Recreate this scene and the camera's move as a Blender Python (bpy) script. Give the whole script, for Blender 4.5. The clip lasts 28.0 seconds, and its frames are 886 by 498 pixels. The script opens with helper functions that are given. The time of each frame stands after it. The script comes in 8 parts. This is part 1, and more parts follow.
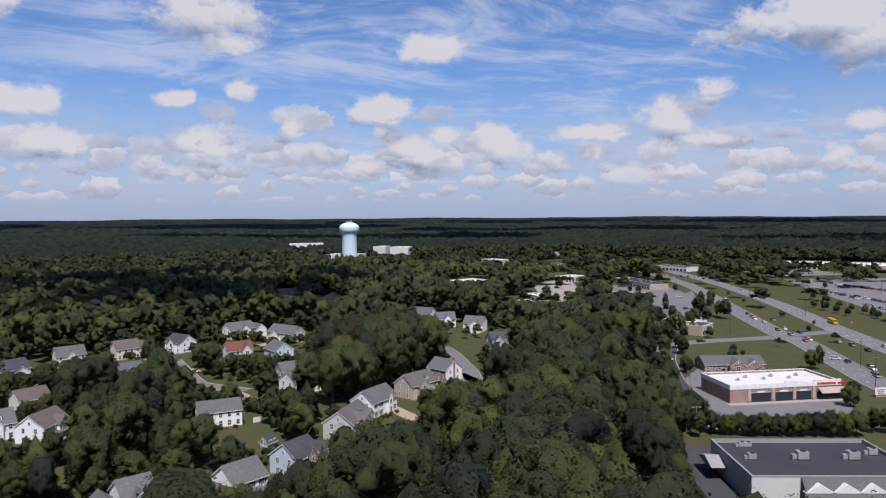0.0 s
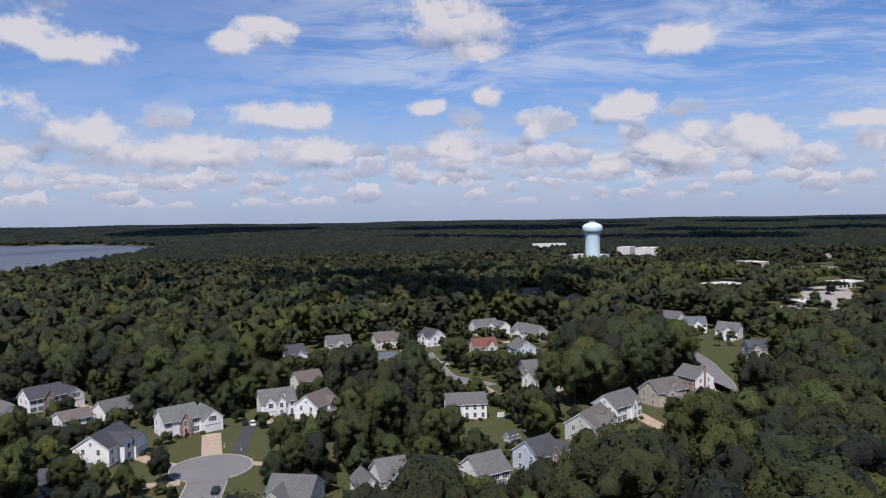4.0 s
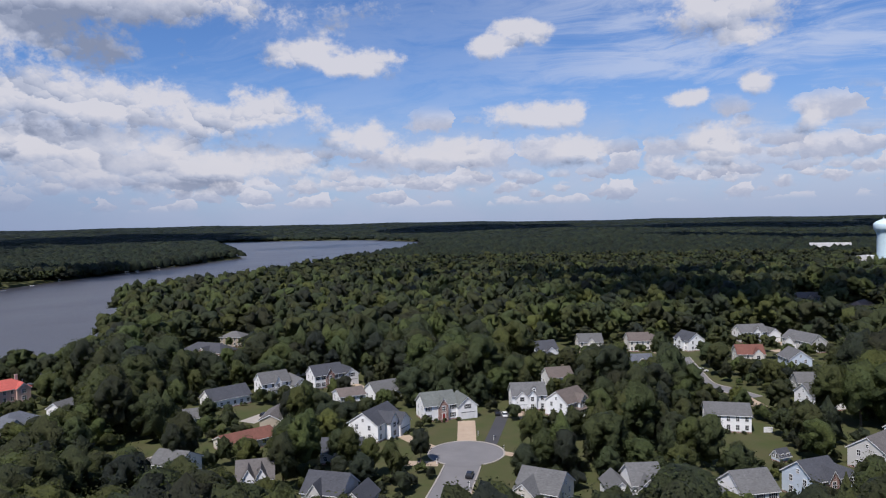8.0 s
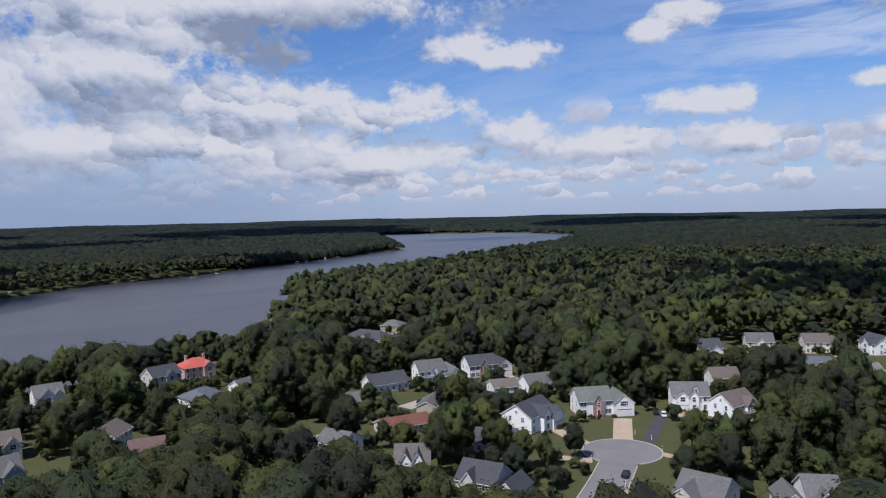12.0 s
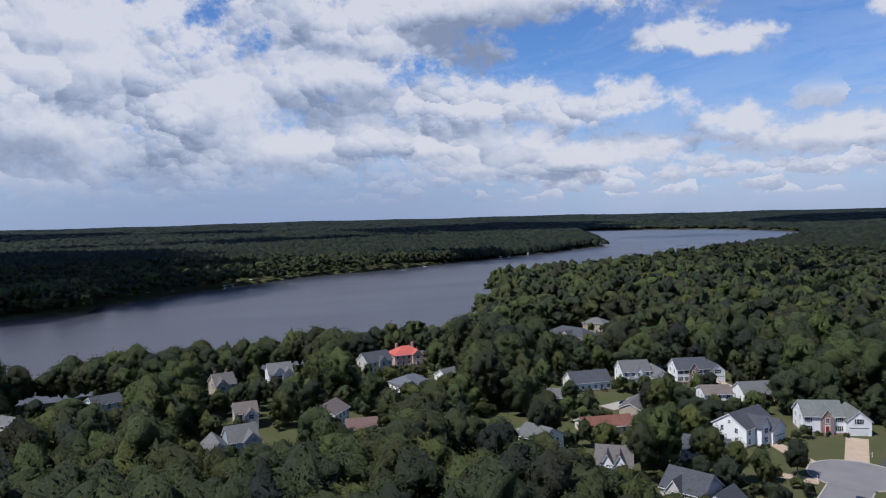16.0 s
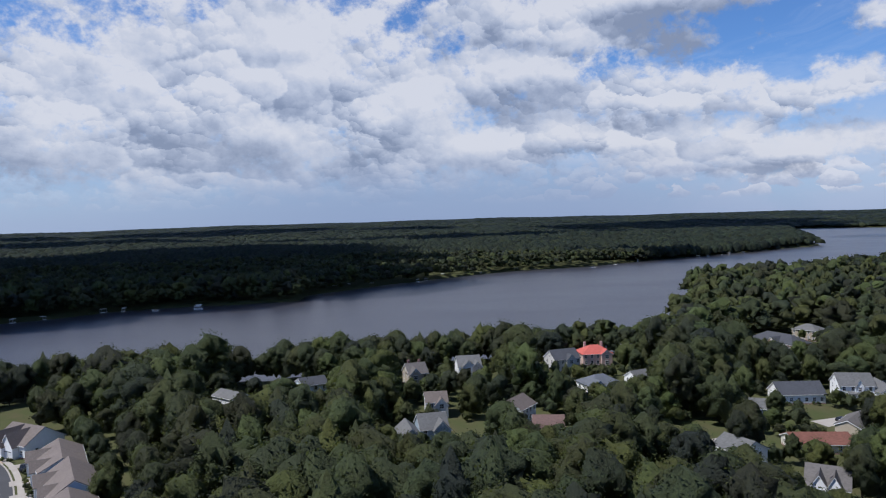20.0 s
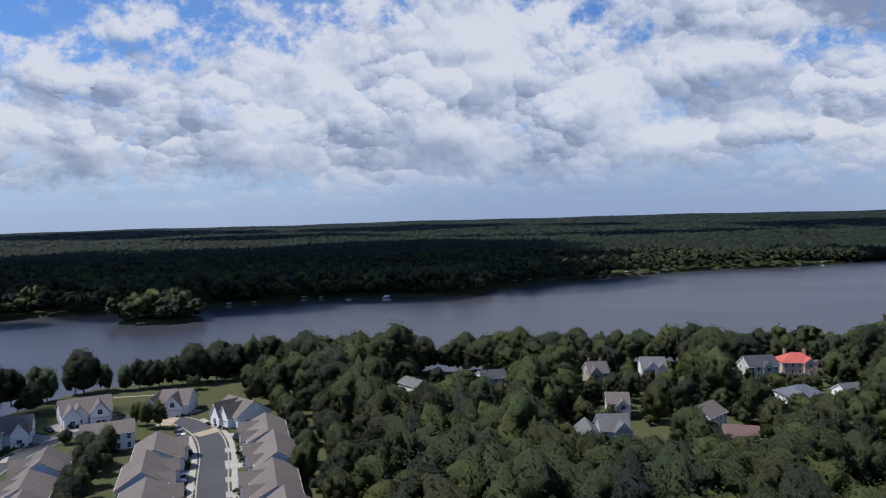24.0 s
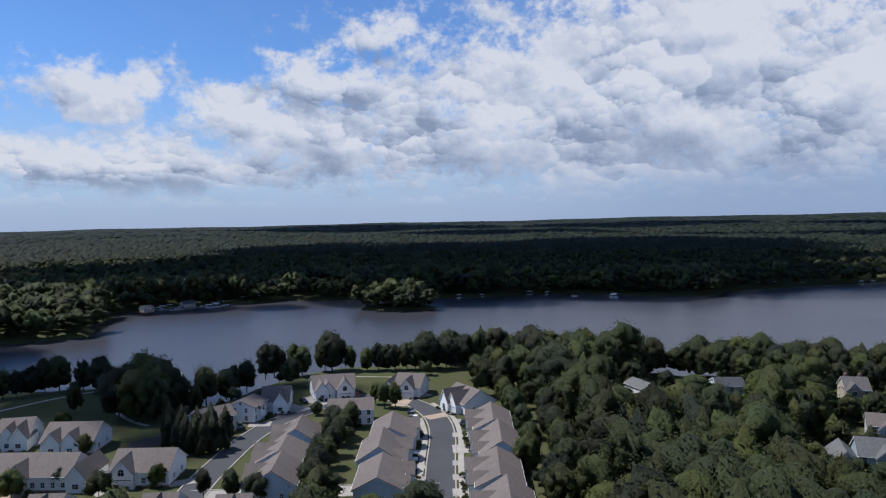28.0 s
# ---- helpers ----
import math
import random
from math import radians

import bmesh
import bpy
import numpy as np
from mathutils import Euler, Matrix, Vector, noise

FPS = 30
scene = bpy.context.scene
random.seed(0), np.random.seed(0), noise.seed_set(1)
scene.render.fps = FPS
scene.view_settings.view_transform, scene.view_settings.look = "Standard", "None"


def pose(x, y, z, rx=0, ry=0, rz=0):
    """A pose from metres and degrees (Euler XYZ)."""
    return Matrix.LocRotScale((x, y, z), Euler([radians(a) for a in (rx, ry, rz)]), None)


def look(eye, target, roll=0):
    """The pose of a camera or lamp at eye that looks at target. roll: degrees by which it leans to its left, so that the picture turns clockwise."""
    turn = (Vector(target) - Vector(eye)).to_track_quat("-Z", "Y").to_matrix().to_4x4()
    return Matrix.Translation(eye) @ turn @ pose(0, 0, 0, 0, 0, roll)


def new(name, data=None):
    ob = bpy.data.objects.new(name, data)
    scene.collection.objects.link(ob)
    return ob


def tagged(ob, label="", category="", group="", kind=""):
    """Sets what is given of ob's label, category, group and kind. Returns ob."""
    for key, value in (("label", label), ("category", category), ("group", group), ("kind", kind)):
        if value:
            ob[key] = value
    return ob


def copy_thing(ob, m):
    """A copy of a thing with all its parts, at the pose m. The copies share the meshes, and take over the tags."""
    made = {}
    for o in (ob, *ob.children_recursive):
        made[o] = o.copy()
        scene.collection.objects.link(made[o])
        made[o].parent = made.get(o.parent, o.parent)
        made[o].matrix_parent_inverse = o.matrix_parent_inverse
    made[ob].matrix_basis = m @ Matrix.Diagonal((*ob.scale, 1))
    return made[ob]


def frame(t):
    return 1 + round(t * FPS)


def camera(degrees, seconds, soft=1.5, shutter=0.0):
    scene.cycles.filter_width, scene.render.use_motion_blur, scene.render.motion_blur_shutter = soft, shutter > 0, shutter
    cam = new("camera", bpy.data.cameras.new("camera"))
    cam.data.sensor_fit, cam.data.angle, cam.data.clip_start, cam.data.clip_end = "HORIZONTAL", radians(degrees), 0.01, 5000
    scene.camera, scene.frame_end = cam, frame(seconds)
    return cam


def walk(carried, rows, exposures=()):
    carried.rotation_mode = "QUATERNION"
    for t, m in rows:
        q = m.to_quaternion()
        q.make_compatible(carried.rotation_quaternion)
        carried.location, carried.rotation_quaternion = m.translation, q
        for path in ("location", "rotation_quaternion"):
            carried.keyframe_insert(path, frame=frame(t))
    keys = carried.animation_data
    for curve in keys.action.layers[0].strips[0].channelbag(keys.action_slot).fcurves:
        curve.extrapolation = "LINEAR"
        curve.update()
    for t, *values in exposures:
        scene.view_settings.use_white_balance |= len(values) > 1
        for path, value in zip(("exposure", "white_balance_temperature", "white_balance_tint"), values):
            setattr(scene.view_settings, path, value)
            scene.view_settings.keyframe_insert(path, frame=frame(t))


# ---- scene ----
cam = camera(63.7, 28.0, soft=1.15)
EYE = (0.0, 0.0, 68.0)
# the camera hovers and turns: seconds, heading, tilt, lean
TURN = [
    (0.0, -0.02, -2.73, 0.51),
    (0.5, 0.60, -2.70, 0.59),
    (1.0, 2.62, -2.66, 0.69),
    (1.5, 4.38, -2.65, 0.76),
    (2.0, 6.90, -2.60, 0.85),
    (2.5, 10.25, -2.56, 0.90),
    (3.0, 13.19, -2.51, 1.03),
    (3.5, 16.23, -2.47, 1.06),
    (4.0, 19.28, -2.43, 1.13),
    (4.5, 22.14, -2.38, 1.17),
    (6.5, 32.61, -2.26, 1.25),
    (7.0, 35.06, -2.25, 1.25),
    (7.5, 37.14, -2.23, 1.27),
    (8.0, 39.33, -2.22, 1.29),
    (8.5, 41.37, -2.23, 1.32),
    (9.0, 43.25, -2.25, 1.34),
    (9.5, 44.65, -2.27, 1.35),
    (10.0, 46.06, -2.34, 1.36),
    (10.5, 47.22, -2.41, 1.36),
    (11.0, 47.90, -2.49, 1.38),
    (11.5, 49.67, -2.53, 1.44),
    (12.0, 51.69, -2.54, 1.48),
    (12.5, 53.48, -2.56, 1.44),
    (14.5, 61.73, -2.57, 1.48),
    (15.0, 63.79, -2.54, 1.49),
    (15.5, 65.77, -2.49, 1.49),
    (16.0, 67.89, -2.46, 1.47),
    (16.5, 69.97, -2.42, 1.46),
    (17.0, 72.02, -2.40, 1.46),
    (17.5, 73.84, -2.37, 1.44),
    (18.0, 75.70, -2.35, 1.41),
    (18.5, 77.40, -2.34, 1.48),
    (19.0, 79.34, -2.33, 1.43),
    (19.5, 81.10, -2.34, 1.44),
    (20.0, 82.98, -2.36, 1.42),
    (20.5, 84.71, -2.39, 1.43),
    (22.5, 91.79, -2.39, 1.41),
    (23.0, 93.67, -2.37, 1.37),
    (23.5, 95.43, -2.38, 1.28),
    (24.0, 97.48, -2.38, 1.22),
    (24.5, 99.43, -2.37, 1.20),
    (25.0, 101.53, -2.37, 1.14),
    (25.5, 103.53, -2.37, 1.07),
    (26.0, 105.71, -2.37, 1.04),
    (26.5, 108.04, -2.35, 1.03),
    (27.0, 110.62, -2.38, 0.93),
    (27.5, 113.01, -2.37, 0.93),
    (28.0, 115.56, -2.41, 0.87),
]
walk(cam, [(t, pose(*EYE, 90 + tilt, lean, heading)) for t, heading, tilt, lean in TURN], exposures=[(0.0, 0.0, 6300, 17), (8.0, 0.0, 6200, 15), (18.0, 0.05, 5950, 12), (28.0, 0.07, 5950, 11)])

# ---- light ----
SUN_EL, SUN_AZ = radians(56), math.atan2(0.16, -0.99)      # sun behind the first view
sun = new("sun", bpy.data.lights.new("sun", "SUN"))
sun.data.energy, sun.data.angle, sun.data.color = 5.0, radians(0.53), (1.0, 0.95, 0.87)
to_sun = Vector((math.cos(SUN_EL) * math.sin(SUN_AZ), math.cos(SUN_EL) * math.cos(SUN_AZ), math.sin(SUN_EL)))
sun.matrix_world = look(to_sun * 100, (0, 0, 0))


class Nodes:
    """Short hand for node trees."""

    def __init__(self, tree, fresh=True):
        self.tree = tree
        if fresh:
            tree.nodes.clear()

    def __call__(self, kind, ins=None, **props):
        n = self.tree.nodes.new(kind)
        if "operation" in props:
            n.operation = props["operation"]
        if "use_clamp" in props:
            n.use_clamp = props["use_clamp"]
        if "data_type" in props:
            n.data_type, n.blend_type = props["data_type"], props["blend_type"]
        for k, v in (ins or {}).items():
            if isinstance(v, bpy.types.NodeSocket):
                self.tree.links.new(v, n.inputs[k])
            else:
                n.inputs[k].default_value = v
        return n

    def math(self, op, a, b=0.0, clamp=False):
        return self("ShaderNodeMath", {0: a, 1: b}, operation=op, use_clamp=clamp).outputs[0]

    def vec(self, op, a, b=(0, 0, 0)):
        n = self("ShaderNodeVectorMath", {0: a, 1: b}, operation=op)
        return n.outputs["Value"] if op in ("DOT_PRODUCT", "LENGTH") else n.outputs[0]

    def ramp(self, fac, *stops):
        n = self("ShaderNodeValToRGB", {0: fac})
        els = n.color_ramp.elements
        while len(els) < len(stops):
            els.new(0.5)
        for e, (p, c) in zip(els, stops):
            e.position, e.color = p, (*c, 1) if len(c) == 3 else c
        return n.outputs[0]

    def mix(self, fac, a, b, kind="MIX"):
        n = self("ShaderNodeMix", data_type="RGBA", blend_type=kind)
        for i, v in ((0, fac), (6, a), (7, b)):
            if isinstance(v, bpy.types.NodeSocket):
                self.tree.links.new(v, n.inputs[i])
            else:
                n.inputs[i].default_value = v if i == 0 or len(v) == 4 else (*v, 1)
        return n.outputs[2]

    def noise(self, vector, scale, detail=3.0, rough=0.55, out=0):
        n = self("ShaderNodeTexNoise", {"Scale": scale, "Detail": detail, "Roughness": rough})
        if vector is not None:
            self.tree.links.new(vector, n.inputs["Vector"])
        return n.outputs[out]


# clouds: heading, height over the horizon, half width, half height, in degrees
SMALL_CLOUDS = [
        (18.6, 15.1, 5.2, 2.2), (16.6, 13.0, 2.8, 1.2), (0.9, 12.8, 3.1, 1.2), (30.9, 8.0, 2.8, 1.2), (28.9, 5.5, 3.2, 1.2),
        (20.3, 8.9, 2.3, 0.7), (15.8, 9.6, 1.6, 1.0), (17.6, 5.1, 2.8, 2.2), (11.9, 6.9, 1.4, 1.4), (4.6, 8.2, 3.2, 1.2),
        (1.7, 5.0, 4.2, 1.7), (-0.3, 6.1, 1.8, 1.2), (-4.8, 5.3, 2.1, 1.7), (6.0, 3.9, 1.8, 0.7), (-17.8, 6.7, 2.5, 1.9),
        (-21.0, 9.0, 2.3, 1.2), (-20.6, 5.5, 2.8, 0.6), (-27.6, 13.6, 6.6, 2.2), (-31.0, 11.9, 3.8, 2.6), (-11.5, 6.3, 2.8, 0.7),
        (-14.9, 3.0, 2.3, 1.0), (-29.3, 4.1, 1.8, 0.9), (-22.4, 2.4, 1.4, 0.9), (-30.8, 6.3, 1.4, 1.0)]
FAIR_CLOUDS = [
        (49.9, 13.1, 3.2, 1.2), (45.9, 12.5, 3.5, 1.4), (34.9, 13.6, 2.1, 1.0), (32.9, 14.7, 2.4, 1.0), (54.3, 8.4, 5.3, 1.9),
        (45.7, 6.5, 2.4, 1.5), (39.4, 5.7, 4.5, 1.6), (31.9, 8.1, 4.0, 1.1), (29.1, 5.5, 2.4, 1.2), (60.1, 5.8, 3.1, 1.4),
        (74.7, 14.9, 16.2, 3.8), (76.6, 11.4, 9.6, 4.9), (68.5, 9.5, 9.5, 2.2), (70.6, 6.2, 15.8, 2.2), (56.0, 7.8, 4.2, 1.6)]
CLOUD_BANK = [
        (78.2, 11.1, 9.0, 4.1), (72.7, 13.8, 5.9, 2.7), (70.9, 16.2, 21.8, 2.7), (98.1, 13.6, 14.0, 6.0), (54.9, 8.3, 4.2, 1.9),
        (45.3, 6.3, 2.9, 1.4), (66.6, 8.9, 10.6, 2.5), (98.4, 7.4, 13.7, 4.4), (80.1, 5.9, 15.7, 2.7), (60.1, 4.5, 13.1, 1.9),
        (105.8, 8.6, 22.7, 8.2), (123.7, 6.7, 15.8, 4.4), (95.3, 10.9, 18.6, 8.2), (138.3, 4.4, 15.7, 2.5), (87.8, 7.8, 13.2, 8.2),
        (141.4, 9.5, 5.8, 2.5), (120.7, 14.2, 3.2, 1.9), (131.4, 8.3, 4.7, 2.7), (125.4, 10.6, 6.4, 2.7), (95.3, 14.0, 14.0, 4.4)]


def cloud_field():
    """A node group: how deep inside the nearest cloud a sky place (heading, height) lies; 1 at its heart, 0 at its rim."""
    g = bpy.data.node_groups.new("cloud_field", "ShaderNodeTree")
    g.interface.new_socket("Place", in_out="INPUT", socket_type="NodeSocketVector")
    g.interface.new_socket("Depth", in_out="OUTPUT", socket_type="NodeSocketFloat")
    n = Nodes(g)
    p = n("NodeGroupInput").outputs[0]
    best = None
    for a, e, w, h in SMALL_CLOUDS + FAIR_CLOUDS + CLOUD_BANK:
        q = n.vec("MULTIPLY", n.vec("SUBTRACT", p, (a, e, 0)), (1 / w, 1 / h, 0))
        v = n.math("SUBTRACT", 1.0, n.vec("LENGTH", q))
        best = v if best is None else n("ShaderNodeMath", {0: best, 1: v, 2: 0.15}, operation="SMOOTH_MAX").outputs[0]
    n("NodeGroupOutput", {0: n.math("MAXIMUM", best, -1.2)})
    return g


def make_sky():
    """Blue sky with heaped cumulus, rows of small puffs that crowd towards the horizon, wind-drawn cirrus and haze."""
    w = bpy.data.worlds.new("sky")
    scene.world = w
    w.use_nodes = True
    n = Nodes(w.node_tree)
    d = n("ShaderNodeTexCoord").outputs["Generated"]
    s = n("ShaderNodeSeparateXYZ", {0: d})
    x, y, z = s.outputs
    deg = 180 / math.pi
    az = n.math("MULTIPLY", n.math("ARCTAN2", n.math("MULTIPLY", x, -1.0), y), deg)
    el = n.math("MULTIPLY", n.math("ARCSINE", z), deg)
    place = n("ShaderNodeCombineXYZ", {0: az, 1: el, 2: 0.0}).outputs[0]
    tex = n("ShaderNodeTexSky")
    tex.sky_type, tex.sun_disc, tex.sun_elevation, tex.sun_rotation = "NISHITA", False, SUN_EL, SUN_AZ
    tex.altitude, tex.air_density, tex.dust_density, tex.ozone_density = 200, 1.0, 0.3, 4.0
    blue = n.vec("MULTIPLY", tex.outputs[0], SKY_TINT)

    def step(v, a, b):
        m = n("ShaderNodeMapRange", {0: v, 1: a, 2: b, 3: 0.0, 4: 1.0})
        m.interpolation_type = "SMOOTHSTEP"
        return m.outputs[0]

    def total(*terms):
        """The sum of value * weight pairs."""
        out = None
        for v, k in terms:
            q = n.math("MULTIPLY", v, k)
            out = q if out is None else n.math("ADD", out, q)
        return out

    group = cloud_field()

    def field(pl):
        m = n("ShaderNodeGroup")
        m.node_tree = group
        n.tree.links.new(pl, m.inputs[0])
        return m.outputs[0]

    def fbm(scale, off=(0, 0, 0), seed=0.0, detail=6.0, rough=0.58):
        return n.noise(n.vec("MULTIPLY", n.vec("ADD", place, (off[0], off[1], seed)), (1.0, 1.25, 1.0)), scale, detail, rough)

    def billow(off, scale, size):
        """Heaped rounded masses with finer heads on them; off shifts the sample towards the light."""
        q = n.vec("ADD", n.vec("MULTIPLY", place, (1.0, 1.15, 0.0)), off)
        bend = n("ShaderNodeTexNoise", {"Vector": q, "Scale": scale * 1.3, "Detail": 5.0, "Roughness": 0.6}).outputs[1]
        q2 = n.vec("ADD", q, n.vec("MULTIPLY", bend, (size, size, 0.0)))
        v = n("ShaderNodeTexVoronoi", {"Vector": q2, "Scale": scale, "Detail": 3.0, "Roughness": 0.55, "Lacunarity": 2.2})
        v.feature, v.normalize = "SMOOTH_F1", True
        v.inputs["Smoothness"].default_value = 0.6
        return n.math("SUBTRACT", 1.0, v.outputs[0])

    def heap(scale, size, seed):
        """Round cloud heads piled in front of each other: 1 on the sunlit brow of each, 0 at its shaded foot."""
        tall = n("ShaderNodeCombineXYZ", {0: az, 1: n.math("ADD", n.math("MULTIPLY", el, 0.75), n.math("MULTIPLY", n.math("LOGARITHM", n.math("ADD", n.math("MAXIMUM", el, 0.0), 1.5), 2.718), 5.5)), 2: seed}).outputs[0]
        bend = n("ShaderNodeTexNoise", {"Vector": tall, "Scale": scale * 1.7, "Detail": 5.0, "Roughness": 0.54}).outputs[1]
        q = n.vec("ADD", tall, n.vec("MULTIPLY", n.vec("SUBTRACT", bend, (0.5, 0.5, 0.5)), (size, size * 0.8, 0.0)))
        v = n("ShaderNodeTexVoronoi", {"Vector": q, "Scale": scale})
        v.voronoi_dimensions, v.feature = "2D", "SMOOTH_F1"
        v.inputs["Smoothness"].default_value = 0.14
        up = n.vec("DOT_PRODUCT", n.vec("SUBTRACT", q, v.outputs["Position"]), (-0.35 * scale, 0.94 * scale, 0.0))
        return n.math("ADD", up, n.math("MULTIPLY", v.outputs["Distance"], -0.25))

    # heaped cumulus
    f0 = field(place)
    f1 = field(n.vec("ADD", place, (-0.4, 1.5, 0.0)))
    heads = billow((0, 0, 3.1), 0.42, 1.9)
    h1 = billow((-0.2, 0.55, 3.1), 0.42, 1.9)
    rag, wisp = fbm(0.3, (0, 0), 1.1), fbm(1.4, (0, 0), 5.3, 6.0, 0.65)
    edge = total((f0, 1.0), (n.math("SUBTRACT", rag, 0.5), 2.3), (n.math("SUBTRACT", heads, 0.7), 1.5), (n.math("SUBTRACT", wisp, 0.5), 0.85))
    alpha = step(edge, -0.12, 0.55)
    b0, b1 = fbm(0.11, (0, 0), 2.2, 7.0), fbm(0.11, (-0.9, 2.4), 2.2, 7.0)
    m0, m1 = fbm(0.33, (0, 0), 9.7, 7.0, 0.6), fbm(0.33, (-0.3, 0.8), 9.7, 7.0, 0.6)
    patchy = fbm(0.13, (0, 0), 6.6, 3.0)
    patchy = step(patchy, 0.34, 0.66)
    relief = total((n.math("SUBTRACT", b0, b1), 1.7), (n.math("SUBTRACT", m0, m1), 0.8), (n.math("SUBTRACT", heads, h1), 0.5), (heap(0.12, 10.0, 1.3), 0.5),
                   (n.math("MULTIPLY", heap(0.3, 3.4, 4.4), patchy), 0.6), (n.math("MULTIPLY", heap(0.85, 1.4, 8.2), patchy), 0.3))
    lit = n.math("ADD", total((relief, 1.0), (n.math("SUBTRACT", f0, f1), 0.9), (step(edge, 0.1, 1.1), -0.06)), 0.8)
    shade = n.ramp(n.math("ADD", lit, 0.0, True), (0.0, (0.24, 0.28, 0.37)), (0.3, (0.35, 0.39, 0.48)), (0.62, (0.5, 0.53, 0.6)), (1.0, (0.67, 0.665, 0.68)))

    def puffs(wide, tall, seed, cover, lo, hi):
        """A row of small flat-based clouds between two heights: how much they cover, and how they are lit."""
        q = n.vec("MULTIPLY", n.vec("ADD", place, (seed, 0.37 * seed, 0.0)), (1 / wide, 1 / tall, 0.0))
        bend = n("ShaderNodeTexNoise", {"Vector": q, "Scale": 1.6, "Detail": 5.0, "Roughness": 0.62}).outputs[1]
        q = n.vec("ADD", q, n.vec("MULTIPLY", n.vec("SUBTRACT", bend, (0.5, 0.5, 0.5)), (0.75, 0.75, 0.0)))
        v = n("ShaderNodeTexVoronoi", {"Vector": q, "Scale": 1.0, "Randomness": 1.0})
        v.voronoi_dimensions = "2D"
        o = n("ShaderNodeSeparateXYZ", {0: n.vec("SUBTRACT", q, v.outputs["Position"])})
        up = o.outputs[1]
        flat = n.math("ADD", n.math("MAXIMUM", up, 0.0), n.math("MULTIPLY", n.math("MINIMUM", up, 0.0), 2.0))
        dist = n.vec("LENGTH", n("ShaderNodeCombineXYZ", {0: o.outputs[0], 1: flat, 2: 0.0}).outputs[0])
        dice = n("ShaderNodeSeparateXYZ", {0: v.outputs["Color"]})
        room = n.math("SUBTRACT", n.math("MULTIPLY", dice.outputs[0], cover), dist)
        body = n.math("ADD", room, n.math("MULTIPLY", n.math("SUBTRACT", n.noise(q, 3.6, 5.0, 0.65), 0.5), 0.5))
        a = n.math("MULTIPLY", step(body, -0.04, 0.2), n.math("MULTIPLY", step(el, lo[0], lo[1]), n.math("SUBTRACT", 1.0, step(el, hi[0], hi[1]))))
        glow = n.math("ADD", total((up, 1.1), (n.math("SUBTRACT", n.noise(q, 2.4, 5.0, 0.6), 0.5), 1.4), (dice.outputs[1], 0.2)), 0.4)
        return a, n.ramp(n.math("ADD", glow, 0.0, True), (0.0, (0.37, 0.41, 0.51)), (0.45, (0.47, 0.5, 0.58)), (0.9, (0.66, 0.66, 0.69)))

    # cirrus, drawn out by the wind
    inv = n.math("DIVIDE", 1.0, n.math("ADD", n.math("MAXIMUM", z, 0.0), 0.1))
    flat = n("ShaderNodeCombineXYZ", {0: n.math("MULTIPLY", n.math("ADD", x, n.math("MULTIPLY", y, 0.35)), inv), 1: n.math("MULTIPLY", n.math("SUBTRACT", y, n.math("MULTIPLY", x, 0.35)), inv), 2: 7.7}).outputs[0]
    curl = n("ShaderNodeTexNoise", {"Vector": flat, "Scale": 0.9, "Detail": 3.0}).outputs[1]
    drawn = n.vec("ADD", n.vec("MULTIPLY", flat, (0.75, 1.5, 1.0)), n.vec("MULTIPLY", curl, (1.3, 1.3, 0.0)))
    fibre = n.noise(drawn, 2.4, 10.0, 0.68)
    veil = n.noise(flat, 0.55, 4.0, 0.6)
    clear = n.math("SUBTRACT", 1.0, n.math("MULTIPLY", step(az, 104.0, 122.0), 0.85))
    cirrus = n.math("MULTIPLY", n.math("MULTIPLY", step(n.math("ADD", fibre, n.math("MULTIPLY", n.math("SUBTRACT", veil, 0.5), 1.1)), 0.44, 0.76), clear), n.math("MULTIPLY", step(el, 1.0, 6.0), n.math("SUBTRACT", 0.66, n.math("MULTIPLY", step(az, 22.0, 40.0), 0.5))))
    haze = n.math("SUBTRACT", 1.0, step(el, -2.0, 13.0))
    col = n.mix(n.math("MULTIPLY", haze, 0.8), blue, (0.37, 0.45, 0.6))
    col = n.mix(cirrus, col, (0.57, 0.63, 0.74))
    open_sky = n.math("SUBTRACT", 1.0, n.math("MULTIPLY", step(az, 62.0, 82.0), 0.75))
    mist = n.math("MULTIPLY", n.math("SUBTRACT", 1.0, step(el, 4.0, 10.5)), n.math("MULTIPLY", step(fbm(0.22, (0, 0), 4.0), 0.3, 0.6), n.math("MULTIPLY", open_sky, 0.6)))
    col = n.mix(mist, col, (0.47, 0.52, 0.63))
    for wide, tall, seed, cover, lo, hi in ((4.2, 3.2, 31.0, 0.72, (3.6, 5.0), (7.5, 9.5)), (2.8, 2.0, 7.3, 1.0, (2.3, 3.2), (5.2, 6.6)), (1.8, 1.15, 13.9, 1.15, (1.0, 1.6), (3.2, 4.4))):
        a, c = puffs(wide, tall, seed, cover, lo, hi)
        col = n.mix(n.math("MULTIPLY", a, n.math("MULTIPLY", open_sky, 0.92)), col, c)
    col = n.mix(n.math("MULTIPLY", n.math("MULTIPLY", alpha, 0.95), step(el, 0.8, 4.0)), col, shade)
    col = n.mix(n.math("MULTIPLY", n.math("SUBTRACT", 1.0, step(el, -0.5, 3.0)), 0.62), col, (0.33, 0.395, 0.535))
    rain = n.math("MULTIPLY", n.math("MULTIPLY", step(az, 52.0, 74.0), n.math("SUBTRACT", 1.0, step(az, 88.0, 118.0))), n.math("SUBTRACT", 1.0, step(el, 1.5, 6.0)))
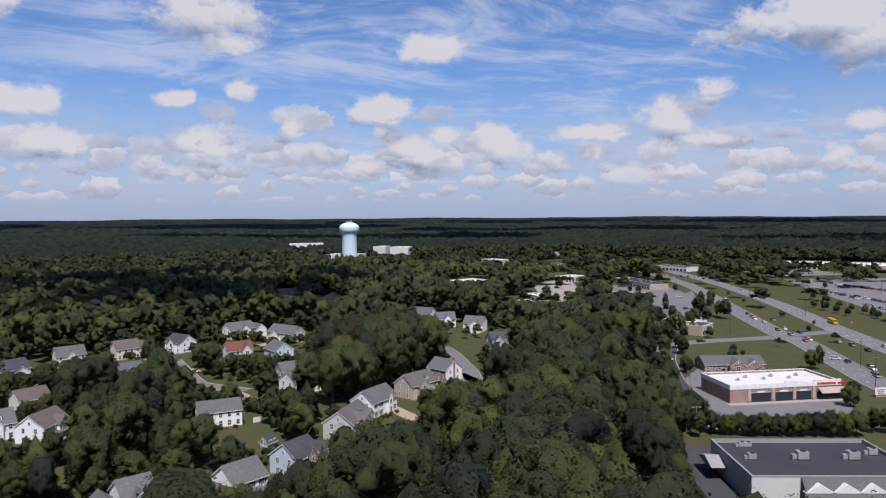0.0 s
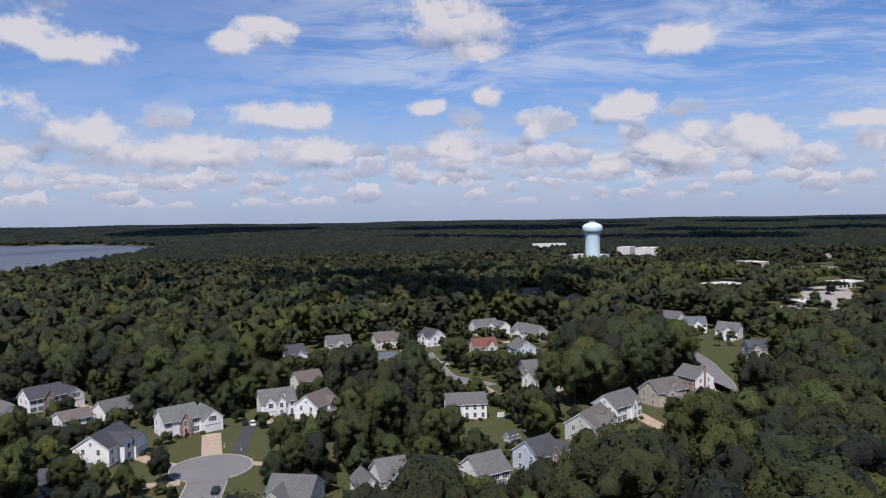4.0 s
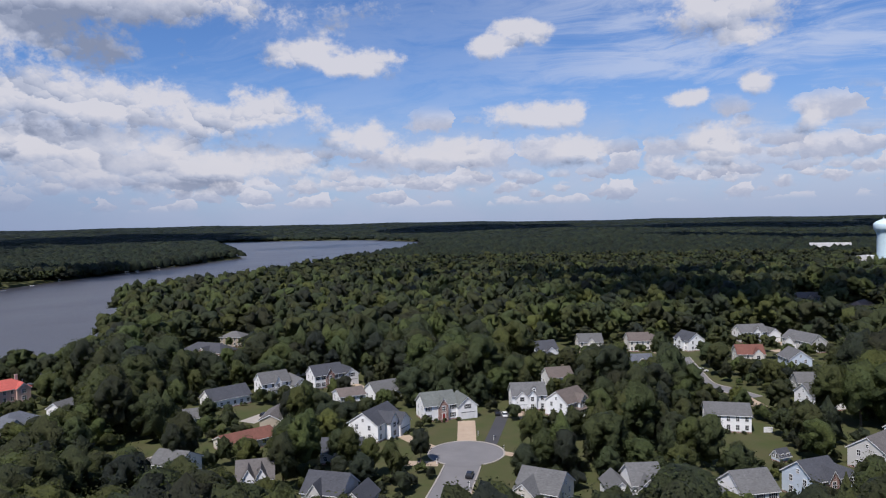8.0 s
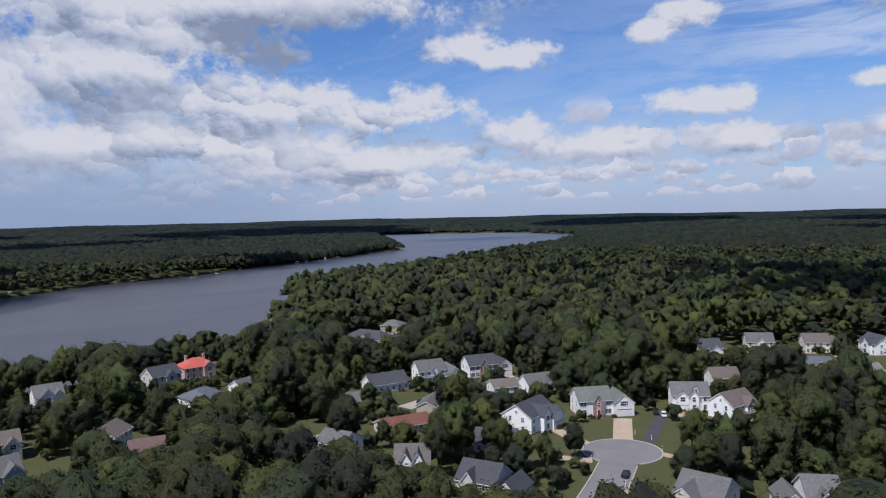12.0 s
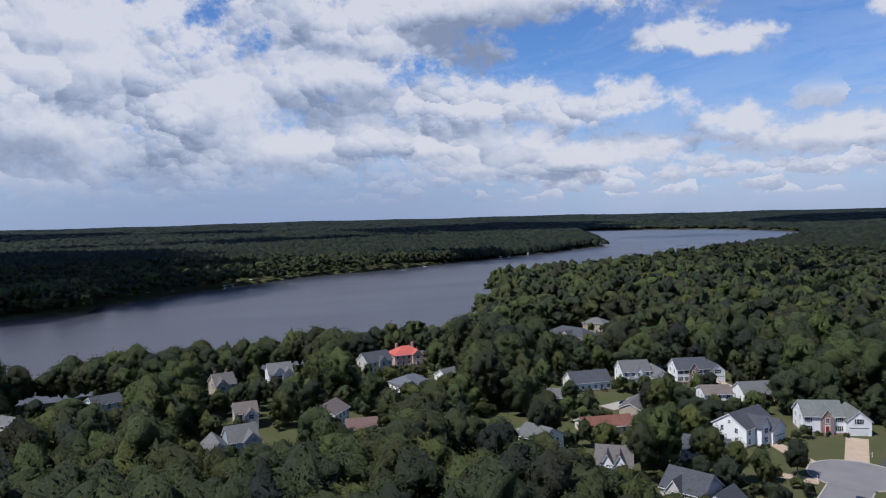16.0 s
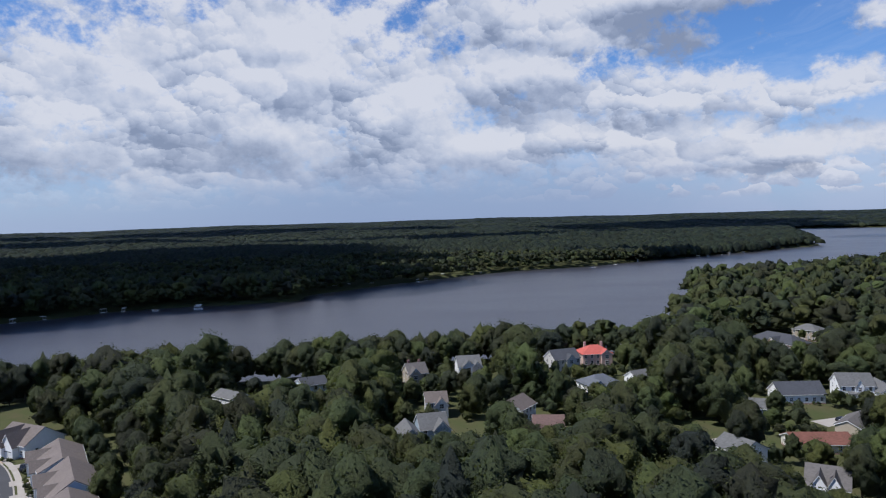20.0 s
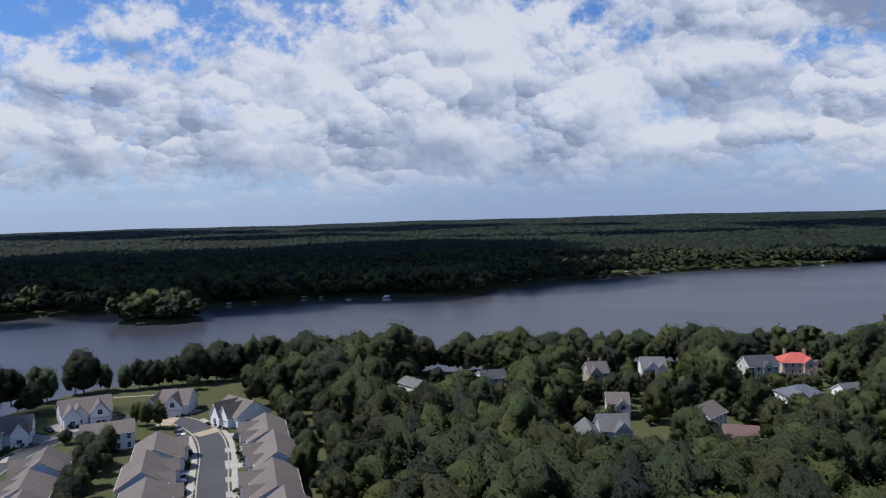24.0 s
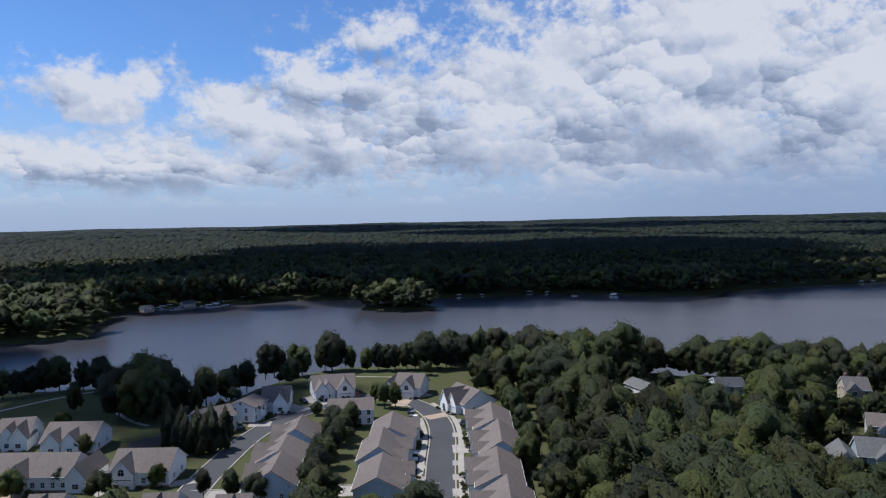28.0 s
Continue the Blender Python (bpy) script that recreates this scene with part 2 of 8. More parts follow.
    col = n.mix(n.math("MULTIPLY", rain, 0.6), col, (0.24, 0.31, 0.46))
    n("ShaderNodeOutputWorld", {0: n("ShaderNodeBackground", {0: col, 1: SKY_POWER}).outputs[0]})


SKY_TINT, SKY_POWER = (0.068, 0.087, 0.112), 1.0
make_sky()



# ---- materials ----
MATS = {}


def material(name, base, other=None, scale=1.0, rough=0.8, metal=0.0, bump=0.0, fine=8.0, vary=0.12, space="Object", spec=0.3):
    """Two-scale procedural paint: base and other mottled at scale, fine grain, a different tone for each object."""
    if name in MATS:
        return MATS[name]
    m = bpy.data.materials.new(name)
    m.use_nodes = True
    n = Nodes(m.node_tree)
    where = n("ShaderNodeNewGeometry").outputs["Position"] if space == "World" else n("ShaderNodeTexCoord").outputs["Object"]
    big = n.noise(where, scale, 4.0)
    small = n.noise(where, scale * fine, 3.0, 0.7)
    other = other or tuple(c * 0.72 for c in base)
    col = n.mix(n.math("MULTIPLY_ADD", big, 1.6, True), base, other)
    n.tree.nodes[-2].inputs[2].default_value = -0.3
    tone = n.math("MULTIPLY_ADD", n("ShaderNodeObjectInfo").outputs["Random"], vary)
    n.tree.nodes[-1].inputs[2].default_value = 1.0 - vary * 0.5
    grain = n.math("MULTIPLY_ADD", small, 0.3)
    n.tree.nodes[-1].inputs[2].default_value = 0.85
    col = n.vec("SCALE", col)
    n.tree.links.new(n.math("MULTIPLY", tone, grain), col.node.inputs["Scale"])
    b = n("ShaderNodeBsdfPrincipled", {"Base Color": col, "Roughness": rough, "Metallic": metal, "Specular IOR Level": spec})
    if bump:
        n.tree.links.new(n("ShaderNodeBump", {"Height": small, "Strength": bump, "Distance": 0.05}).outputs[0], b.inputs["Normal"])
    n("ShaderNodeOutputMaterial", {0: b.outputs[0]})
    MATS[name] = m
    return m


def siding(name, base):
    """Lapped boards: fine level lines in the relief, light weathering."""
    m = material(name, base, tuple(c * 0.86 for c in base), 0.35, 0.6, vary=0.06)
    n = Nodes(m.node_tree, False)
    b = next(x for x in n.tree.nodes if x.type == "BSDF_PRINCIPLED")
    z = n("ShaderNodeSeparateXYZ", {0: n("ShaderNodeTexCoord").outputs["Object"]}).outputs[2]
    lap = n.math("FRACT", n.math("MULTIPLY", z, 5.0))
    n.tree.links.new(n("ShaderNodeBump", {"Height": lap, "Strength": 0.5, "Distance": 0.03}).outputs[0], b.inputs["Normal"])
    return m


def shingle(name, base):
    """Asphalt shingles: courses of tabs that differ in tone, streaks down the slope."""
    if name in MATS:
        return MATS[name]
    m = bpy.data.materials.new(name)
    m.use_nodes = True
    n = Nodes(m.node_tree)
    where = n("ShaderNodeTexCoord").outputs["Object"]
    tab = n("ShaderNodeTexVoronoi", {"Vector": n.vec("MULTIPLY", where, (1.2, 3.0, 3.0)), "Scale": 1.6}).outputs["Color"]
    v = n.math("MULTIPLY_ADD", n.vec("DOT_PRODUCT", tab, (0.33, 0.33, 0.33)), 0.5)
    n.tree.nodes[-1].inputs[2].default_value = 0.72
    streak = n.noise(n.vec("MULTIPLY", where, (1.0, 0.25, 0.25)), 0.6, 5.0, 0.65)
    s = n.math("MULTIPLY_ADD", streak, 0.5)
    n.tree.nodes[-1].inputs[2].default_value = 0.75
    tone = n.math("MULTIPLY_ADD", n("ShaderNodeObjectInfo").outputs["Random"], 0.16)
    n.tree.nodes[-1].inputs[2].default_value = 0.92
    col = n.vec("SCALE", n("ShaderNodeRGB").outputs[0])
    n.tree.nodes[-2].outputs[0].default_value = (*base, 1)
    n.tree.links.new(n.math("MULTIPLY", n.math("MULTIPLY", v, s), tone), col.node.inputs["Scale"])
    b = n("ShaderNodeBsdfPrincipled", {"Base Color": col, "Roughness": 0.85, "Specular IOR Level": 0.3,
          "Normal": n("ShaderNodeBump", {"Height": v, "Strength": 0.4, "Distance": 0.04}).outputs[0]})
    n("ShaderNodeOutputMaterial", {0: b.outputs[0]})
    MATS[name] = m
    return m


def foliage(name, dark, light, world=False, grain=0.9, relief=2.2):
    """Leaves: tone per tree, per clump and per spray, fine leaf relief; a little light comes through."""
    m = bpy.data.materials.new(name)
    m.use_nodes = True
    n = Nodes(m.node_tree)
    g = n("ShaderNodeNewGeometry")
    where = g.outputs["Position"]
    tree = n("ShaderNodeAttribute").outputs["Fac"] if world else n("ShaderNodeObjectInfo").outputs["Random"]
    if world:
        n.tree.nodes[-1].attribute_name = "tone"
    clump = n.noise(where, grain, 3.0, 0.6)
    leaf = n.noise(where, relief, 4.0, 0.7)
    f = n.math("ADD", n.math("MULTIPLY", tree, 0.9), n.math("MULTIPLY", clump, 0.3))
    f = n.math("ADD", f, n.math("MULTIPLY_ADD", g.outputs["Random Per Island"], 0.4))
    n.tree.nodes[-2].inputs[2].default_value = -0.33
    col = n.ramp(f, (0.0, dark), (0.55, tuple((a + b) / 2 for a, b in zip(dark, light))), (1.0, light))
    kinds = n.math("ADD", n.noise(where, 0.045, 3.0, 0.6), n.math("MULTIPLY", n.math("FRACT", n.math("MULTIPLY", tree, 17.3)), 0.5))
    col = n.vec("MULTIPLY", col, n.ramp(kinds, (0.4, (0.9, 0.97, 1.08)), (0.7, (1.0, 1.0, 1.0)), (0.97, (1.2, 1.06, 0.88))))
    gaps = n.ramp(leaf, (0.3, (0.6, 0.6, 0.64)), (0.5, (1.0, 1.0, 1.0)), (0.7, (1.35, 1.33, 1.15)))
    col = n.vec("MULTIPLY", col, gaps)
    d = n("ShaderNodeBsdfPrincipled", {"Base Color": col, "Roughness": 0.65, "Specular IOR Level": 0.2,
          "Normal": n("ShaderNodeBump", {"Height": leaf, "Strength": 1.0, "Distance": 1.5 / relief}).outputs[0]})
    t = n("ShaderNodeBsdfTranslucent", {"Color": n.mix(0.5, col, (light[0] * 1.3, light[1] * 1.3, light[2] * 0.6))})
    n("ShaderNodeOutputMaterial", {0: n("ShaderNodeMixShader", {0: 0.32, 1: d.outputs[0], 2: t.outputs[0]}).outputs[0]})
    MATS[name] = m
    return m


WALLS = {k: siding("siding_" + k, c) for k, c in {
    "white": (0.82, 0.82, 0.81), "cream": (0.66, 0.62, 0.54), "pale_grey": (0.52, 0.51, 0.49), "pale_blue": (0.53, 0.6, 0.68),
    "tan": (0.42, 0.36, 0.28), "beige": (0.5, 0.45, 0.37), "blue": (0.3, 0.36, 0.42), "pink": (0.62, 0.44, 0.38)}.items()}
ROOFS = {k: shingle("shingle_" + k, c) for k, c in {
    "grey": (0.12, 0.12, 0.12), "slate": (0.06, 0.063, 0.073), "brown": (0.135, 0.112, 0.1), "brown_grey": (0.12, 0.11, 0.105),
    "grey_green": (0.125, 0.135, 0.125), "grey_blue": (0.11, 0.12, 0.14), "red_brown": (0.15, 0.065, 0.048), "brown_red": (0.14, 0.09, 0.08),
    "terracotta": (0.42, 0.1, 0.08), "taupe": (0.148, 0.123, 0.11)}.items()}


def brick_mat(name, base, mortar=(0.45, 0.42, 0.38)):
    if name in MATS:
        return MATS[name]
    m = bpy.data.materials.new(name)
    m.use_nodes = True
    n = Nodes(m.node_tree)
    p = n("ShaderNodeSeparateXYZ", {0: n("ShaderNodeTexCoord").outputs["Object"]})
    uv = n("ShaderNodeCombineXYZ", {0: n.math("ADD", p.outputs[0], p.outputs[1]), 1: p.outputs[2]}).outputs[0]
    t = n("ShaderNodeTexBrick", {"Vector": uv, "Color1": (*base, 1), "Color2": (*[c * 0.6 for c in base], 1), "Mortar": (*mortar, 1), "Scale": 1.0,
                                 "Mortar Size": 0.01, "Brick Width": 0.22, "Row Height": 0.075})
    stain = n.math("MULTIPLY_ADD", n.noise(uv, 0.5, 4.0), 0.6)
    n.tree.nodes[-1].inputs[2].default_value = 0.7
    col = n.vec("SCALE", t.outputs[0])
    n.tree.links.new(stain, col.node.inputs["Scale"])
    b = n("ShaderNodeBsdfPrincipled", {"Base Color": col, "Roughness": 0.85, "Normal": n("ShaderNodeBump", {"Height": t.outputs[1], "Strength": -0.4, "Distance": 0.02}).outputs[0]})
    n("ShaderNodeOutputMaterial", {0: b.outputs[0]})
    MATS[name] = m
    return m


WALLS["brick"] = brick_mat("brick_red", (0.25, 0.1, 0.075))
WALLS["brick_tan"] = brick_mat("brick_orange", (0.4, 0.24, 0.16))
TRIM = material("white_trim", (0.78, 0.78, 0.77), scale=0.8, rough=0.5, vary=0.04)
DARK = material("dark_paint", (0.025, 0.03, 0.035), scale=1.0, rough=0.5)
REDDOOR = material("red_door", (0.25, 0.03, 0.025), rough=0.4)
GLASS = material("window_glass", (0.02, 0.023, 0.03), (0.012, 0.014, 0.018), 0.6, 0.12, spec=0.35)
ASPHALT = material("asphalt", (0.2, 0.193, 0.193), (0.14, 0.136, 0.138), 0.12, 0.9, bump=0.2, fine=40, space="World", vary=0.1)
DARKASPHALT = material("new_asphalt", (0.07, 0.07, 0.075), (0.05, 0.05, 0.054), 0.1, 0.85, bump=0.2, fine=40, space="World", vary=0.1)
CONCRETE = material("concrete", (0.38, 0.35, 0.31), (0.28, 0.25, 0.22), 0.25, 0.85, bump=0.15, fine=20, space="World")
DRIVE = material("exposed_aggregate", (0.42, 0.33, 0.24), (0.33, 0.25, 0.18), 0.3, 0.9, bump=0.2, fine=20, space="World")
GRASS = material("lawn_grass", (0.085, 0.12, 0.03), (0.15, 0.13, 0.055), 0.08, 0.95, bump=0.5, fine=30, space="World", spec=0.1)
BARK = material("bark", (0.12, 0.095, 0.075), (0.06, 0.048, 0.04), 1.5, 0.95, bump=0.5)
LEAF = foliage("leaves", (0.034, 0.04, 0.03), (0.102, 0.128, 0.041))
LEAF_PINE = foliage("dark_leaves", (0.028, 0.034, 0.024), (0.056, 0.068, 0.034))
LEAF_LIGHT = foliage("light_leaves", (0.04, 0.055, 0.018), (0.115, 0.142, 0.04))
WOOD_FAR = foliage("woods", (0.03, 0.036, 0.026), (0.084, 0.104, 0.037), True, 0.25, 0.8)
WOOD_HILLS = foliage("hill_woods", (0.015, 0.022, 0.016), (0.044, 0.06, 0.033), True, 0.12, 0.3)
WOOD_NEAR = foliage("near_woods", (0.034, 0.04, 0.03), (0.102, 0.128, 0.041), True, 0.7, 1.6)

# ---- mesh helpers ----


def part(name, bm, mat, parent=None, label=""):
    """Link a bmesh, or an existing mesh, as one object under parent."""
    if isinstance(bm, bmesh.types.BMesh):
        me = bpy.data.meshes.new(name)
        bm.normal_update()
        bm.to_mesh(me)
        bm.free()
        me.materials.append(mat)
    else:
        me = bm
    ob = new(name, me)
    if parent:
        ob.parent = parent
    if label:
        tagged(ob, label)
    return ob


def box(bm, x0, x1, y0, y1, z0, z1):
    v = [bm.verts.new(p) for p in ((x0, y0, z0), (x1, y0, z0), (x1, y1, z0), (x0, y1, z0), (x0, y0, z1), (x1, y0, z1), (x1, y1, z1), (x0, y1, z1))]
    for q in ((3, 2, 1, 0), (4, 5, 6, 7), (0, 1, 5, 4), (1, 2, 6, 5), (2, 3, 7, 6), (3, 0, 4, 7)):
        bm.faces.new([v[i] for i in q])
    return v


def prism(bm, outline, axis, a, b):
    """A closed outline of (u, z) pairs drawn out along x or y from a to b."""
    def at(u, z, s):
        return (s, u, z) if axis == "x" else (u, s, z)
    r = [[bm.verts.new(at(u, z, s)) for u, z in outline] for s in (a, b)]
    k = len(outline)
    for i in range(k):
        bm.faces.new((r[0][i], r[0][(i + 1) % k], r[1][(i + 1) % k], r[1][i]))
    bm.faces.new(r[0][::-1])
    bm.faces.new(r[1])
    bmesh.ops.recalc_face_normals(bm, faces=bm.faces)


def thing(name, x, y, turn=0, z=0.0, **tags):
    ob = new(name)
    ob.empty_display_size = 0.5
    ob.matrix_world = pose(x, y, z, 0, 0, turn)
    return tagged(ob, **tags)


SHARED = {}


def shared(key, build, mat):
    """The one mesh for alike pieces."""
    if key not in SHARED:
        bm = bmesh.new()
        build(bm)
        bm.normal_update()
        me = bpy.data.meshes.new(key)
        bm.to_mesh(me)
        bm.free()
        me.materials.append(mat)
        SHARED[key] = me
    return SHARED[key]


def catmull(pts, step=4.0):
    """A smooth line through plan points, about one point every step metres."""
    p = [Vector(q) for q in pts]
    p = [2 * p[0] - p[1]] + p + [2 * p[-1] - p[-2]]
    out = []
    for i in range(1, len(p) - 2):
        k = max(2, int((p[i + 1] - p[i]).length / step))
        for j in range(k):
            t = j / k
            out.append(0.5 * (2 * p[i] + (p[i + 1] - p[i - 1]) * t + (2 * p[i - 1] - 5 * p[i] + 4 * p[i + 1] - p[i + 2]) * t * t + (3 * p[i] - p[i - 1] - 3 * p[i + 1] + p[i + 2]) * t ** 3))
    return out + [p[-2]]


CLEAR = []       # capsules (x0, y0, x1, y1, radius) that stay free of trees


def ribbon(name, pts, width, mat, z=0.04, kerb=False, label="", category="road", smooth=True, offset=0.0, clear=1.0, kind="structure"):
    """A paved strip along a line, with thickness, and kerbs on both sides where asked."""
    line = catmull(pts) if smooth else [Vector(q) for q in pts]
    k = len(line)
    sides = []
    for i, q in enumerate(line):
        d = (line[min(i + 1, k - 1)] - line[max(i - 1, 0)]).normalized()
        sides.append(Vector((-d.y, d.x)))

    def strip(bm, a, b, z0, z1):
        rows = []
        for q, s in zip(line, sides):
            rows.append([bm.verts.new((*(q + s * o), h)) for o, h in ((a, z0), (a, z1), (b, z1), (b, z0))])
        for r0, r1 in zip(rows, rows[1:]):
            for j in range(3):
                bm.faces.new((r0[j], r0[j + 1], r1[j + 1], r1[j]))
        bmesh.ops.recalc_face_normals(bm, faces=bm.faces)

    bm = bmesh.new()
    strip(bm, offset - width / 2, offset + width / 2, -0.3, z)
    ob = tagged(part(name, bm, mat), label, category, kind=kind)
    if kerb:
        for a, b in ((offset - width / 2 - 0.4, offset - width / 2 - 0.005), (offset + width / 2 + 0.005, offset + width / 2 + 0.4)):
            bm = bmesh.new()
            strip(bm, a, b, -0.3, z + 0.14)
            part("kerb", bm, CONCRETE, ob)
    for i in range(0, k - 1, 3):
        q, r = line[i] + sides[i] * offset, line[min(i + 3, k - 1)] + sides[min(i + 3, k - 1)] * offset
        CLEAR.append((q.x, q.y, r.x, r.y, width / 2 + clear))
    return ob


def slab(name, x, y, turn, w, d, mat, z=0.05, label="", category="pavement", clear=True):
    """A paved rectangle with thickness."""
    bm = bmesh.new()
    box(bm, -w / 2, w / 2, -d / 2, d / 2, -0.3, z)
    ob = part(name, bm, mat)
    ob.matrix_world = pose(x, y, 0, 0, 0, turn)
    c, s = math.cos(radians(turn)), math.sin(radians(turn))
    if clear:
        a, r = (w - d) / 2, d / 2
        v = (c, s) if w > d else (-s, c)
        a, r = abs(w - d) / 2, min(w, d) / 2
        CLEAR.append((x - v[0] * a, y - v[1] * a, x + v[0] * a, y + v[1] * a, r + 1))
    return tagged(ob, label, category, kind="structure")


# ---- ground and lake ----
LAKE = [
        (-108, -332), (-185, -293), (-207, -253), (-201, -206), (-205, -199), (-229, -203), (-257, -198), (-280, -189), (-306, -155), (-324, -135), (-329, -73), (-327, -39), (-334, -13), (-348, 46), (-348, 110), (-347, 140), (-419, 205), (-433, 219), (-565, 280), (-632, 329), (-651, 407), (-761, 594), (-850, 793), (-1047, 1123), (-1285, 1499), (-1679, 1922), (-2175, 2110), (-2530, 1974), (-2652, 1770), (-2489, 1604), (-1346, 931), (-1191, 698), (-1006, 378), (-966, 326), (-928, 193), (-799, 43), (-699, -50), (-656, -55), (-646, -115), (-639, -171), (-639, -182), (-577, -268), (-540, -328), (-514, -407), (-428, -461), (-387, -474), (-304, -396), (-265, -419), (-196, -441), (-135, -441)]
WATER = -3.0


def lake_distance(x, y):
    """Metres to the shore, negative on the water; x and y are arrays."""
    d2, inside = np.full(x.shape, 1e12), np.zeros(x.shape, bool)
    for (ax, ay), (bx, by) in zip(LAKE, LAKE[1:] + LAKE[:1]):
        ex, ey = bx - ax, by - ay
        t = np.clip(((x - ax) * ex + (y - ay) * ey) / (ex * ex + ey * ey), 0, 1)
        d2 = np.minimum(d2, (x - ax - t * ex) ** 2 + (y - ay - t * ey) ** 2)
        cross = ((ay > y) != (by > y)) & (x < ex * (y - ay) / (ey if ey else 1e-9) + ax)
        inside ^= cross
    wob = 3.0 * np.sin(x * 0.061 + 1.3 * np.sin(y * 0.043)) + 2.0 * np.sin(y * 0.093 + x * 0.031)
    d = np.where(inside, -np.sqrt(d2), np.sqrt(d2)) + wob
    ix, iy = x - ISLAND[0], y - ISLAND[1]
    c, s = math.cos(radians(ISLAND[4])), math.sin(radians(ISLAND[4]))
    isle = (1 - np.sqrt(((ix * c + iy * s) / ISLAND[2]) ** 2 + ((iy * c - ix * s) / ISLAND[3]) ** 2)) * ISLAND[3]
    return np.maximum(d, isle)


ISLAND = (-499, -280, 32, 20, 109)


def ground_z(x, y):
    """Level lots, a bank down to the lake bed, hills that climb with distance."""
    r = np.hypot(x, y)
    bank = np.clip(lake_distance(x, y) / 7.0, -1, 1)
    low = np.where(bank < 1, -3.0 + 3.0 * bank, 0.0)
    t = np.clip((r - 1300) / 3500, 0, 1)
    a = np.degrees(np.arctan2(-x, y)) % 360
    rim = np.interp((a + 90) % 360 - 90, (-90, -32, 0, 30, 45, 72, 90, 115, 147, 200, 270), (-0.3, -0.3, -0.22, -0.12, 0.0, 0.06, 0.0, -0.22, -0.42, -0.3, -0.3))
    hills = np.clip(lake_distance(x, y) / 600, 0, 1) * t ** 2.1 * (EYE[2] - 13 + 4800 * np.radians(rim) + 2.5 * np.sin(a * 0.31 + 2) + 1.5 * np.sin(a * 0.9))
    roll = np.clip((r - 700) / 900, 0, 1) * (1 - t) * 5 * (np.sin(x * 0.0041 + 1) * np.sin(y * 0.0052 + 2))
    crest = np.clip((r - 1500) / 900, 0, 1) * np.clip((4700 - r) / 500, 0, 1) * np.clip(lake_distance(x, y) / 500, 0, 1)
    roll = roll + crest * (5.0 * np.sin(r * 0.0068 + 2.6 * np.sin(a * 0.07 + 1) + 1.3 * np.sin(a * 0.19)) + 3.0 * np.sin(r * 0.0139 + 3.1 * np.sin(a * 0.11 + 2)) + 1.0 * np.sin(a * 0.5 + r * 0.002))
    return low + np.where(bank >= 1, hills + roll, np.minimum(hills + roll, 0))


def grid_mesh(name, verts, faces, mat, smooth=True, normals=None):
    me = bpy.data.meshes.new(name)
    v, f = np.asarray(verts, np.float32), np.asarray(faces, np.int32)
    me.vertices.add(len(v))
    me.vertices.foreach_set("co", v.ravel())
    k = f.shape[1]
    me.loops.add(f.size)
    me.loops.foreach_set("vertex_index", f.ravel())
    me.polygons.add(len(f))
    me.polygons.foreach_set("loop_start", np.arange(0, f.size, k, dtype=np.int32))
    me.polygons.foreach_set("use_smooth", np.full(len(f), smooth))
    me.update(calc_edges=True)
    me.validate()
    if normals is not None:
        me.normals_split_custom_set_from_vertices(np.asarray(normals, np.float32))
    me.materials.append(mat)
    return me


def build_ground():
    radii = [0.0, 40, 70, 90]
    while radii[-1] < 4950:
        radii.append(min(radii[-1] + max(5.0, radii[-1] * 0.016), 4950))
    n = 480
    ang = np.linspace(0, 2 * np.pi, n, endpoint=False)
    r, a = np.meshgrid(np.array(radii[1:]), ang, indexing="ij")
    x, y = -r * np.sin(a), r * np.cos(a)
    z = ground_z(x, y)
    v = np.concatenate([[[0, 0, 0]], np.stack([x, y, z], -1).reshape(-1, 3)])
    i, j = np.meshgrid(np.arange(len(radii) - 2), np.arange(n), indexing="ij")
    q = 1 + i * n + j
    q2 = 1 + i * n + (j + 1) % n
    f = np.stack([q, q2, q2 + n, q + n], -1).reshape(-1, 4)
    cap = np.stack([np.zeros(n // 2, int), 1 + np.arange(0, n, 2), 1 + np.arange(1, n, 2), 1 + (np.arange(2, n + 2, 2) % n)], -1)
    return grid_mesh("ground", v, np.concatenate([f, cap]), GROUND)


GROUND = material("ground_cover", (0.05, 0.068, 0.022), (0.085, 0.075, 0.04), 0.13, 0.95, bump=0.5, fine=40, space="World", spec=0.1)
WATERMAT = bpy.data.materials.new("lake_water")
WATERMAT.use_nodes = True


def make_water():
    n = Nodes(WATERMAT.node_tree)
    where = n("ShaderNodeNewGeometry").outputs["Position"]
    small = n.noise(where, 0.8, 4.0, 0.6)
    big = n.noise(n.vec("MULTIPLY", where, (1.0, 0.45, 1.0)), 0.012, 3.0)
    col = n.mix(big, (0.04, 0.041, 0.051), (0.051, 0.05, 0.058))
    rough = n.math("MULTIPLY_ADD", big, 0.12)
    n.tree.nodes[-1].inputs[2].default_value = 0.24
    b = n("ShaderNodeBsdfPrincipled", {"Base Color": col, "Roughness": rough, "IOR": 1.33, "Specular IOR Level": 0.5,
          "Normal": n("ShaderNodeBump", {"Height": small, "Strength": 0.5, "Distance": 0.25}).outputs[0]})
    n("ShaderNodeOutputMaterial", {0: b.outputs[0]})


make_water()
tagged(new("ground", build_ground()), "grassy lots and leaf-littered woodland floor rising to far hills", "ground", kind="structure")
water = new("lake_water", grid_mesh("lake_water", [(-3000, -700, WATER), (200, -700, WATER), (200, 2500, WATER), (-3000, 2500, WATER)], [(0, 1, 2, 3)], WATERMAT))
tagged(water, "brown-grey rippled lake water reflecting the clouds", "lake", kind="structure")


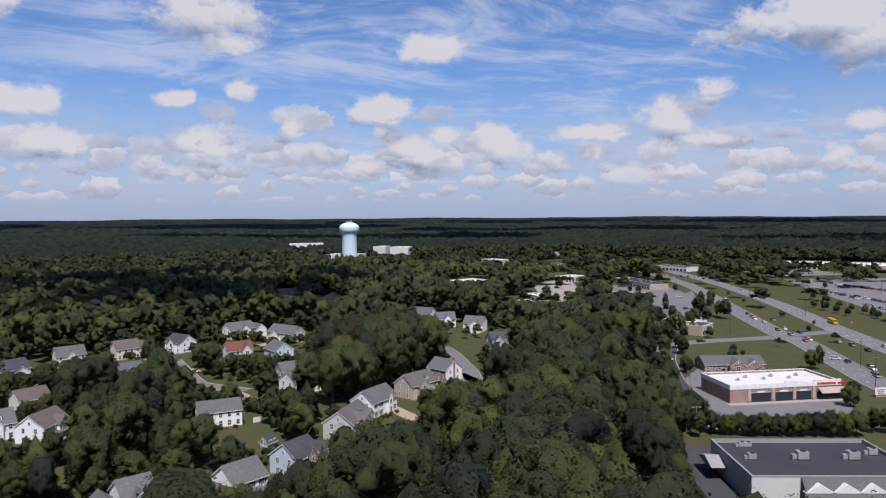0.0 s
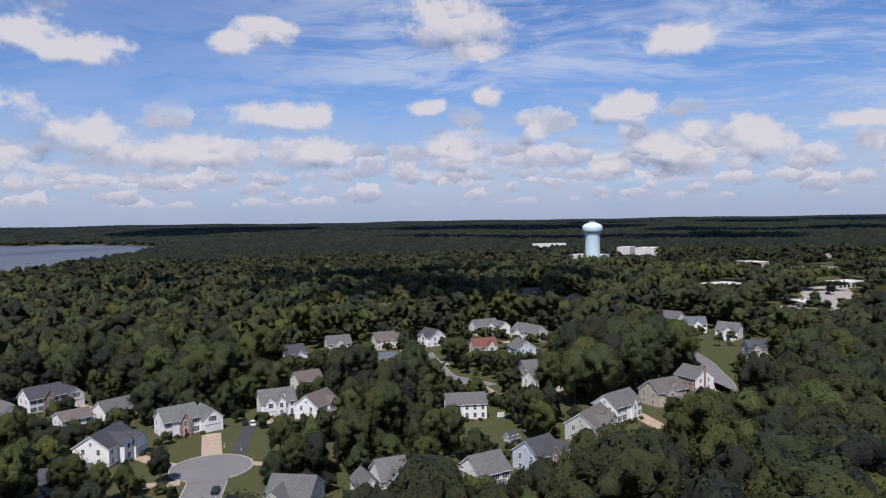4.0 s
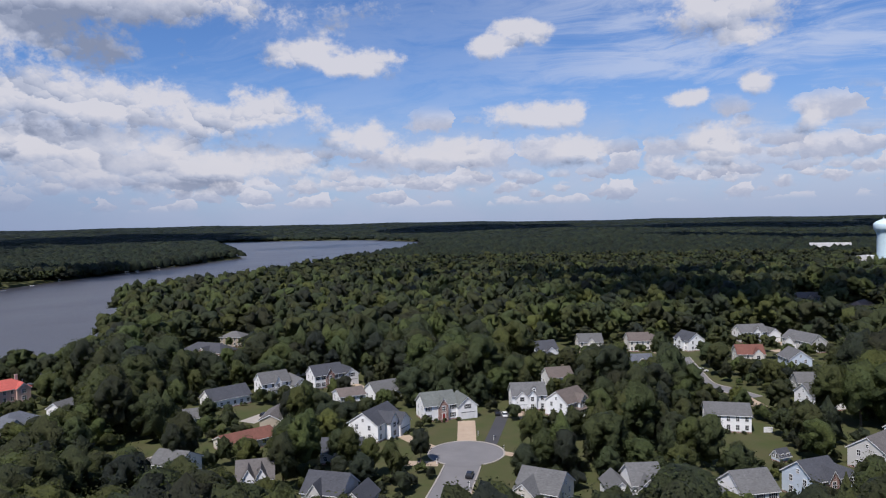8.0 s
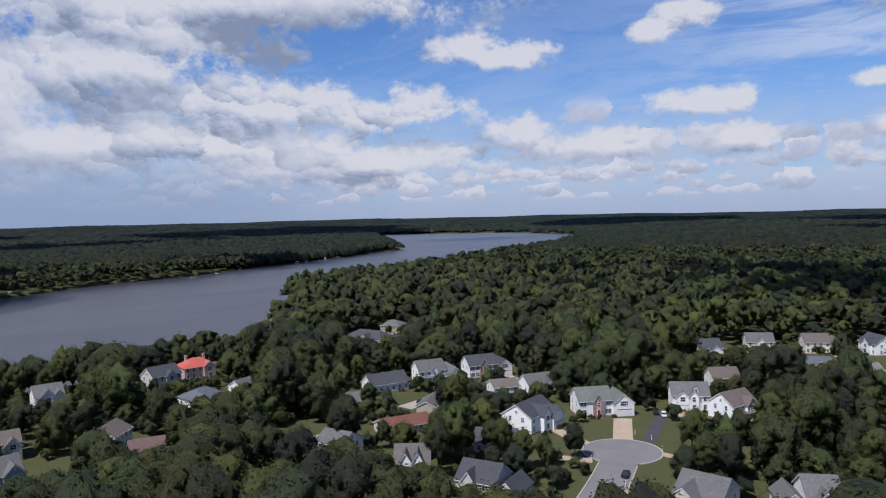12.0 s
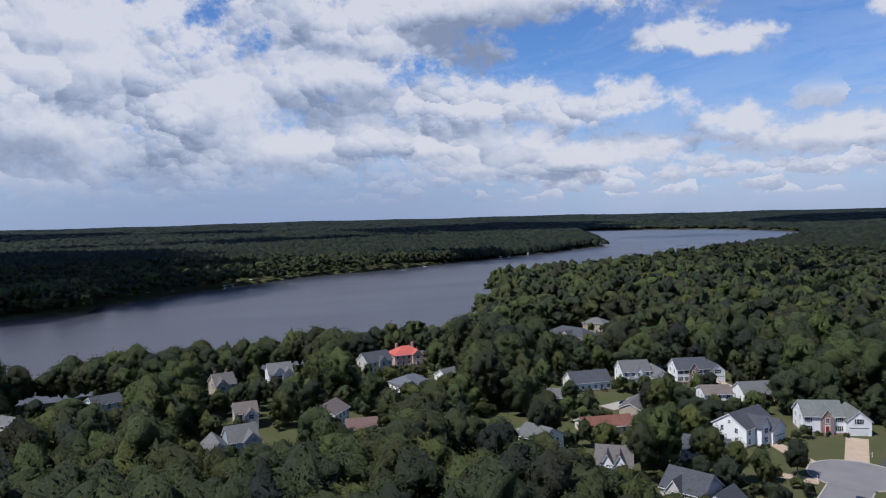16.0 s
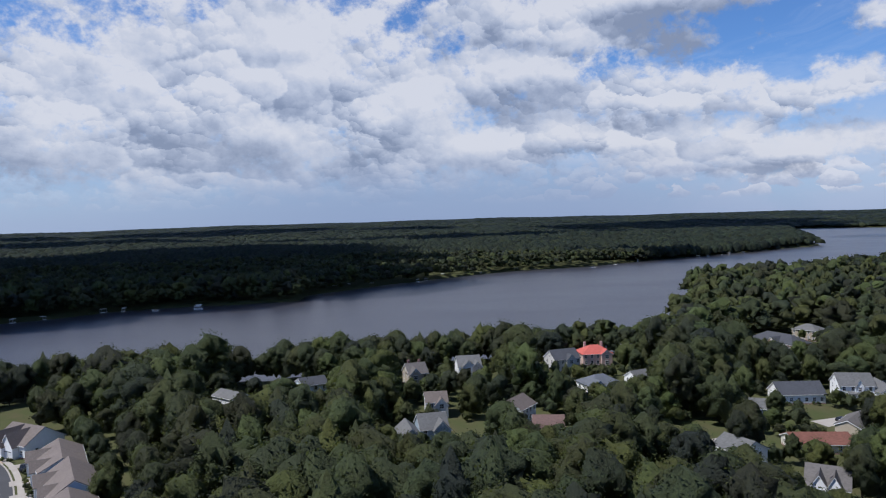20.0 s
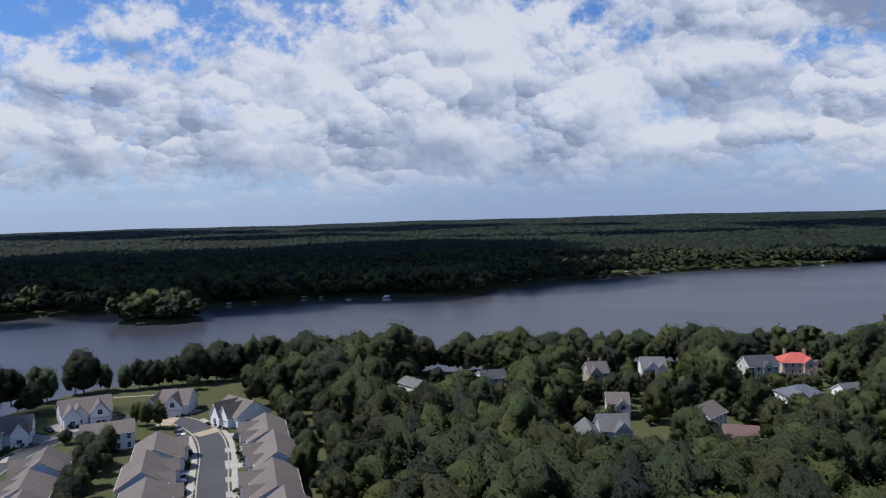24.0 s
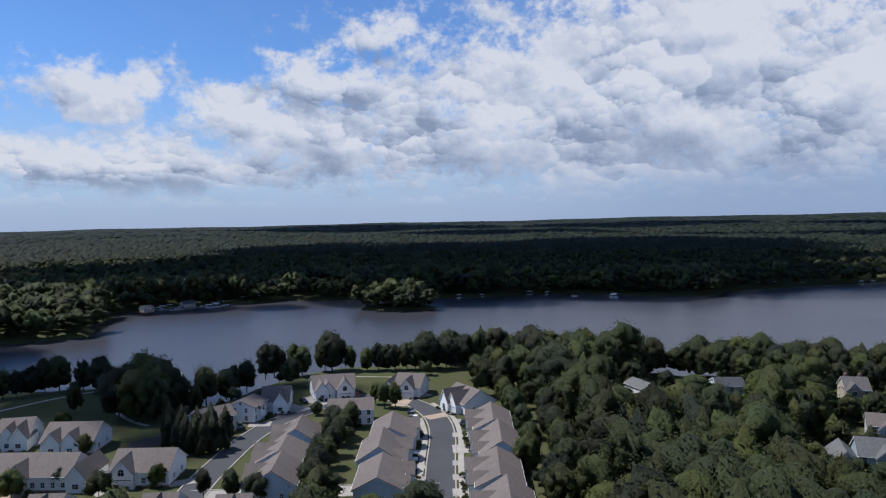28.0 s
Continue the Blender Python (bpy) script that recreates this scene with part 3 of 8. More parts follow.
# ---- clouds whose shadows drift over woods and lake ----
VAPOUR = bpy.data.materials.new("cloud_vapour")
VAPOUR.use_nodes = True
cn = Nodes(VAPOUR.node_tree)
vapour_tone = cn.ramp(cn.noise(cn("ShaderNodeNewGeometry").outputs["Position"], 0.004, 4.0, 0.6), (0.3, (0.8, 0.81, 0.84)), (0.7, (0.86, 0.87, 0.88)))
vapour_body = cn("ShaderNodeBsdfDiffuse", {0: vapour_tone}).outputs[0]
cn("ShaderNodeOutputMaterial", {0: cn("ShaderNodeMixShader", {0: 0.56, 1: cn("ShaderNodeBsdfTransparent").outputs[0], 2: vapour_body}).outputs[0]})


def cloud(x, y, width, depth, seed, turn=0.0, base=900.0):
    """A flat-bottomed cumulus that stands between the sun and the plan point (x, y)."""
    g = np.random.default_rng(seed)
    vs, fs, n0 = [], [], 0
    bm = bmesh.new()
    bmesh.ops.create_icosphere(bm, subdivisions=2, radius=1)
    iv = np.array([v.co[:] for v in bm.verts])
    fi = np.array([[v.index for v in f.verts] for f in bm.faces])
    bm.free()
    for i in range(int(18 + width * depth / 9000)):
        a, r = g.uniform(0, 2 * np.pi), math.sqrt(g.uniform(0, 1))
        c = np.array((width / 2 * r * math.cos(a), depth / 2 * r * math.sin(a), 0))
        s = g.uniform(0.12, 0.26) * min(width, depth) * (1.15 - 0.55 * r)
        v = iv * s * (1 + g.uniform(-0.12, 0.12, (len(iv), 1)))
        v[:, 2] = np.maximum(v[:, 2], -0.12 * s)
        vs.append(c + v)
        fs.append(fi + n0)
        n0 += len(iv)
    ob = new("cumulus_cloud", grid_mesh("cumulus_cloud", np.concatenate(vs), np.concatenate(fs), VAPOUR))
    k = base / to_sun.z
    ob.matrix_world = pose(x + to_sun.x * k, y + to_sun.y * k, base, 0, 0, turn)
    tagged(ob, "white flat-based cumulus cloud drifting overhead", "cloud", group="cumulus clouds", kind="structure")


cloud(-970, -171, 540, 700, 40, 100)
cloud(-890, -360, 500, 700, 41, 112)
cloud(-771, -520, 440, 600, 42, 124)
cloud(-658, -614, 300, 300, 43, 133)
cloud(-1320, -260, 620, 900, 56, 100)
cloud(-1160, -640, 560, 800, 57, 118)
cloud(-560, -610, 380, 300, 58, 140)
cloud(-490, -445, 210, 150, 59, 135)
cloud(-230, 494, 300, 180, 44, 25)
cloud(-411, 566, 260, 130, 45, 36)
cloud(-190, 620, 320, 190, 51, 18)
cloud(-182, -241, 175, 110, 46, 143)
cloud(-214, -186, 80, 60, 47, 131)
cloud(-160, -172, 34, 40, 48, 137)
cloud(-197, -371, 160, 200, 49, 152)
cloud(-1078, 480, 260, 160, 50, 66)
for i, (far_x, far_y, wide_, deep_) in enumerate(((-300, 1900, 1100, 420), (500, 2500, 1300, 500), (-900, 3100, 1500, 700), (300, 3900, 1900, 500), (1500, 3300, 1200, 700), (900, 1500, 700, 260),
                                                  (-2100, 2900, 900, 900), (-2900, 1400, 800, 1300), (-2200, 300, 500, 1100), (-3300, -300, 700, 1500), (-2300, -900, 450, 900), (-3000, -1900, 900, 1300), (-1700, 1500, 300, 500))):
    cloud(far_x, far_y, wide_, deep_, 60 + i, 0, 1900.0)

# ---- houses ----


def window_frame(w, h):
    """A frame with a cross of glazing bars, one connected lattice."""
    def build(bm):
        t = 0.1
        xs = (-w / 2 - t, -w / 2, -0.025, 0.025, w / 2, w / 2 + t)
        zs = (-t * 1.4, 0, h / 2 - 0.035, h / 2 + 0.035, h, h + t * 1.4)
        v = [[bm.verts.new((x, -0.09, z)) for x in xs] for z in zs]
        for i in range(5):
            for j in range(5):
                if i in (1, 3) and j in (1, 3):
                    continue
                bm.faces.new((v[i][j], v[i][j + 1], v[i + 1][j + 1], v[i + 1][j]))
        back = bmesh.ops.extrude_face_region(bm, geom=bm.faces[:])
        bmesh.ops.translate(bm, verts=[q for q in back["geom"] if isinstance(q, bmesh.types.BMVert)], vec=(0, 0.11, 0))
        bmesh.ops.recalc_face_normals(bm, faces=bm.faces)
    return build


def add_window(host, x, y, z, turn=0, w=0.95, h=1.5, shutters=False):
    """A sash window on a wall whose outside is local -y: frame, pane, and shutters where the house has them."""
    f = part("window", shared("window_%.2f_%.2f" % (w, h), window_frame(w, h), TRIM), None, host)
    f.matrix_local = pose(x, y, z, 0, 0, turn)
    part("pane", shared("pane_%.2f_%.2f" % (w, h), lambda bm: box(bm, -w / 2, w / 2, -0.035, 0.015, 0, h), GLASS), None, f)
    if shutters:
        for s in (-1, 1):
            o = part("shutter", shared("shutter_%.2f" % h, lambda bm: box(bm, -0.19, 0.19, -0.06, 0.01, 0, h), DARK), None, f)
            o.location = (s * (w / 2 + 0.3), 0, 0)


def arched_window(host, x, y, z, w=1.5, h=1.7):
    def arch(bm, r, y0, y1, grow):
        pts = [(-r, -grow), (r, -grow)] + [(r * math.cos(a), h - w / 2 + r * math.sin(a)) for a in np.linspace(0, math.pi, 11)]
        prism(bm, pts, "y", y0, y1)
    f = part("arched_window", shared("arched_frame", lambda bm: arch(bm, w / 2 + 0.14, -0.05, 0.02, 0.14), TRIM), None, host)
    f.location = (x, y, z)
    part("pane", shared("arched_pane", lambda bm: arch(bm, w / 2, -0.075, 0, 0), GLASS), None, f)
    part("muntin", shared("arched_bars", lambda bm: (box(bm, -0.03, 0.03, -0.1, -0.07, 0, h - 0.1), box(bm, -w / 2, w / 2, -0.1, -0.07, h - w / 2 - 0.03, h - w / 2 + 0.03)), TRIM), None, f)


def roof_slopes(bm, axis, a, b, c, half, eave, ridge, over=0.4, thick=0.2):
    """Two pitched slabs; the ridge runs along axis from a to b, over the line c."""
    k = (ridge - eave) / half
    o, e = half + over, eave - k * over
    for s in (-1, 1):
        prism(bm, [(c, ridge), (c + s * o, e), (c + s * o, e + thick), (c, ridge + thick)], axis, a, b)


def rake_trim(host, axis, ends, c, half, eave, ridge, over=0.4):
    """White boards under the roof edge at each gable end."""
    k = (ridge - eave) / half
    o, e = half + over, eave - k * over
    for s in ends:
        bm = bmesh.new()
        for sg in (-1, 1):
            prism(bm, [(c, ridge - 0.26), (c + sg * o, e - 0.26), (c + sg * o, e - 0.01), (c, ridge - 0.01)], axis, s - 0.04, s + 0.04)
        part("rake_board", bm, TRIM, host)


def house(x, y, turn, length, wall, roof, ridge=9.0, span=9.8, eave=5.5, wings=(), dormers=0, porch=False, shutters=False, chimney=0, front=None, hip=False,
          garage_only=False, long_back=False, end_garage=0, label="", name="house", category="house", group="houses of the neighbourhood", hide=3.6, drive=True):
    """A gabled or hipped house. Local x runs along the ridge, local -y is the front. wings: place along the front (half lengths), width, reach, ridge, wall, fittings."""
    h = thing(name, x, y, turn, label=label, category=category, group=group)
    if eave > ridge - 1.2:
        eave = ridge - 1.6
    L, S = length / 2, span / 2
    bm = bmesh.new()
    if hip:
        box(bm, -L, L, -S, S, 0.3, eave)
    else:
        prism(bm, [(-S, 0.3), (S, 0.3), (S, eave), (0, ridge), (-S, eave)], "x", -L, L)
    part("wall", bm, WALLS[wall], h)
    bm = bmesh.new()
    box(bm, -L - 0.03, L + 0.03, -S - 0.03, S + 0.03, -0.6, 0.45)
    part("foundation", bm, WALLS["brick"], h)
    if front:
        bm = bmesh.new()
        box(bm, -L + 0.02, L - 0.02, -S - 0.06, -S - 0.003, 0.3, eave - 0.05)
        part("brick_front", bm, WALLS[front], h, "red brick facing")
    bm = bmesh.new()
    if hip:
        o, r = 0.45, max(L - S * 0.9, 0.6)
        e = eave - 0.05
        base = [bm.verts.new(p) for p in ((-L - o, -S - o, e), (L + o, -S - o, e), (L + o, S + o, e), (-L - o, S + o, e))]
        low = [bm.verts.new((v.co.x, v.co.y, e - 0.2)) for v in base]
        t0, t1 = bm.verts.new((-r, 0, ridge)), bm.verts.new((r, 0, ridge))
        for q in ((base[0], base[1], t1, t0), (base[1], base[2], t1), (base[2], base[3], t0, t1), (base[3], base[0], t0)):
            bm.faces.new(q)
        for i in range(4):
            bm.faces.new((low[i], low[(i + 1) % 4], base[(i + 1) % 4], base[i]))
        bm.faces.new(low[::-1])
    else:
        roof_slopes(bm, "x", -L - 0.35, L + 0.35, 0, S, eave, ridge)
    part("roof", bm, ROOFS[roof], h)
    if not hip:
        rake_trim(h, "x", (-L - 0.31, L + 0.31), 0, S, eave, ridge)
    for s in (-1, 1):
        bm = bmesh.new()
        k = (ridge - eave) / S
        box(bm, -L - 0.3, L + 0.3, min(s * (S + 0.42), s * (S + 0.52)), max(s * (S + 0.42), s * (S + 0.52)), eave - k * 0.4 - 0.02, eave - k * 0.4 + 0.13)
        part("gutter", bm, TRIM, h)
    taken = []
    for place, width, reach, top, wmat, fit in wings:
        c, hw = place * (L + (width / 2 if abs(place) > 0.65 else 0)), width / 2
        if abs(place) > 0.65:
            c = math.copysign(L + hw - 0.02, place)
        weave = min(top - 0.85 * hw, eave) if hw > 2.4 else min(top - 1.0 * hw, eave)
        weave = max(weave, 2.6)
        y0 = -S - reach
        back = S * 0.75 if abs(place) > 0.65 else -0.05
        bm = bmesh.new()
        prism(bm, [(c - hw, -0.5), (c + hw, -0.5), (c + hw, weave), (c, top), (c - hw, weave)], "y", y0, back)
        part("wing", bm, WALLS[wmat], h, "projecting gabled wing")
        bm = bmesh.new()
        roof_slopes(bm, "y", y0 - 0.3, back + (0.3 if abs(place) > 0.65 else 0), c, hw, weave, top, 0.35, 0.17)
        part("wing_roof", bm, ROOFS[roof], h)
        rake_trim(h, "y", (y0 - 0.27,), c, hw, weave, top, 0.35)
        taken.append((c - hw - 0.7, c + hw + 0.7))
        if "G" in fit:
            w = min(width - 1.2, 4.9)
            g = part("garage_door", shared("garage_door_%.1f" % w, lambda bm: [box(bm, -w / 2, w / 2, -0.05, 0.0, 0.06 + i * 0.55, 0.06 + i * 0.55 + 0.52) for i in range(4)], TRIM), None, h, "white panelled garage door")
            g.location = (c, y0, 0)
            part("door_rail", shared("garage_head_%.1f" % w, lambda bm: box(bm, -w / 2 - 0.15, w / 2 + 0.15, -0.1, 0, 2.28, 2.42), DARK), None, g)
            if drive:
              slab("driveway", x + (c * math.cos(radians(turn)) - (y0 - 5.2) * math.sin(radians(turn))), y + (c * math.sin(radians(turn)) + (y0 - 5.2) * math.cos(radians(turn))), turn, min(width, 5.6), 10.2, DRIVE if wall != "pale_blue" else CONCRETE, 0.045, "tan exposed-aggregate driveway in front of a garage", "driveway")
        if "D" in fit:
            d = part("front_door", shared("front_door", lambda bm: box(bm, -0.5, 0.5, -0.06, 0.0, 0.55, 2.65), REDDOOR), None, h, "dark red panelled front door")
            d.location = (c, y0, 0)
            part("door_frame", shared("door_frame", lambda bm: [box(bm, a, b, -0.1, 0.0, 0.5, 2.8) for a, b in ((-0.72, -0.52), (0.52, 0.72))] + [box(bm, -0.8, 0.8, -0.12, 0, 2.67, 2.95)], TRIM), None, d)
            part("steps", shared("steps", lambda bm: [box(bm, -1.1, 1.1, -1.3 + i * 0.35, -1.3 + i * 0.35 + 2, 0, 0.17 * (i + 1)) for i in range(3)], WALLS["brick"]), None, d)
        two = weave > 4.5
        if "W" in fit or "D" in fit:
            add_window(h, c, y0, 3.6 if two or "G" in fit else 1.1, 0, 1.5 if width > 4 else 1.0, 1.45 if two else 1.2, shutters and width > 4)
            if two and "W" in fit and "G" not in fit:
                add_window(h, c, y0, 0.95, 0, 1.5 if width > 4 else 1.0, 1.5, shutters and width > 4)
        if "A" in fit:
            arched_window(h, c, y0, 3.5 if two or "G" in fit else 1.3)
        if hw > 2.2:
            v = part("gable_vent", shared("gable_vent", lambda bm: box(bm, -0.25, 0.25, -0.05, 0, -0.35, 0.35), TRIM), None, h)
            v.location = (c, y0, top - 1.15)
    low = eave < 4.4
    # windows along the long walls
    for side in (-1, 1):
        k = max(2, int(length / (2.5 if side < 0 else 4.5)))
        if side > 0 and math.hypot(x, y) > 230:
            continue
        for i in range(k):
            u = (i + 0.5) / k * length - L
            if side < 0 and any(a < u < b for a, b in taken):
                continue
            for z in ((1.1,) if low else (0.95, 3.65)):
                if garage_only:
                    continue
                if side < 0 and porch and z < 2 and i == k // 2:
                    continue
                add_window(h, u, side * (S + (0.062 if front and side < 0 else 0)), z, 0 if side < 0 else 180, shutters=shutters and side < 0 and length / k > 2.0, h=1.5 if not low else 1.25)
    if not garage_only:
        for side in (-1, 1):
            if any(abs(pl) > 0.65 and pl * side > 0 for pl, *_ in wings):
                continue
            for v in (-S * 0.42, S * 0.42):
                for z in ((1.1,) if low else (0.95, 3.65)):
                    add_window(h, side * L, v, z, 90 * side, 0.9, 1.4 if not low else 1.2)
            if not hip and not low:
                add_window(h, side * L, 0, eave + 0.6, 90 * side, 0.7, 0.9)
    if garage_only:
        part("open_bay", shared("open_bay", lambda bm: box(bm, -2.3, 2.3, -0.03, 0, 0.1, 2.3), DARK), None, h).location = (0, -S, 0)
    if end_garage:
        g = part("garage_door", shared("garage_door_4.2", lambda bm: [box(bm, -2.1, 2.1, -0.05, 0.0, 0.06 + i * 0.55, 0.06 + i * 0.55 + 0.52) for i in range(4)], TRIM), None, h, "white panelled garage door")
        g.matrix_local = pose(end_garage * L, -0.5, 0, 0, 0, 90 * end_garage)
    slope = (ridge - eave) / S
    for i in range(dormers):
        u = (i + 0.5) / dormers * length - L
        if dormers == 1:
            u = L * 0.3
        zb = eave + slope * 1.1
        yf = -S + 1.1
        bm = bmesh.new()
        prism(bm, [(u - 0.8, zb - 0.4), (u + 0.8, zb - 0.4), (u + 0.8, zb + 1.3), (u, zb + 2.0), (u - 0.8, zb + 1.3)], "y", yf, yf + 2.4)
        d = part("dormer", bm, WALLS[wall], h, "small gabled dormer")
        bm = bmesh.new()
        roof_slopes(bm, "y", yf - 0.2, yf + 2.6, u, 0.8, zb + 1.3, zb + 2.0, 0.2, 0.1)
        part("dormer_roof", bm, ROOFS[roof], d)
        add_window(h, u, yf, zb + 0.05, 0, 0.75, 1.1)
    if porch:
        w = min(length * 0.6, 6.5)
        bm = bmesh.new()
        prism(bm, [(-S - 2.2, 2.75), (-S + 0.1, 3.35), (-S + 0.1, 3.5), (-S - 2.3, 2.9)], "x", -w / 2, w / 2)
        p = part("porch", bm, ROOFS[roof], h, "shed-roofed front porch")
        part("deck", shared("deck_%.1f" % w, lambda bm: box(bm, -w / 2, w / 2, -2.1, 0.1, -0.1, 0.45), TRIM), None, p).location = (0, -S, 0)
        for i in range(4):
            part("post", shared("porch_post", lambda bm: box(bm, -0.08, 0.08, -0.08, 0.08, 0.45, 2.78), TRIM), None, p).location = (-w / 2 + 0.15 + i * (w - 0.3) / 3, -S - 1.95, 0)
        for i in range(3):
            part("railing", shared("rail_%.1f" % w, lambda bm: [box(bm, -(w - 0.5) / 6, (w - 0.5) / 6, -0.03, 0.03, a, b) for a, b in ((0.62, 0.68), (1.25, 1.33))] + [box(bm, -(w - 0.5) / 6 + j * (w - 0.5) / 30, -(w - 0.5) / 6 + j * (w - 0.5) / 30 + 0.04, -0.02, 0.02, 0.68, 1.25) for j in range(11)], TRIM), None, p).location = (-w / 2 + 0.15 + (i + 0.5) * (w - 0.3) / 3, -S - 1.95, 0)
    for i in range(chimney):
        bm = bmesh.new()
        u = (-L * 0.55, L * 0.6)[i % 2] if chimney > 1 else L - 0.1
        yy = S * 0.4 if chimney > 1 else 0
        box(bm, u - 0.5, u + 0.5, yy - 0.4, yy + 0.4, 0.2 if chimney == 1 else eave, ridge + 1.0)
        box(bm, u - 0.58, u + 0.58, yy - 0.48, yy + 0.48, ridge + 0.8, ridge + 0.95)
        part("chimney", bm, WALLS["brick"] if wall != "pink" else WALLS["pink"], h)
    c, s = math.cos(radians(turn)), math.sin(radians(turn))
    CLEAR.append((x - c * L, y - s * L, x + c * L, y + s * L, S + 1.5))
    for pl, wd, *_ in wings:
        if abs(pl) > 0.65:
            q = math.copysign(L + wd, pl)
            CLEAR.append((x, y, x + c * q, y + s * q, S + 1.0))
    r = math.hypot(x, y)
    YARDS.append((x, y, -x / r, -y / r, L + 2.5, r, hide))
    g = random.Random(int(x * 31 + y * 17))
    for i in range(int(length / 1.6)):
        u, v = g.uniform(-L, L), -S - g.uniform(0.9, 2.2) - max([w[2] for w in wings], default=0) * 0.6
        SHRUBS.append((x + c * u - s * v, y + s * u + c * v, g.uniform(0.3, 0.6)))
    return h


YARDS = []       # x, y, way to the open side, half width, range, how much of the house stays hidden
SHRUBS = []


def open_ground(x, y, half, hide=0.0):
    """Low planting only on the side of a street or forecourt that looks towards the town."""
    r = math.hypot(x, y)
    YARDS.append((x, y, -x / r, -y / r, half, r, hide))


THIN = []        # circles with few trees


def townhouse(x, y, turn, length, wall, roof, **kw):
    kw.setdefault("hide", 1.5)
    return house(x, y, turn, length, wall, roof, name="townhouse", category="townhouse", group="attached homes by the lake", **kw)


def shed(x, y, turn, length, wall, roof, **kw):
    return house(x, y, turn, length, wall, roof, name="garden_shed", category="shed", group="garden sheds", hide=0.5, **kw)


house(-158.7, 187.7, 59, 11.6, "white", "grey_green", wings=[(0.12, 3.4, 0.9, 8.0, "brick", "D"), (0.78, 7.0, 1.5, 7.6, "white", "GW")], drive=False, shutters=True, label="two-storey white house with brick entrance gable and attached garage", ridge=9.0)
house(-161.6, 160.7, 103, 14.7, "white", "slate", span=11, wings=[(-0.1, 4.5, 2.0, 8.2, "white", "W"), (0.6, 6.5, 3.0, 7.0, "white", "G")], drive=False, label="white two-storey house with slate-blue roof and garage wing", ridge=9.0)
house(-128.2, 111.8, 23, 10.3, "pale_grey", "slate", wings=[(-0.3, 3.6, 0.8, 8.0, "pale_grey", "A"), (0.72, 6.0, 0.6, 6.8, "pale_grey", "W")], shutters=True, label="pale grey two-storey house with slate roof and front gables", ridge=9.0)
house(-150.6, 106.8, 52, 9.0, "white", "brown_grey", wings=[(-0.36, 3.8, 1.2, 8.6, "white", "W"), (0.34, 3.6, 1.2, 8.6, "white", "W")], dormers=1, porch=True, shutters=True, label="white two-storey house with twin gables, dormer and porch", ridge=9.0)
house(-152.7, 138.5, 39, 11.8, "pale_grey", "slate", eave=3.4, label="low house with dark slate roof behind trees", hide=3.2, ridge=6.2)
house(-193.5, 179.1, 65, 9.5, "white", "brown", label="white house with brown roof between trees", hide=4.5, ridge=7.5)
house(-193.5, 196.8, 72, 11.1, "white", "grey", eave=3.6, label="white low house with grey roof", ridge=6.8)
house(-228.9, 198.6, 72, 13.1, "white", "slate", wings=[(0.0, 3.6, 0.8, 8.4, "brick", "D"), (0.72, 6.0, 1.2, 7.2, "white", "GW")], shutters=True, label="white house with dark roof and red brick entrance gable", ridge=9.0)
house(-235.8, 176.5, 73, 11.6, "white", "grey", wings=[(0.1, 2.6, 0.8, 7.9, "white", "W"), (0.7, 6.4, 4.0, 6.6, "white", "G")], porch=True, label="white house with grey roof, dormer and garage wing", ridge=9.0)
house(-235.9, 154.9, 82, 16.0, "white", "slate", eave=3.6, dormers=0, label="long low white house with dark grey roof", ridge=7.0)
house(-201.0, 151.3, 128, 14.1, "tan", "brown_grey", eave=2.7, span=7, wings=[], garage_only=True, label="small tan garage with open bay", ridge=4.4)
house(-186.6, 128.9, 79, 16.2, "cream", "red_brown", eave=2.8, label="low ranch house with red-brown roof", ridge=4.8)
house(-177.5, 100.3, 200, 9.5, "white", "grey", label="white gabled house half hidden by trees", hide=5.0, ridge=8.0)
house(-222.1, 133.4, 61, 7.4, "pale_blue", "grey", eave=3.0, span=7, label="small pale blue cottage", ridge=5.4)
house(-330.6, 208.2, 16, 26.1, "brick_tan", "slate", hip=True, span=13, eave=3.8, wings=[(0.2, 6.0, 2.0, 6.4, "brick_tan", "W")], label="wide brick house with hipped slate roof near the lake", ridge=7.6)
house(-349.5, 236.7, 31, 12.6, "tan", "grey", hip=True, span=11, label="tan hipped-roof house among trees", hide=5.2, ridge=8.2)
house(-315.8, 107.5, 89, 13.7, "pink", "terracotta", hip=True, span=11, chimney=2, wings=[(0.55, 5.0, 1.5, 7.6, "pink", "W")], label="pink stucco lake house with red tile hipped roof", ridge=8.8, hide=0.3)
house(-266.9, 92.9, 100, 14.2, "white", "grey_blue", hip=True, span=12, eave=3.2, wings=[(-0.6, 5, 2.0, 5.6, "white", "W")], label="wide low house with blue-grey roof", ridge=6.4)
house(-274.9, 111.8, 112, 8.2, "white", "grey", eave=3, span=7, label="small white gabled garage", ridge=5.2)
house(-307.1, 89.7, 104, 12.6, "pale_grey", "slate", span=10, wings=[(0.2, 4.5, 1.2, 7.4, "pale_grey", "W")], label="pale grey dark-roofed lake house", ridge=9.0)
house(-303.0, 46.6, 91, 9.8, "white", "grey", span=11, wings=[(-0.15, 5.5, 1.6, 8.2, "pale_blue", "W"), (0.6, 4.6, 1.8, 7.6, "pale_grey", "G")], label="white and grey lake house with steep gables", ridge=9.0)
house(-292.7, 22.8, 102, 8.1, "tan", "brown_grey", span=10, chimney=2, wings=[(-0.4, 4.5, 1.5, 8.0, "tan", "W")], label="tan lake house with brown-grey roof and chimney", ridge=9.0)
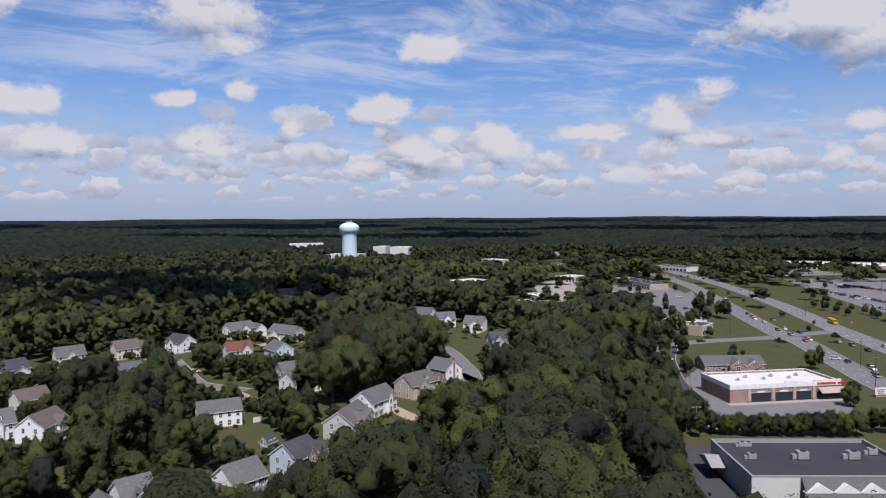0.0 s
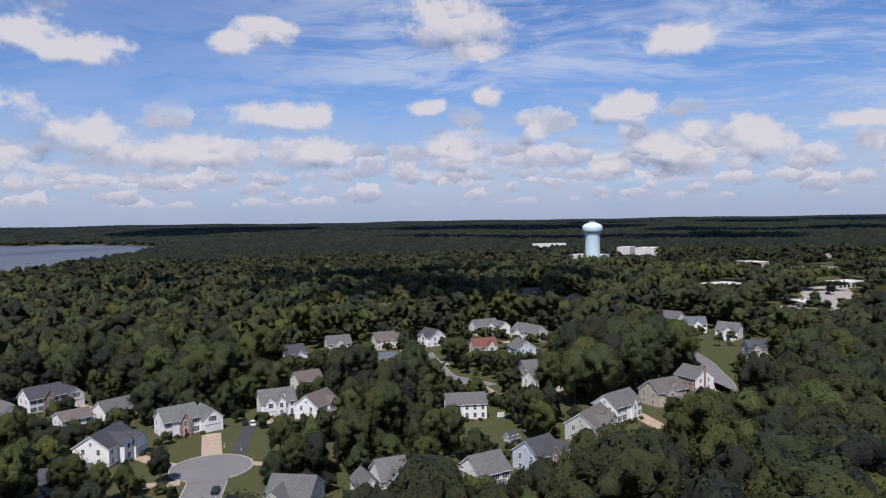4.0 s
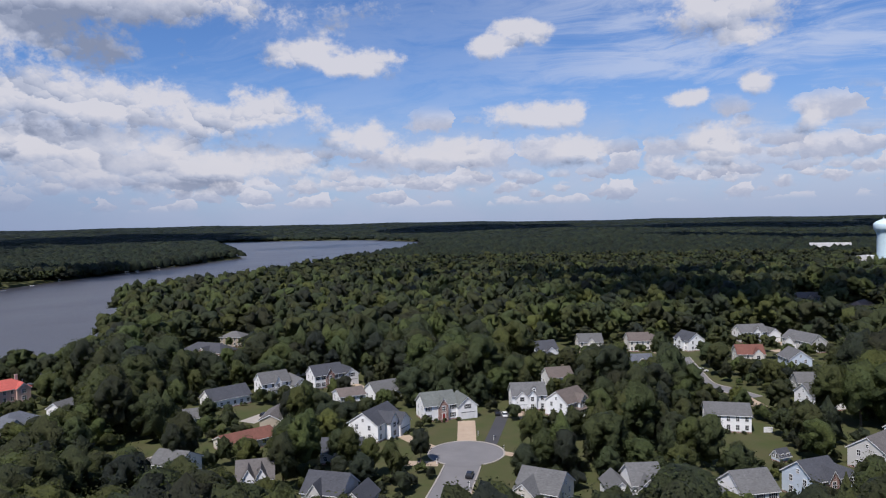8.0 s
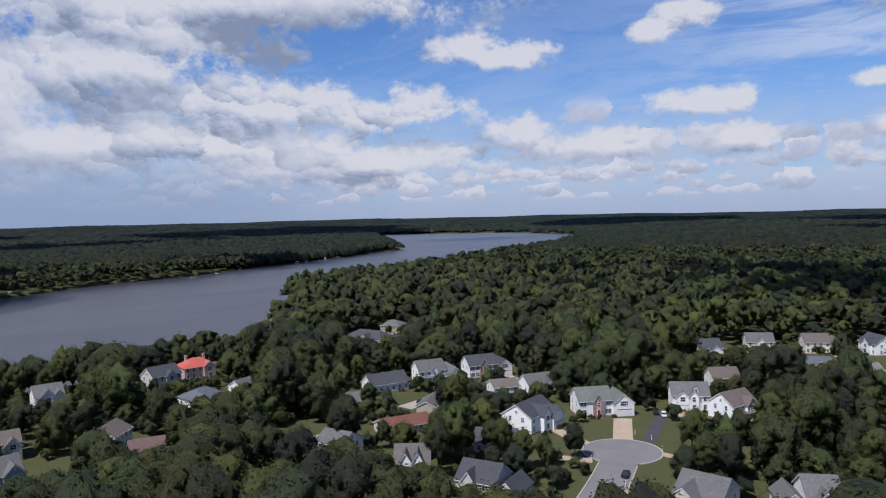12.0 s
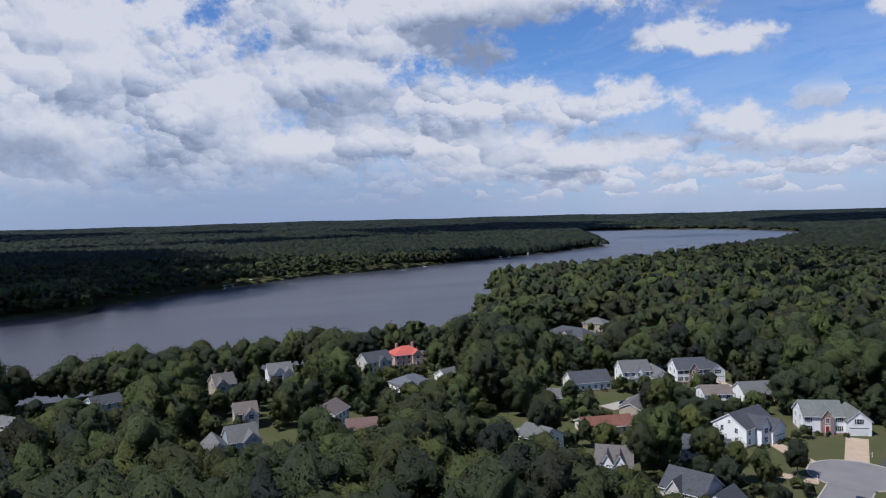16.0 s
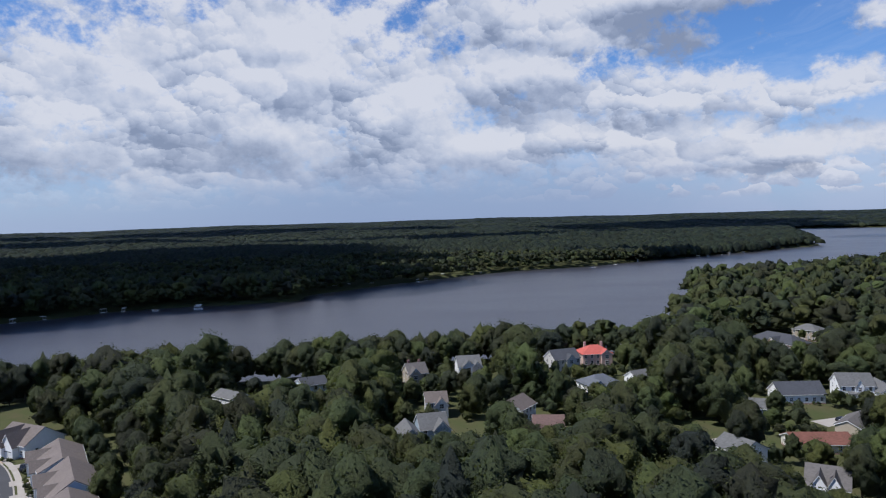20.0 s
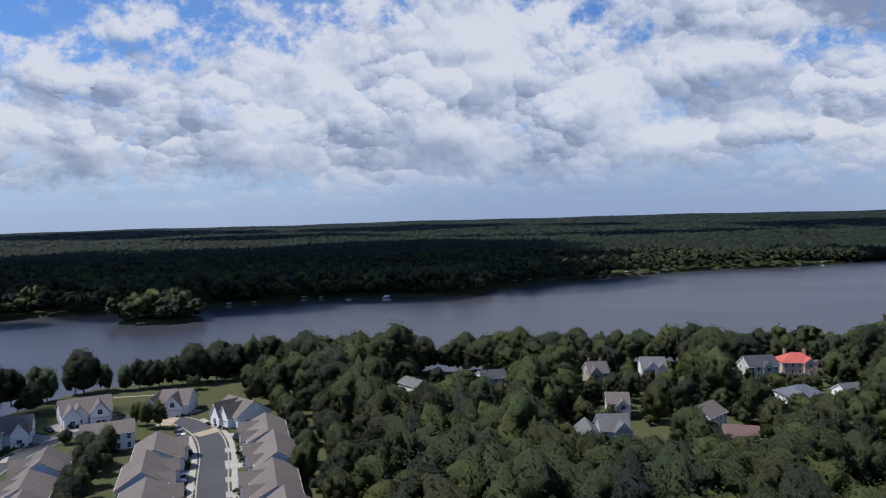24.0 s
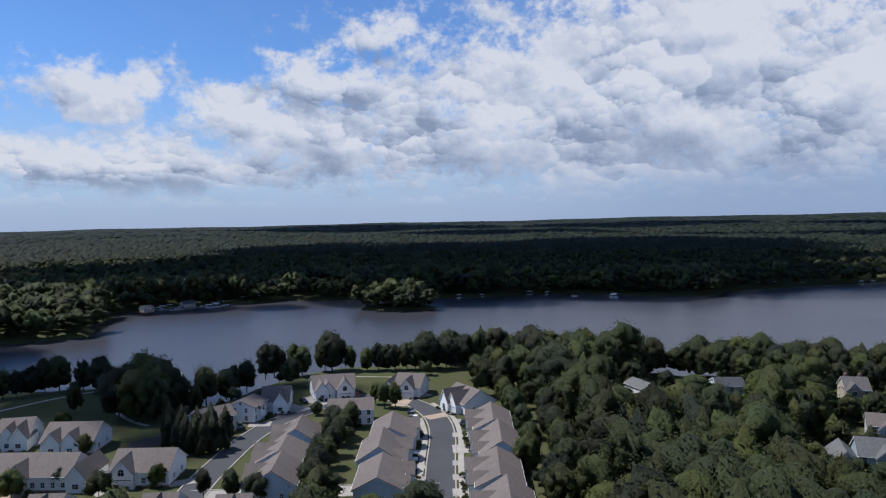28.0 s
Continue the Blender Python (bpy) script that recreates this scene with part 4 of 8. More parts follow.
house(-245.7, 26.1, 89, 7.4, "pale_grey", "brown", wings=[(0.4, 4.5, 1.2, 7.0, "pale_grey", "W")], label="grey house with brown roof", ridge=8.0)
house(-214.9, 21.3, 96, 8.5, "blue", "grey", span=10, wings=[(-0.75, 6.5, 3.0, 7.0, "blue", "W"), (0.5, 5.0, 1.5, 8.0, "blue", "W")], label="blue-grey sided house with steep cross gables", ridge=9.0)
house(-232.0, 51.5, 140, 10.5, "white", "brown", label="white gabled house with brown roof among trees", hide=5.2, ridge=8.2)
house(-215.7, 58.2, 79, 9.5, "pale_grey", "brown_red", eave=3.2, label="low brown-roofed house under trees", hide=3.0, ridge=6.0)
house(-282.2, -18.9, 111, 9.9, "pale_blue", "slate", span=11, label="dark-roofed lakeside house with white trim", ridge=7.6)
house(-267.3, -47.1, 225, 11.7, "white", "grey", span=8, label="white gabled boathouse near the shore", hide=4.2, ridge=7.2)
house(-182.0, 296.5, 57, 11.6, "white", "slate", wings=[(0.25, 6.0, 2.0, 7.0, "white", "G")], label="white house with dark roof and garage gable", ridge=9.0)
house(-148.7, 253.1, 52, 10.4, "white", "brown", eave=4.2, label="white gabled house with brown roof", ridge=7.4)
house(-140.0, 216.8, 42, 12.2, "white", "grey", wings=[(-0.45, 4.6, 0.8, 7.2, "white", "GW"), (0.15, 3.2, 0.8, 7.4, "white", "W")], dormers=1, label="white house with grey roof, dormer and garage", ridge=9.0)
house(-123.7, 216.7, 82, 11.6, "white", "brown", wings=[(0.3, 4.4, 1.2, 7.6, "white", "W")], porch=True, label="white house with purple-brown roof and porch", ridge=9.0)
house(-173.3, 327.1, 40, 12.2, "cream", "grey", wings=[(0.0, 4.0, 1.2, 7.6, "cream", "W")], label="cream house with grey roof", ridge=9.0)
house(-154.3, 342.9, 41, 11.1, "cream", "brown", wings=[(0.75, 5.5, 1.0, 7.6, "cream", "GW")], label="cream house with brown roof", ridge=9.0)
house(-135.1, 303.1, 41, 9.5, "pale_blue", "grey_blue", eave=3.2, wings=[(-0.2, 6.0, 2.0, 5.8, "brick_tan", "")], label="low house with blue-grey roof and orange brick gable", ridge=6.2)
house(-133.4, 358.9, -35, 12.1, "white", "slate", wings=[(0.2, 4.4, 1.5, 7.6, "white", "W")], label="white gabled house with dark roof", ridge=9.0)
house(-115.5, 399.1, 47, 14.9, "white", "grey", wings=[(0.15, 4.2, 1.0, 7.8, "white", "W"), (0.7, 6.5, 1.5, 7.2, "white", "G")], dormers=1, shutters=True, porch=True, label="white house with grey roof, dormers and garage wing", ridge=9.0)
house(-97.8, 336.0, 32, 11.8, "cream", "red_brown", wings=[(0.45, 4.6, 1.2, 8.0, "cream", "W")], label="cream house with red-brown roof", ridge=9.0)
house(-78.5, 336.5, -52, 11.1, "pale_blue", "grey", label="pale blue house with white gable", ridge=9.0)
house(-85.7, 385.7, -36, 19.4, "pale_grey", "grey", wings=[(-0.3, 6.0, 1.0, 7.0, "white", "G")], label="grey house with white garage doors", ridge=9.0)
house(-55.7, 273.0, 49, 12.6, "white", "grey", wings=[(-0.35, 5.5, 2.5, 7.4, "white", "W")], label="white house with grey roof and lower front gable", ridge=9.0)
house(-66.7, 300.2, 33, 7.4, "pale_grey", "grey", eave=3.2, span=8, label="low pale house with a grey roof", ridge=6.4)
house(-74.1, 231.0, 25, 13.5, "white", "grey", span=10, wings=[], long_back=True, label="long white two-storey house with grey roof", ridge=8.2)
house(-49.8, 170.1, 50, 9.2, "white", "grey", wings=[(-0.8, 7.0, 0.4, 6.6, "white", "A")], shutters=True, porch=True, label="white house with grey roof, dark shutters and front porch", ridge=9.0)
house(-39.7, 186.7, 59, 9.1, "pale_blue", "slate", front="brick", wings=[(0.15, 3.2, 0.7, 7.8, "brick", "W"), (0.85, 5.0, 0.3, 6.8, "pale_blue", "W")], shutters=True, label="pale blue house with brick front and dark slate roof", ridge=9.0)
house(-71.4, 160.3, 42, 7.4, "white", "grey", wings=[(-0.05, 4.6, 1.5, 7.4, "white", "A"), (-0.75, 5.5, 0.5, 6.6, "white", "W")], chimney=0, label="white house with steep grey roof and arched window gable", ridge=9.0)
house(-88.0, 143.1, 10, 10.6, "cream", "grey", span=11, wings=[(-0.4, 6.0, 3.0, 8.0, "cream", "A")], chimney=0, label="house with steep grey roof and white rake trim", ridge=9.0)
shed(-52.2, 208.2, 60, 3.7, "pale_blue", "slate", eave=2.3, span=3, label="small garden shed with white trim", ridge=3.4)
house(-30.1, 219.8, 74, 15.0, "pale_grey", "brown_grey", span=10, wings=[(-0.2, 5.0, 2.2, 7.6, "pale_grey", "W"), (0.35, 5.0, 1.5, 7.8, "pale_grey", "GW")], dormers=1, label="pale grey house with brown-grey roof and cross gables", ridge=9.0)
house(-24.3, 243.2, 60, 13.7, "white", "grey", shutters=True, wings=[(0.3, 3.0, 0.8, 8.0, "white", "W")], label="white colonial house with dark shutters", ridge=9.0)
house(-10.6, 266.5, 49, 13.7, "beige", "brown_grey", wings=[(-0.3, 5.5, 1.5, 7.4, "beige", "W")], dormers=1, porch=True, label="beige house with brown-grey roof", ridge=9.0)
house(0.2, 291.5, -44, 10.5, "white", "grey", chimney=1, front="brick", label="white house with brick chimney and front", ridge=9.0)
house(-13.1, 455.7, -27, 14.1, "white", "grey", label="white house with grey roof", ridge=9.0)
house(0.7, 432.1, 12, 11.6, "white", "grey_blue", wings=[(0.1, 4, 1.2, 7.8, "white", "W")], shutters=True, label="white house with blue-grey roof and gable", ridge=9.0)
house(18.4, 413.9, -20, 11.6, "white", "grey", wings=[(0.3, 5, 2.5, 7.4, "white", "W")], label="white house with grey roof and lower gable", ridge=9.0)
house(27.3, 357.9, 18, 9.8, "pale_grey", "slate", wings=[(-0.35, 4, 1.2, 7.6, "pale_grey", "W")], label="pale grey house with dark roof", ridge=9.0)
house(-127.5, 581.9, 31, 15.3, "tan", "brown_grey", wings=[(0.1, 4.5, 1.2, 8.0, "tan", "W")], label="tan house with brown-grey roof", ridge=9.0)
house(-86.5, 544.9, 82, 23.8, "tan", "brown", hip=True, label="brown hipped-roof house in trees", hide=6.0, ridge=9.0)
townhouse(-227.4, -162.0, 133, 8.1, "white", "taupe", span=13, eave=4.0, wings=[(-0.3, 5.0, 2.5, 7.0, "white", "W"), (0.3, 5.0, 1.5, 7.0, "white", "W")], label="white lakeside townhouse with taupe roof", ridge=8.0)
townhouse(-232.7, -155.4, 126, 7.9, "white", "taupe", span=13, eave=4.0, wings=[(0.0, 6.0, 2.5, 7.6, "white", "GA")], label="white lakeside townhouse with taupe roof", ridge=8.0)
townhouse(-243.4, -131.1, 101, 10.6, "white", "taupe", span=13, eave=4.0, wings=[(0.1, 6.0, 2.0, 7.6, "white", "GA"), (-0.7, 4.0, 0.5, 6.6, "white", "W")], label="white lakeside townhouse with arched window gable", ridge=8.0)
townhouse(-232.0, -101.9, 57, 14.8, "white", "taupe", span=13, eave=4.0, wings=[(-0.2, 5.0, 3.0, 8.0, "white", "A"), (0.3, 5.0, 2.0, 7.6, "white", "G")], label="white townhouse with steep front gables", ridge=8.0)
townhouse(-212.7, -85.4, 24, 10.50, "pale_blue", "taupe", span=11.5, eave=4.2, wings=[(0.05, 5.4, 2.6, 6.2, "white", "GA")], drive=False, ridge=7.1, label='pale blue attached townhouse with taupe roof facing the lane')
townhouse(-203.1, -81.2, 24, 10.50, "pale_blue", "taupe", span=11.5, eave=4.2, wings=[(-0.1, 5.2, 1.8, 6.0, "white", "GW")], drive=False, ridge=7.1, label='pale blue attached townhouse with taupe roof facing the lane')
townhouse(-192.1, -74.8, 24, 10.50, "pale_blue", "taupe", span=11.5, eave=4.2, wings=[(0.05, 5.4, 2.6, 6.2, "white", "GA")], drive=False, ridge=7.9, label='pale blue attached townhouse with taupe roof facing the lane')
townhouse(-182.6, -70.6, 24, 10.50, "pale_blue", "taupe", span=11.5, eave=4.2, wings=[(-0.1, 5.2, 1.8, 6.0, "white", "GW")], drive=False, ridge=7.9, label='pale blue attached townhouse with taupe roof facing the lane')
townhouse(-170.4, -66.8, 24, 10.50, "pale_blue", "taupe", span=11.5, eave=4.2, wings=[(0.05, 5.4, 2.6, 6.2, "white", "GA")], drive=False, ridge=7.1, label='pale blue attached townhouse with taupe roof facing the lane')
townhouse(-160.8, -62.6, 24, 10.50, "pale_blue", "taupe", span=11.5, eave=4.2, wings=[(-0.1, 5.2, 1.8, 6.0, "white", "GW")], drive=False, ridge=7.1, label='pale blue attached townhouse with taupe roof facing the lane')
townhouse(-149.8, -56.2, 24, 10.50, "pale_blue", "taupe", span=11.5, eave=4.2, wings=[(0.05, 5.4, 2.6, 6.2, "white", "GA")], drive=False, ridge=7.9, label='pale blue attached townhouse with taupe roof facing the lane')
townhouse(-140.3, -52.0, 24, 10.50, "pale_blue", "taupe", span=11.5, eave=4.2, wings=[(-0.1, 5.2, 1.8, 6.0, "white", "GW")], drive=False, ridge=7.9, label='pale blue attached townhouse with taupe roof facing the lane')
townhouse(-191.2, -110.0, -154, 9.00, "pale_blue", "taupe", span=11.5, eave=4.2, wings=[(0.05, 5.4, 2.6, 6.2, "white", "GA")], drive=False, ridge=7.1, label='pale blue attached townhouse with taupe roof, middle row')
townhouse(-183.2, -106.1, -154, 9.00, "pale_blue", "taupe", span=11.5, eave=4.2, wings=[(-0.1, 5.2, 1.8, 6.0, "white", "GW")], drive=False, ridge=7.1, label='pale blue attached townhouse with taupe roof, middle row')
townhouse(-172.5, -102.6, -154, 9.00, "pale_blue", "taupe", span=11.5, eave=4.2, wings=[(0.05, 5.4, 2.6, 6.2, "white", "GA")], drive=False, ridge=7.9, label='pale blue attached townhouse with taupe roof, middle row')
townhouse(-164.4, -98.7, -154, 9.00, "pale_blue", "taupe", span=11.5, eave=4.2, wings=[(-0.1, 5.2, 1.8, 6.0, "white", "GW")], drive=False, ridge=7.9, label='pale blue attached townhouse with taupe roof, middle row')
townhouse(-155.0, -92.6, -154, 9.00, "pale_blue", "taupe", span=11.5, eave=4.2, wings=[(0.05, 5.4, 2.6, 6.2, "white", "GA")], drive=False, ridge=7.1, label='pale blue attached townhouse with taupe roof, middle row')
townhouse(-146.9, -88.7, -154, 9.00, "pale_blue", "taupe", span=11.5, eave=4.2, wings=[(-0.1, 5.2, 1.8, 6.0, "white", "GW")], drive=False, ridge=7.1, label='pale blue attached townhouse with taupe roof, middle row')
townhouse(-174.8, -132.7, 28, 7.30, "pale_blue", "taupe", span=11.5, eave=4.2, wings=[(0.05, 5.4, 2.6, 6.2, "white", "GA")], drive=False, ridge=7.9, label='pale blue attached townhouse with taupe roof, lower row')
townhouse(-168.4, -129.2, 28, 7.30, "pale_blue", "taupe", span=11.5, eave=4.2, wings=[(-0.1, 5.2, 1.8, 6.0, "white", "GW")], drive=False, ridge=7.9, label='pale blue attached townhouse with taupe roof, lower row')
townhouse(-158.8, -125.9, 28, 7.30, "pale_blue", "taupe", span=11.5, eave=4.2, wings=[(0.05, 5.4, 2.6, 6.2, "white", "GA")], drive=False, ridge=7.1, label='pale blue attached townhouse with taupe roof, lower row')
townhouse(-152.4, -122.5, 28, 7.30, "pale_blue", "taupe", span=11.5, eave=4.2, wings=[(-0.1, 5.2, 1.8, 6.0, "white", "GW")], drive=False, ridge=7.1, label='pale blue attached townhouse with taupe roof, lower row')
townhouse(-144.3, -116.6, 28, 7.30, "pale_blue", "taupe", span=11.5, eave=4.2, wings=[(0.05, 5.4, 2.6, 6.2, "white", "GA")], drive=False, ridge=7.9, label='pale blue attached townhouse with taupe roof, lower row')
townhouse(-137.8, -113.1, 28, 7.30, "pale_blue", "taupe", span=11.5, eave=4.2, wings=[(-0.1, 5.2, 1.8, 6.0, "white", "GW")], drive=False, ridge=7.9, label='pale blue attached townhouse with taupe roof, lower row')
townhouse(-201.1, -131.6, 121, 14.8, "white", "taupe", span=10, label="white townhouse pair with taupe roof", ridge=8.0)
townhouse(-205.9, -166.6, 122, 9.7, "white", "taupe", span=13, eave=4.0, wings=[(0.4, 5.0, 2.0, 7.4, "white", "W")], label="white lakeside townhouse with gable", ridge=8.0)
townhouse(-190.5, -167.2, -164, 10.5, "white", "taupe", wings=[(0.0, 4.0, 1.0, 6.6, "white", "A")], label="white gabled townhouse with taupe roof", ridge=7.4)
townhouse(-174.3, -167.6, 158, 11.6, "pale_grey", "taupe", label="townhouse with taupe roof behind cedars", ridge=8.0)
townhouse(-141.1, -215.0, 128, 9.4, "white", "taupe", span=13, eave=4.0, wings=[(-0.2, 5.0, 1.5, 7.4, "white", "W"), (0.5, 5.0, 2.5, 7.6, "white", "W")], label="white townhouse with taupe roof", ridge=8.0)
townhouse(-145.1, -194.0, 117, 15.5, "white", "taupe", span=13, eave=4.0, wings=[(-0.5, 5.0, 1.5, 7.0, "white", "W"), (0.2, 5.0, 1.5, 7.0, "white", "W")], label="white townhouse with taupe roof and porches", ridge=8.0)
townhouse(-118.9, -181.5, 115, 10.4, "white", "taupe", span=13, eave=4.0, wings=[(0.6, 6.0, 1.2, 7.2, "white", "GW")], label="white townhouse with garage gable", ridge=8.0)
townhouse(-123.5, -171.8, 115, 10.4, "white", "taupe", span=13, eave=4.0, wings=[(0.75, 5.0, 1.2, 7.0, "white", "W")], label="white townhouse with taupe roof", ridge=8.0)
townhouse(-133.4, -156.5, 117, 7.4, "white", "taupe", span=13, eave=4.0, wings=[(0.0, 6.0, 1.5, 7.6, "white", "GA")], shutters=True, label="white townhouse with double garage and dark shutters", ridge=8.0)
townhouse(-136.9, -149.5, 116, 7.8, "white", "taupe", span=13, eave=4.0, label="white townhouse end unit with taupe roof", ridge=8.0)
townhouse(-135.8, -225.3, 116, 9.6, "white", "taupe", span=13, eave=4.0, label="white townhouse with taupe roof", ridge=8.0)
townhouse(-102.9, -147.9, 119, 7.4, "pale_blue", "taupe", span=13, eave=4.0, wings=[(0.0, 5.0, 1.0, 8.2, "white", "W")], label="townhouse roof with front gable", ridge=8.0)
townhouse(-113.6, -124.8, 120, 7.4, "pale_blue", "taupe", span=13, eave=4.0, wings=[(0.0, 5.0, 1.0, 8.2, "white", "W")], label="townhouse roof with front gable", ridge=8.0)
townhouse(-119.6, -109.2, 121, 7.4, "pale_blue", "taupe", span=13, eave=4.0, wings=[(0.0, 5.0, 1.0, 8.2, "white", "W")], label="townhouse roof with front gable", ridge=8.0)
house(-396.4, -445.2, 168, 8.4, "tan", "slate", eave=2.6, span=7, label="dark-roofed boat shed at the marina", hide=0.5, ridge=4.6)
house(-430.8, -437.1, 163, 9.7, "tan", "slate", eave=2.6, span=7, label="brown boat shed at the marina", hide=0.5, ridge=4.6)


# ---- streets ----


def turning_circle(x, y, r):
    bm = bmesh.new()
    bmesh.ops.create_cone(bm, cap_ends=True, segments=48, radius1=r, radius2=r, depth=0.35)
    ob = part("turning_circle", bm, ASPHALT)
    ob.location = (x, y, -0.12)
    tagged(ob, "grey asphalt turning circle with tar patches", "road", kind="structure")
    bm = bmesh.new()
    k = 64
    rings = [[bm.verts.new((q * math.cos(2 * math.pi * i / k), q * math.sin(2 * math.pi * i / k), z)) for i in range(k)] for q, z in ((r, -0.2), (r, 0.3), (r + 0.5, 0.3), (r + 0.5, -0.2))]
    for a, b in zip(rings, rings[1:]):
        for i in range(k):
            p, q = (i + 0.5) / k * 2 * math.pi, 0
            if abs((p - KERB_GAP + math.pi) % (2 * math.pi) - math.pi) < 0.5:
                continue
            bm.faces.new((a[i], a[(i + 1) % k], b[(i + 1) % k], b[i]))
    part("kerb", bm, CONCRETE, ob)
    CLEAR.append((x, y, x, y, r + 1))


PAINT = material("road_paint", (0.7, 0.69, 0.64), scale=0.5, rough=0.7, space="World")


def lane_marks(pts, offset):
    """White dashes along a carriageway."""
    line = catmull(pts, 6.0)
    bm = bmesh.new()
    for i in range(0, len(line) - 1, 2):
        a, d = line[i], (line[i + 1] - line[i]).normalized()
        if a.length > 900:
            continue
        s = Vector((-d.y, d.x))
        q = [a + s * (offset - 0.09), a + d * 3 + s * (offset - 0.09), a + d * 3 + s * (offset + 0.09), a + s * (offset + 0.09)]
        low = [bm.verts.new((*p, 0.02)) for p in q]
        top = [bm.verts.new((*p, 0.052)) for p in q]
        bm.faces.new(top)
        for j in range(4):
            bm.faces.new((low[j], low[(j + 1) % 4], top[(j + 1) % 4], top[j]))
    bmesh.ops.recalc_face_normals(bm, faces=bm.faces)
    tagged(part("lane_markings", bm, PAINT), "dashed white lane lines on the highway", "road marking", kind="stuff")


def area(name, pts, mat, z, label, category):
    """A paved patch with straight edges and a small thickness."""
    bm = bmesh.new()
    low = [bm.verts.new((*p, -0.3)) for p in pts]
    top = [bm.verts.new((*p, z)) for p in pts]
    bm.faces.new(top)
    k = len(pts)
    for i in range(k):
        bm.faces.new((low[i], low[(i + 1) % k], top[(i + 1) % k], top[i]))
    bmesh.ops.recalc_face_normals(bm, faces=bm.faces)
    tagged(part(name, bm, mat), label, category, kind="structure")
    c = sum((Vector(p) for p in pts), Vector((0, 0))) / k
    for i in range(k):
        for f in (0.0, 0.5):
            a, b = Vector(pts[i]) * (1 - f) + c * f, Vector(pts[(i + 1) % k]) * (1 - f) + c * f
            CLEAR.append((*a, *b, 5.0 if f == 0 else 14.0))


def pond(x, y):
    bm = bmesh.new()
    k = 28
    ring = [bm.verts.new((math.cos(2 * math.pi * i / k) * (7 + 1.5 * math.sin(i * 1.7)), math.sin(2 * math.pi * i / k) * (5 + 1.2 * math.cos(i * 2.3)), 0)) for i in range(k)]
    bm.faces.new(ring)
    ob = part("pond_water", bm, WATERMAT)
    ob.location = (x, y, 0.06)
    tagged(ob, "small still pond beside the townhouses", "pond", kind="structure")
    CLEAR.append((x, y, x, y, 10))


KERB_GAP = -1.02
turning_circle(-126.8, 163.1, 10.9)
ribbon('road', [(-125.0, 161.0), (-120.4, 152.6)], 10.2, ASPHALT, label='grey asphalt mouth of the turning circle', smooth=False, z=0.05)
ribbon('road', [(-120.9, 153.6), (-116.6, 146.0), (-110.6, 134.6), (-104.1, 121.9), (-94.6, 105.2)], 9.8, ASPHALT, kerb=True, label='grey asphalt residential street with concrete kerbs', z=0.045)
ribbon('road', [(-129.1, 336.4), (-111.4, 305.2), (-99.9, 287.2), (-89.2, 281.7), (-78.1, 275.4)], 7.5, ASPHALT, kerb=True, label='pale asphalt side street between houses')
ribbon('road', [(-28.6, 419.8), (-14.1, 390.1), (-3.1, 369.1), (4.0, 346.1), (7.8, 324.6), (11.2, 304.5), (12.3, 274.6)], 7.5, ASPHALT, kerb=True, label='curving residential street with concrete kerbs')
ribbon('driveway', [(6.3, 302.5), (15.2, 283.8)], 5.5, DRIVE, label='tan driveway beside a brick chimney house', smooth=False, category='driveway')
ribbon('driveway', [(-18.9, 249.6), (-8.8, 233.9)], 5.5, DRIVE, label='tan driveway in front of white house', smooth=False, category='driveway')
ribbon('driveway', [(-125.5, 173.1), (-143.5, 207.4)], 4.2, DARKASPHALT, label='dark asphalt driveway between lawns', smooth=False, category='driveway', z=0.05)
ribbon('driveway', [(-136.5, 160.7), (-146.2, 162.5), (-158.2, 166.4)], 4.0, DRIVE, label='curving tan driveway from the turning circle', category='driveway', z=0.05)
ribbon('driveway', [(-127.5, 151.2), (-137.7, 144.5)], 4.0, DRIVE, label='tan driveway off the street', smooth=False, category='driveway', z=0.05)
ribbon('driveway', [(-106.8, 137.7), (-101.7, 145.6)], 5.0, DRIVE, label='tan driveway off the street', smooth=False, category='driveway', z=0.05)
ribbon('driveway', [(-119.0, 169.3), (-111.8, 170.2)], 3.0, DRIVE, label='short tan driveway', smooth=False, category='driveway', z=0.05)
ribbon('driveway', [(-132.4, 170.7), (-147.3, 190.0)], 5.9, DRIVE, label='rusty tan driveway up to the double garage', smooth=False, category='driveway', z=0.052)
ribbon('driveway', [(-208.6, 144.8), (-211.5, 160.5)], 7.0, CONCRETE, label='pale concrete driveway', smooth=False, category='driveway')
ribbon('road', [(-195.8, 96.1), (-196.9, 102.2), (-199.3, 110.9), (-199.0, 116.4)], 6.5, CONCRETE, label='pale concrete lane among trees', category='road')
ribbon('driveway', [(-326.7, 206.2), (-296.1, 195.8)], 6.0, CONCRETE, label='pale concrete forecourt', smooth=False, category='driveway')
ribbon('road', [(-127.4, 507.9), (-117.2, 516.3), (-90.1, 502.5)], 8.0, CONCRETE, label='pale street beyond the houses', category='road')
ribbon('driveway', [(-83.3, 275.9), (-71.6, 262.4)], 5.0, DRIVE, label='tan driveway', smooth=False, category='driveway', z=0.05)
ribbon('road', [(-146.7, -72.2), (-161.0, -78.9), (-175.4, -85.7), (-198.8, -96.4), (-216.4, -107.2), (-229.2, -120.9), (-234.3, -134.5), (-230.6, -146.0), (-220.7, -152.3), (-205.6, -154.0), (-190.8, -154.8), (-172.7, -151.3), (-155.4, -144.8), (-139.8, -138.2), (-126.4, -131.5)], 7.6, DARKASPHALT, kerb=True, label='dark asphalt loop street between townhouse rows', clear=3.0)
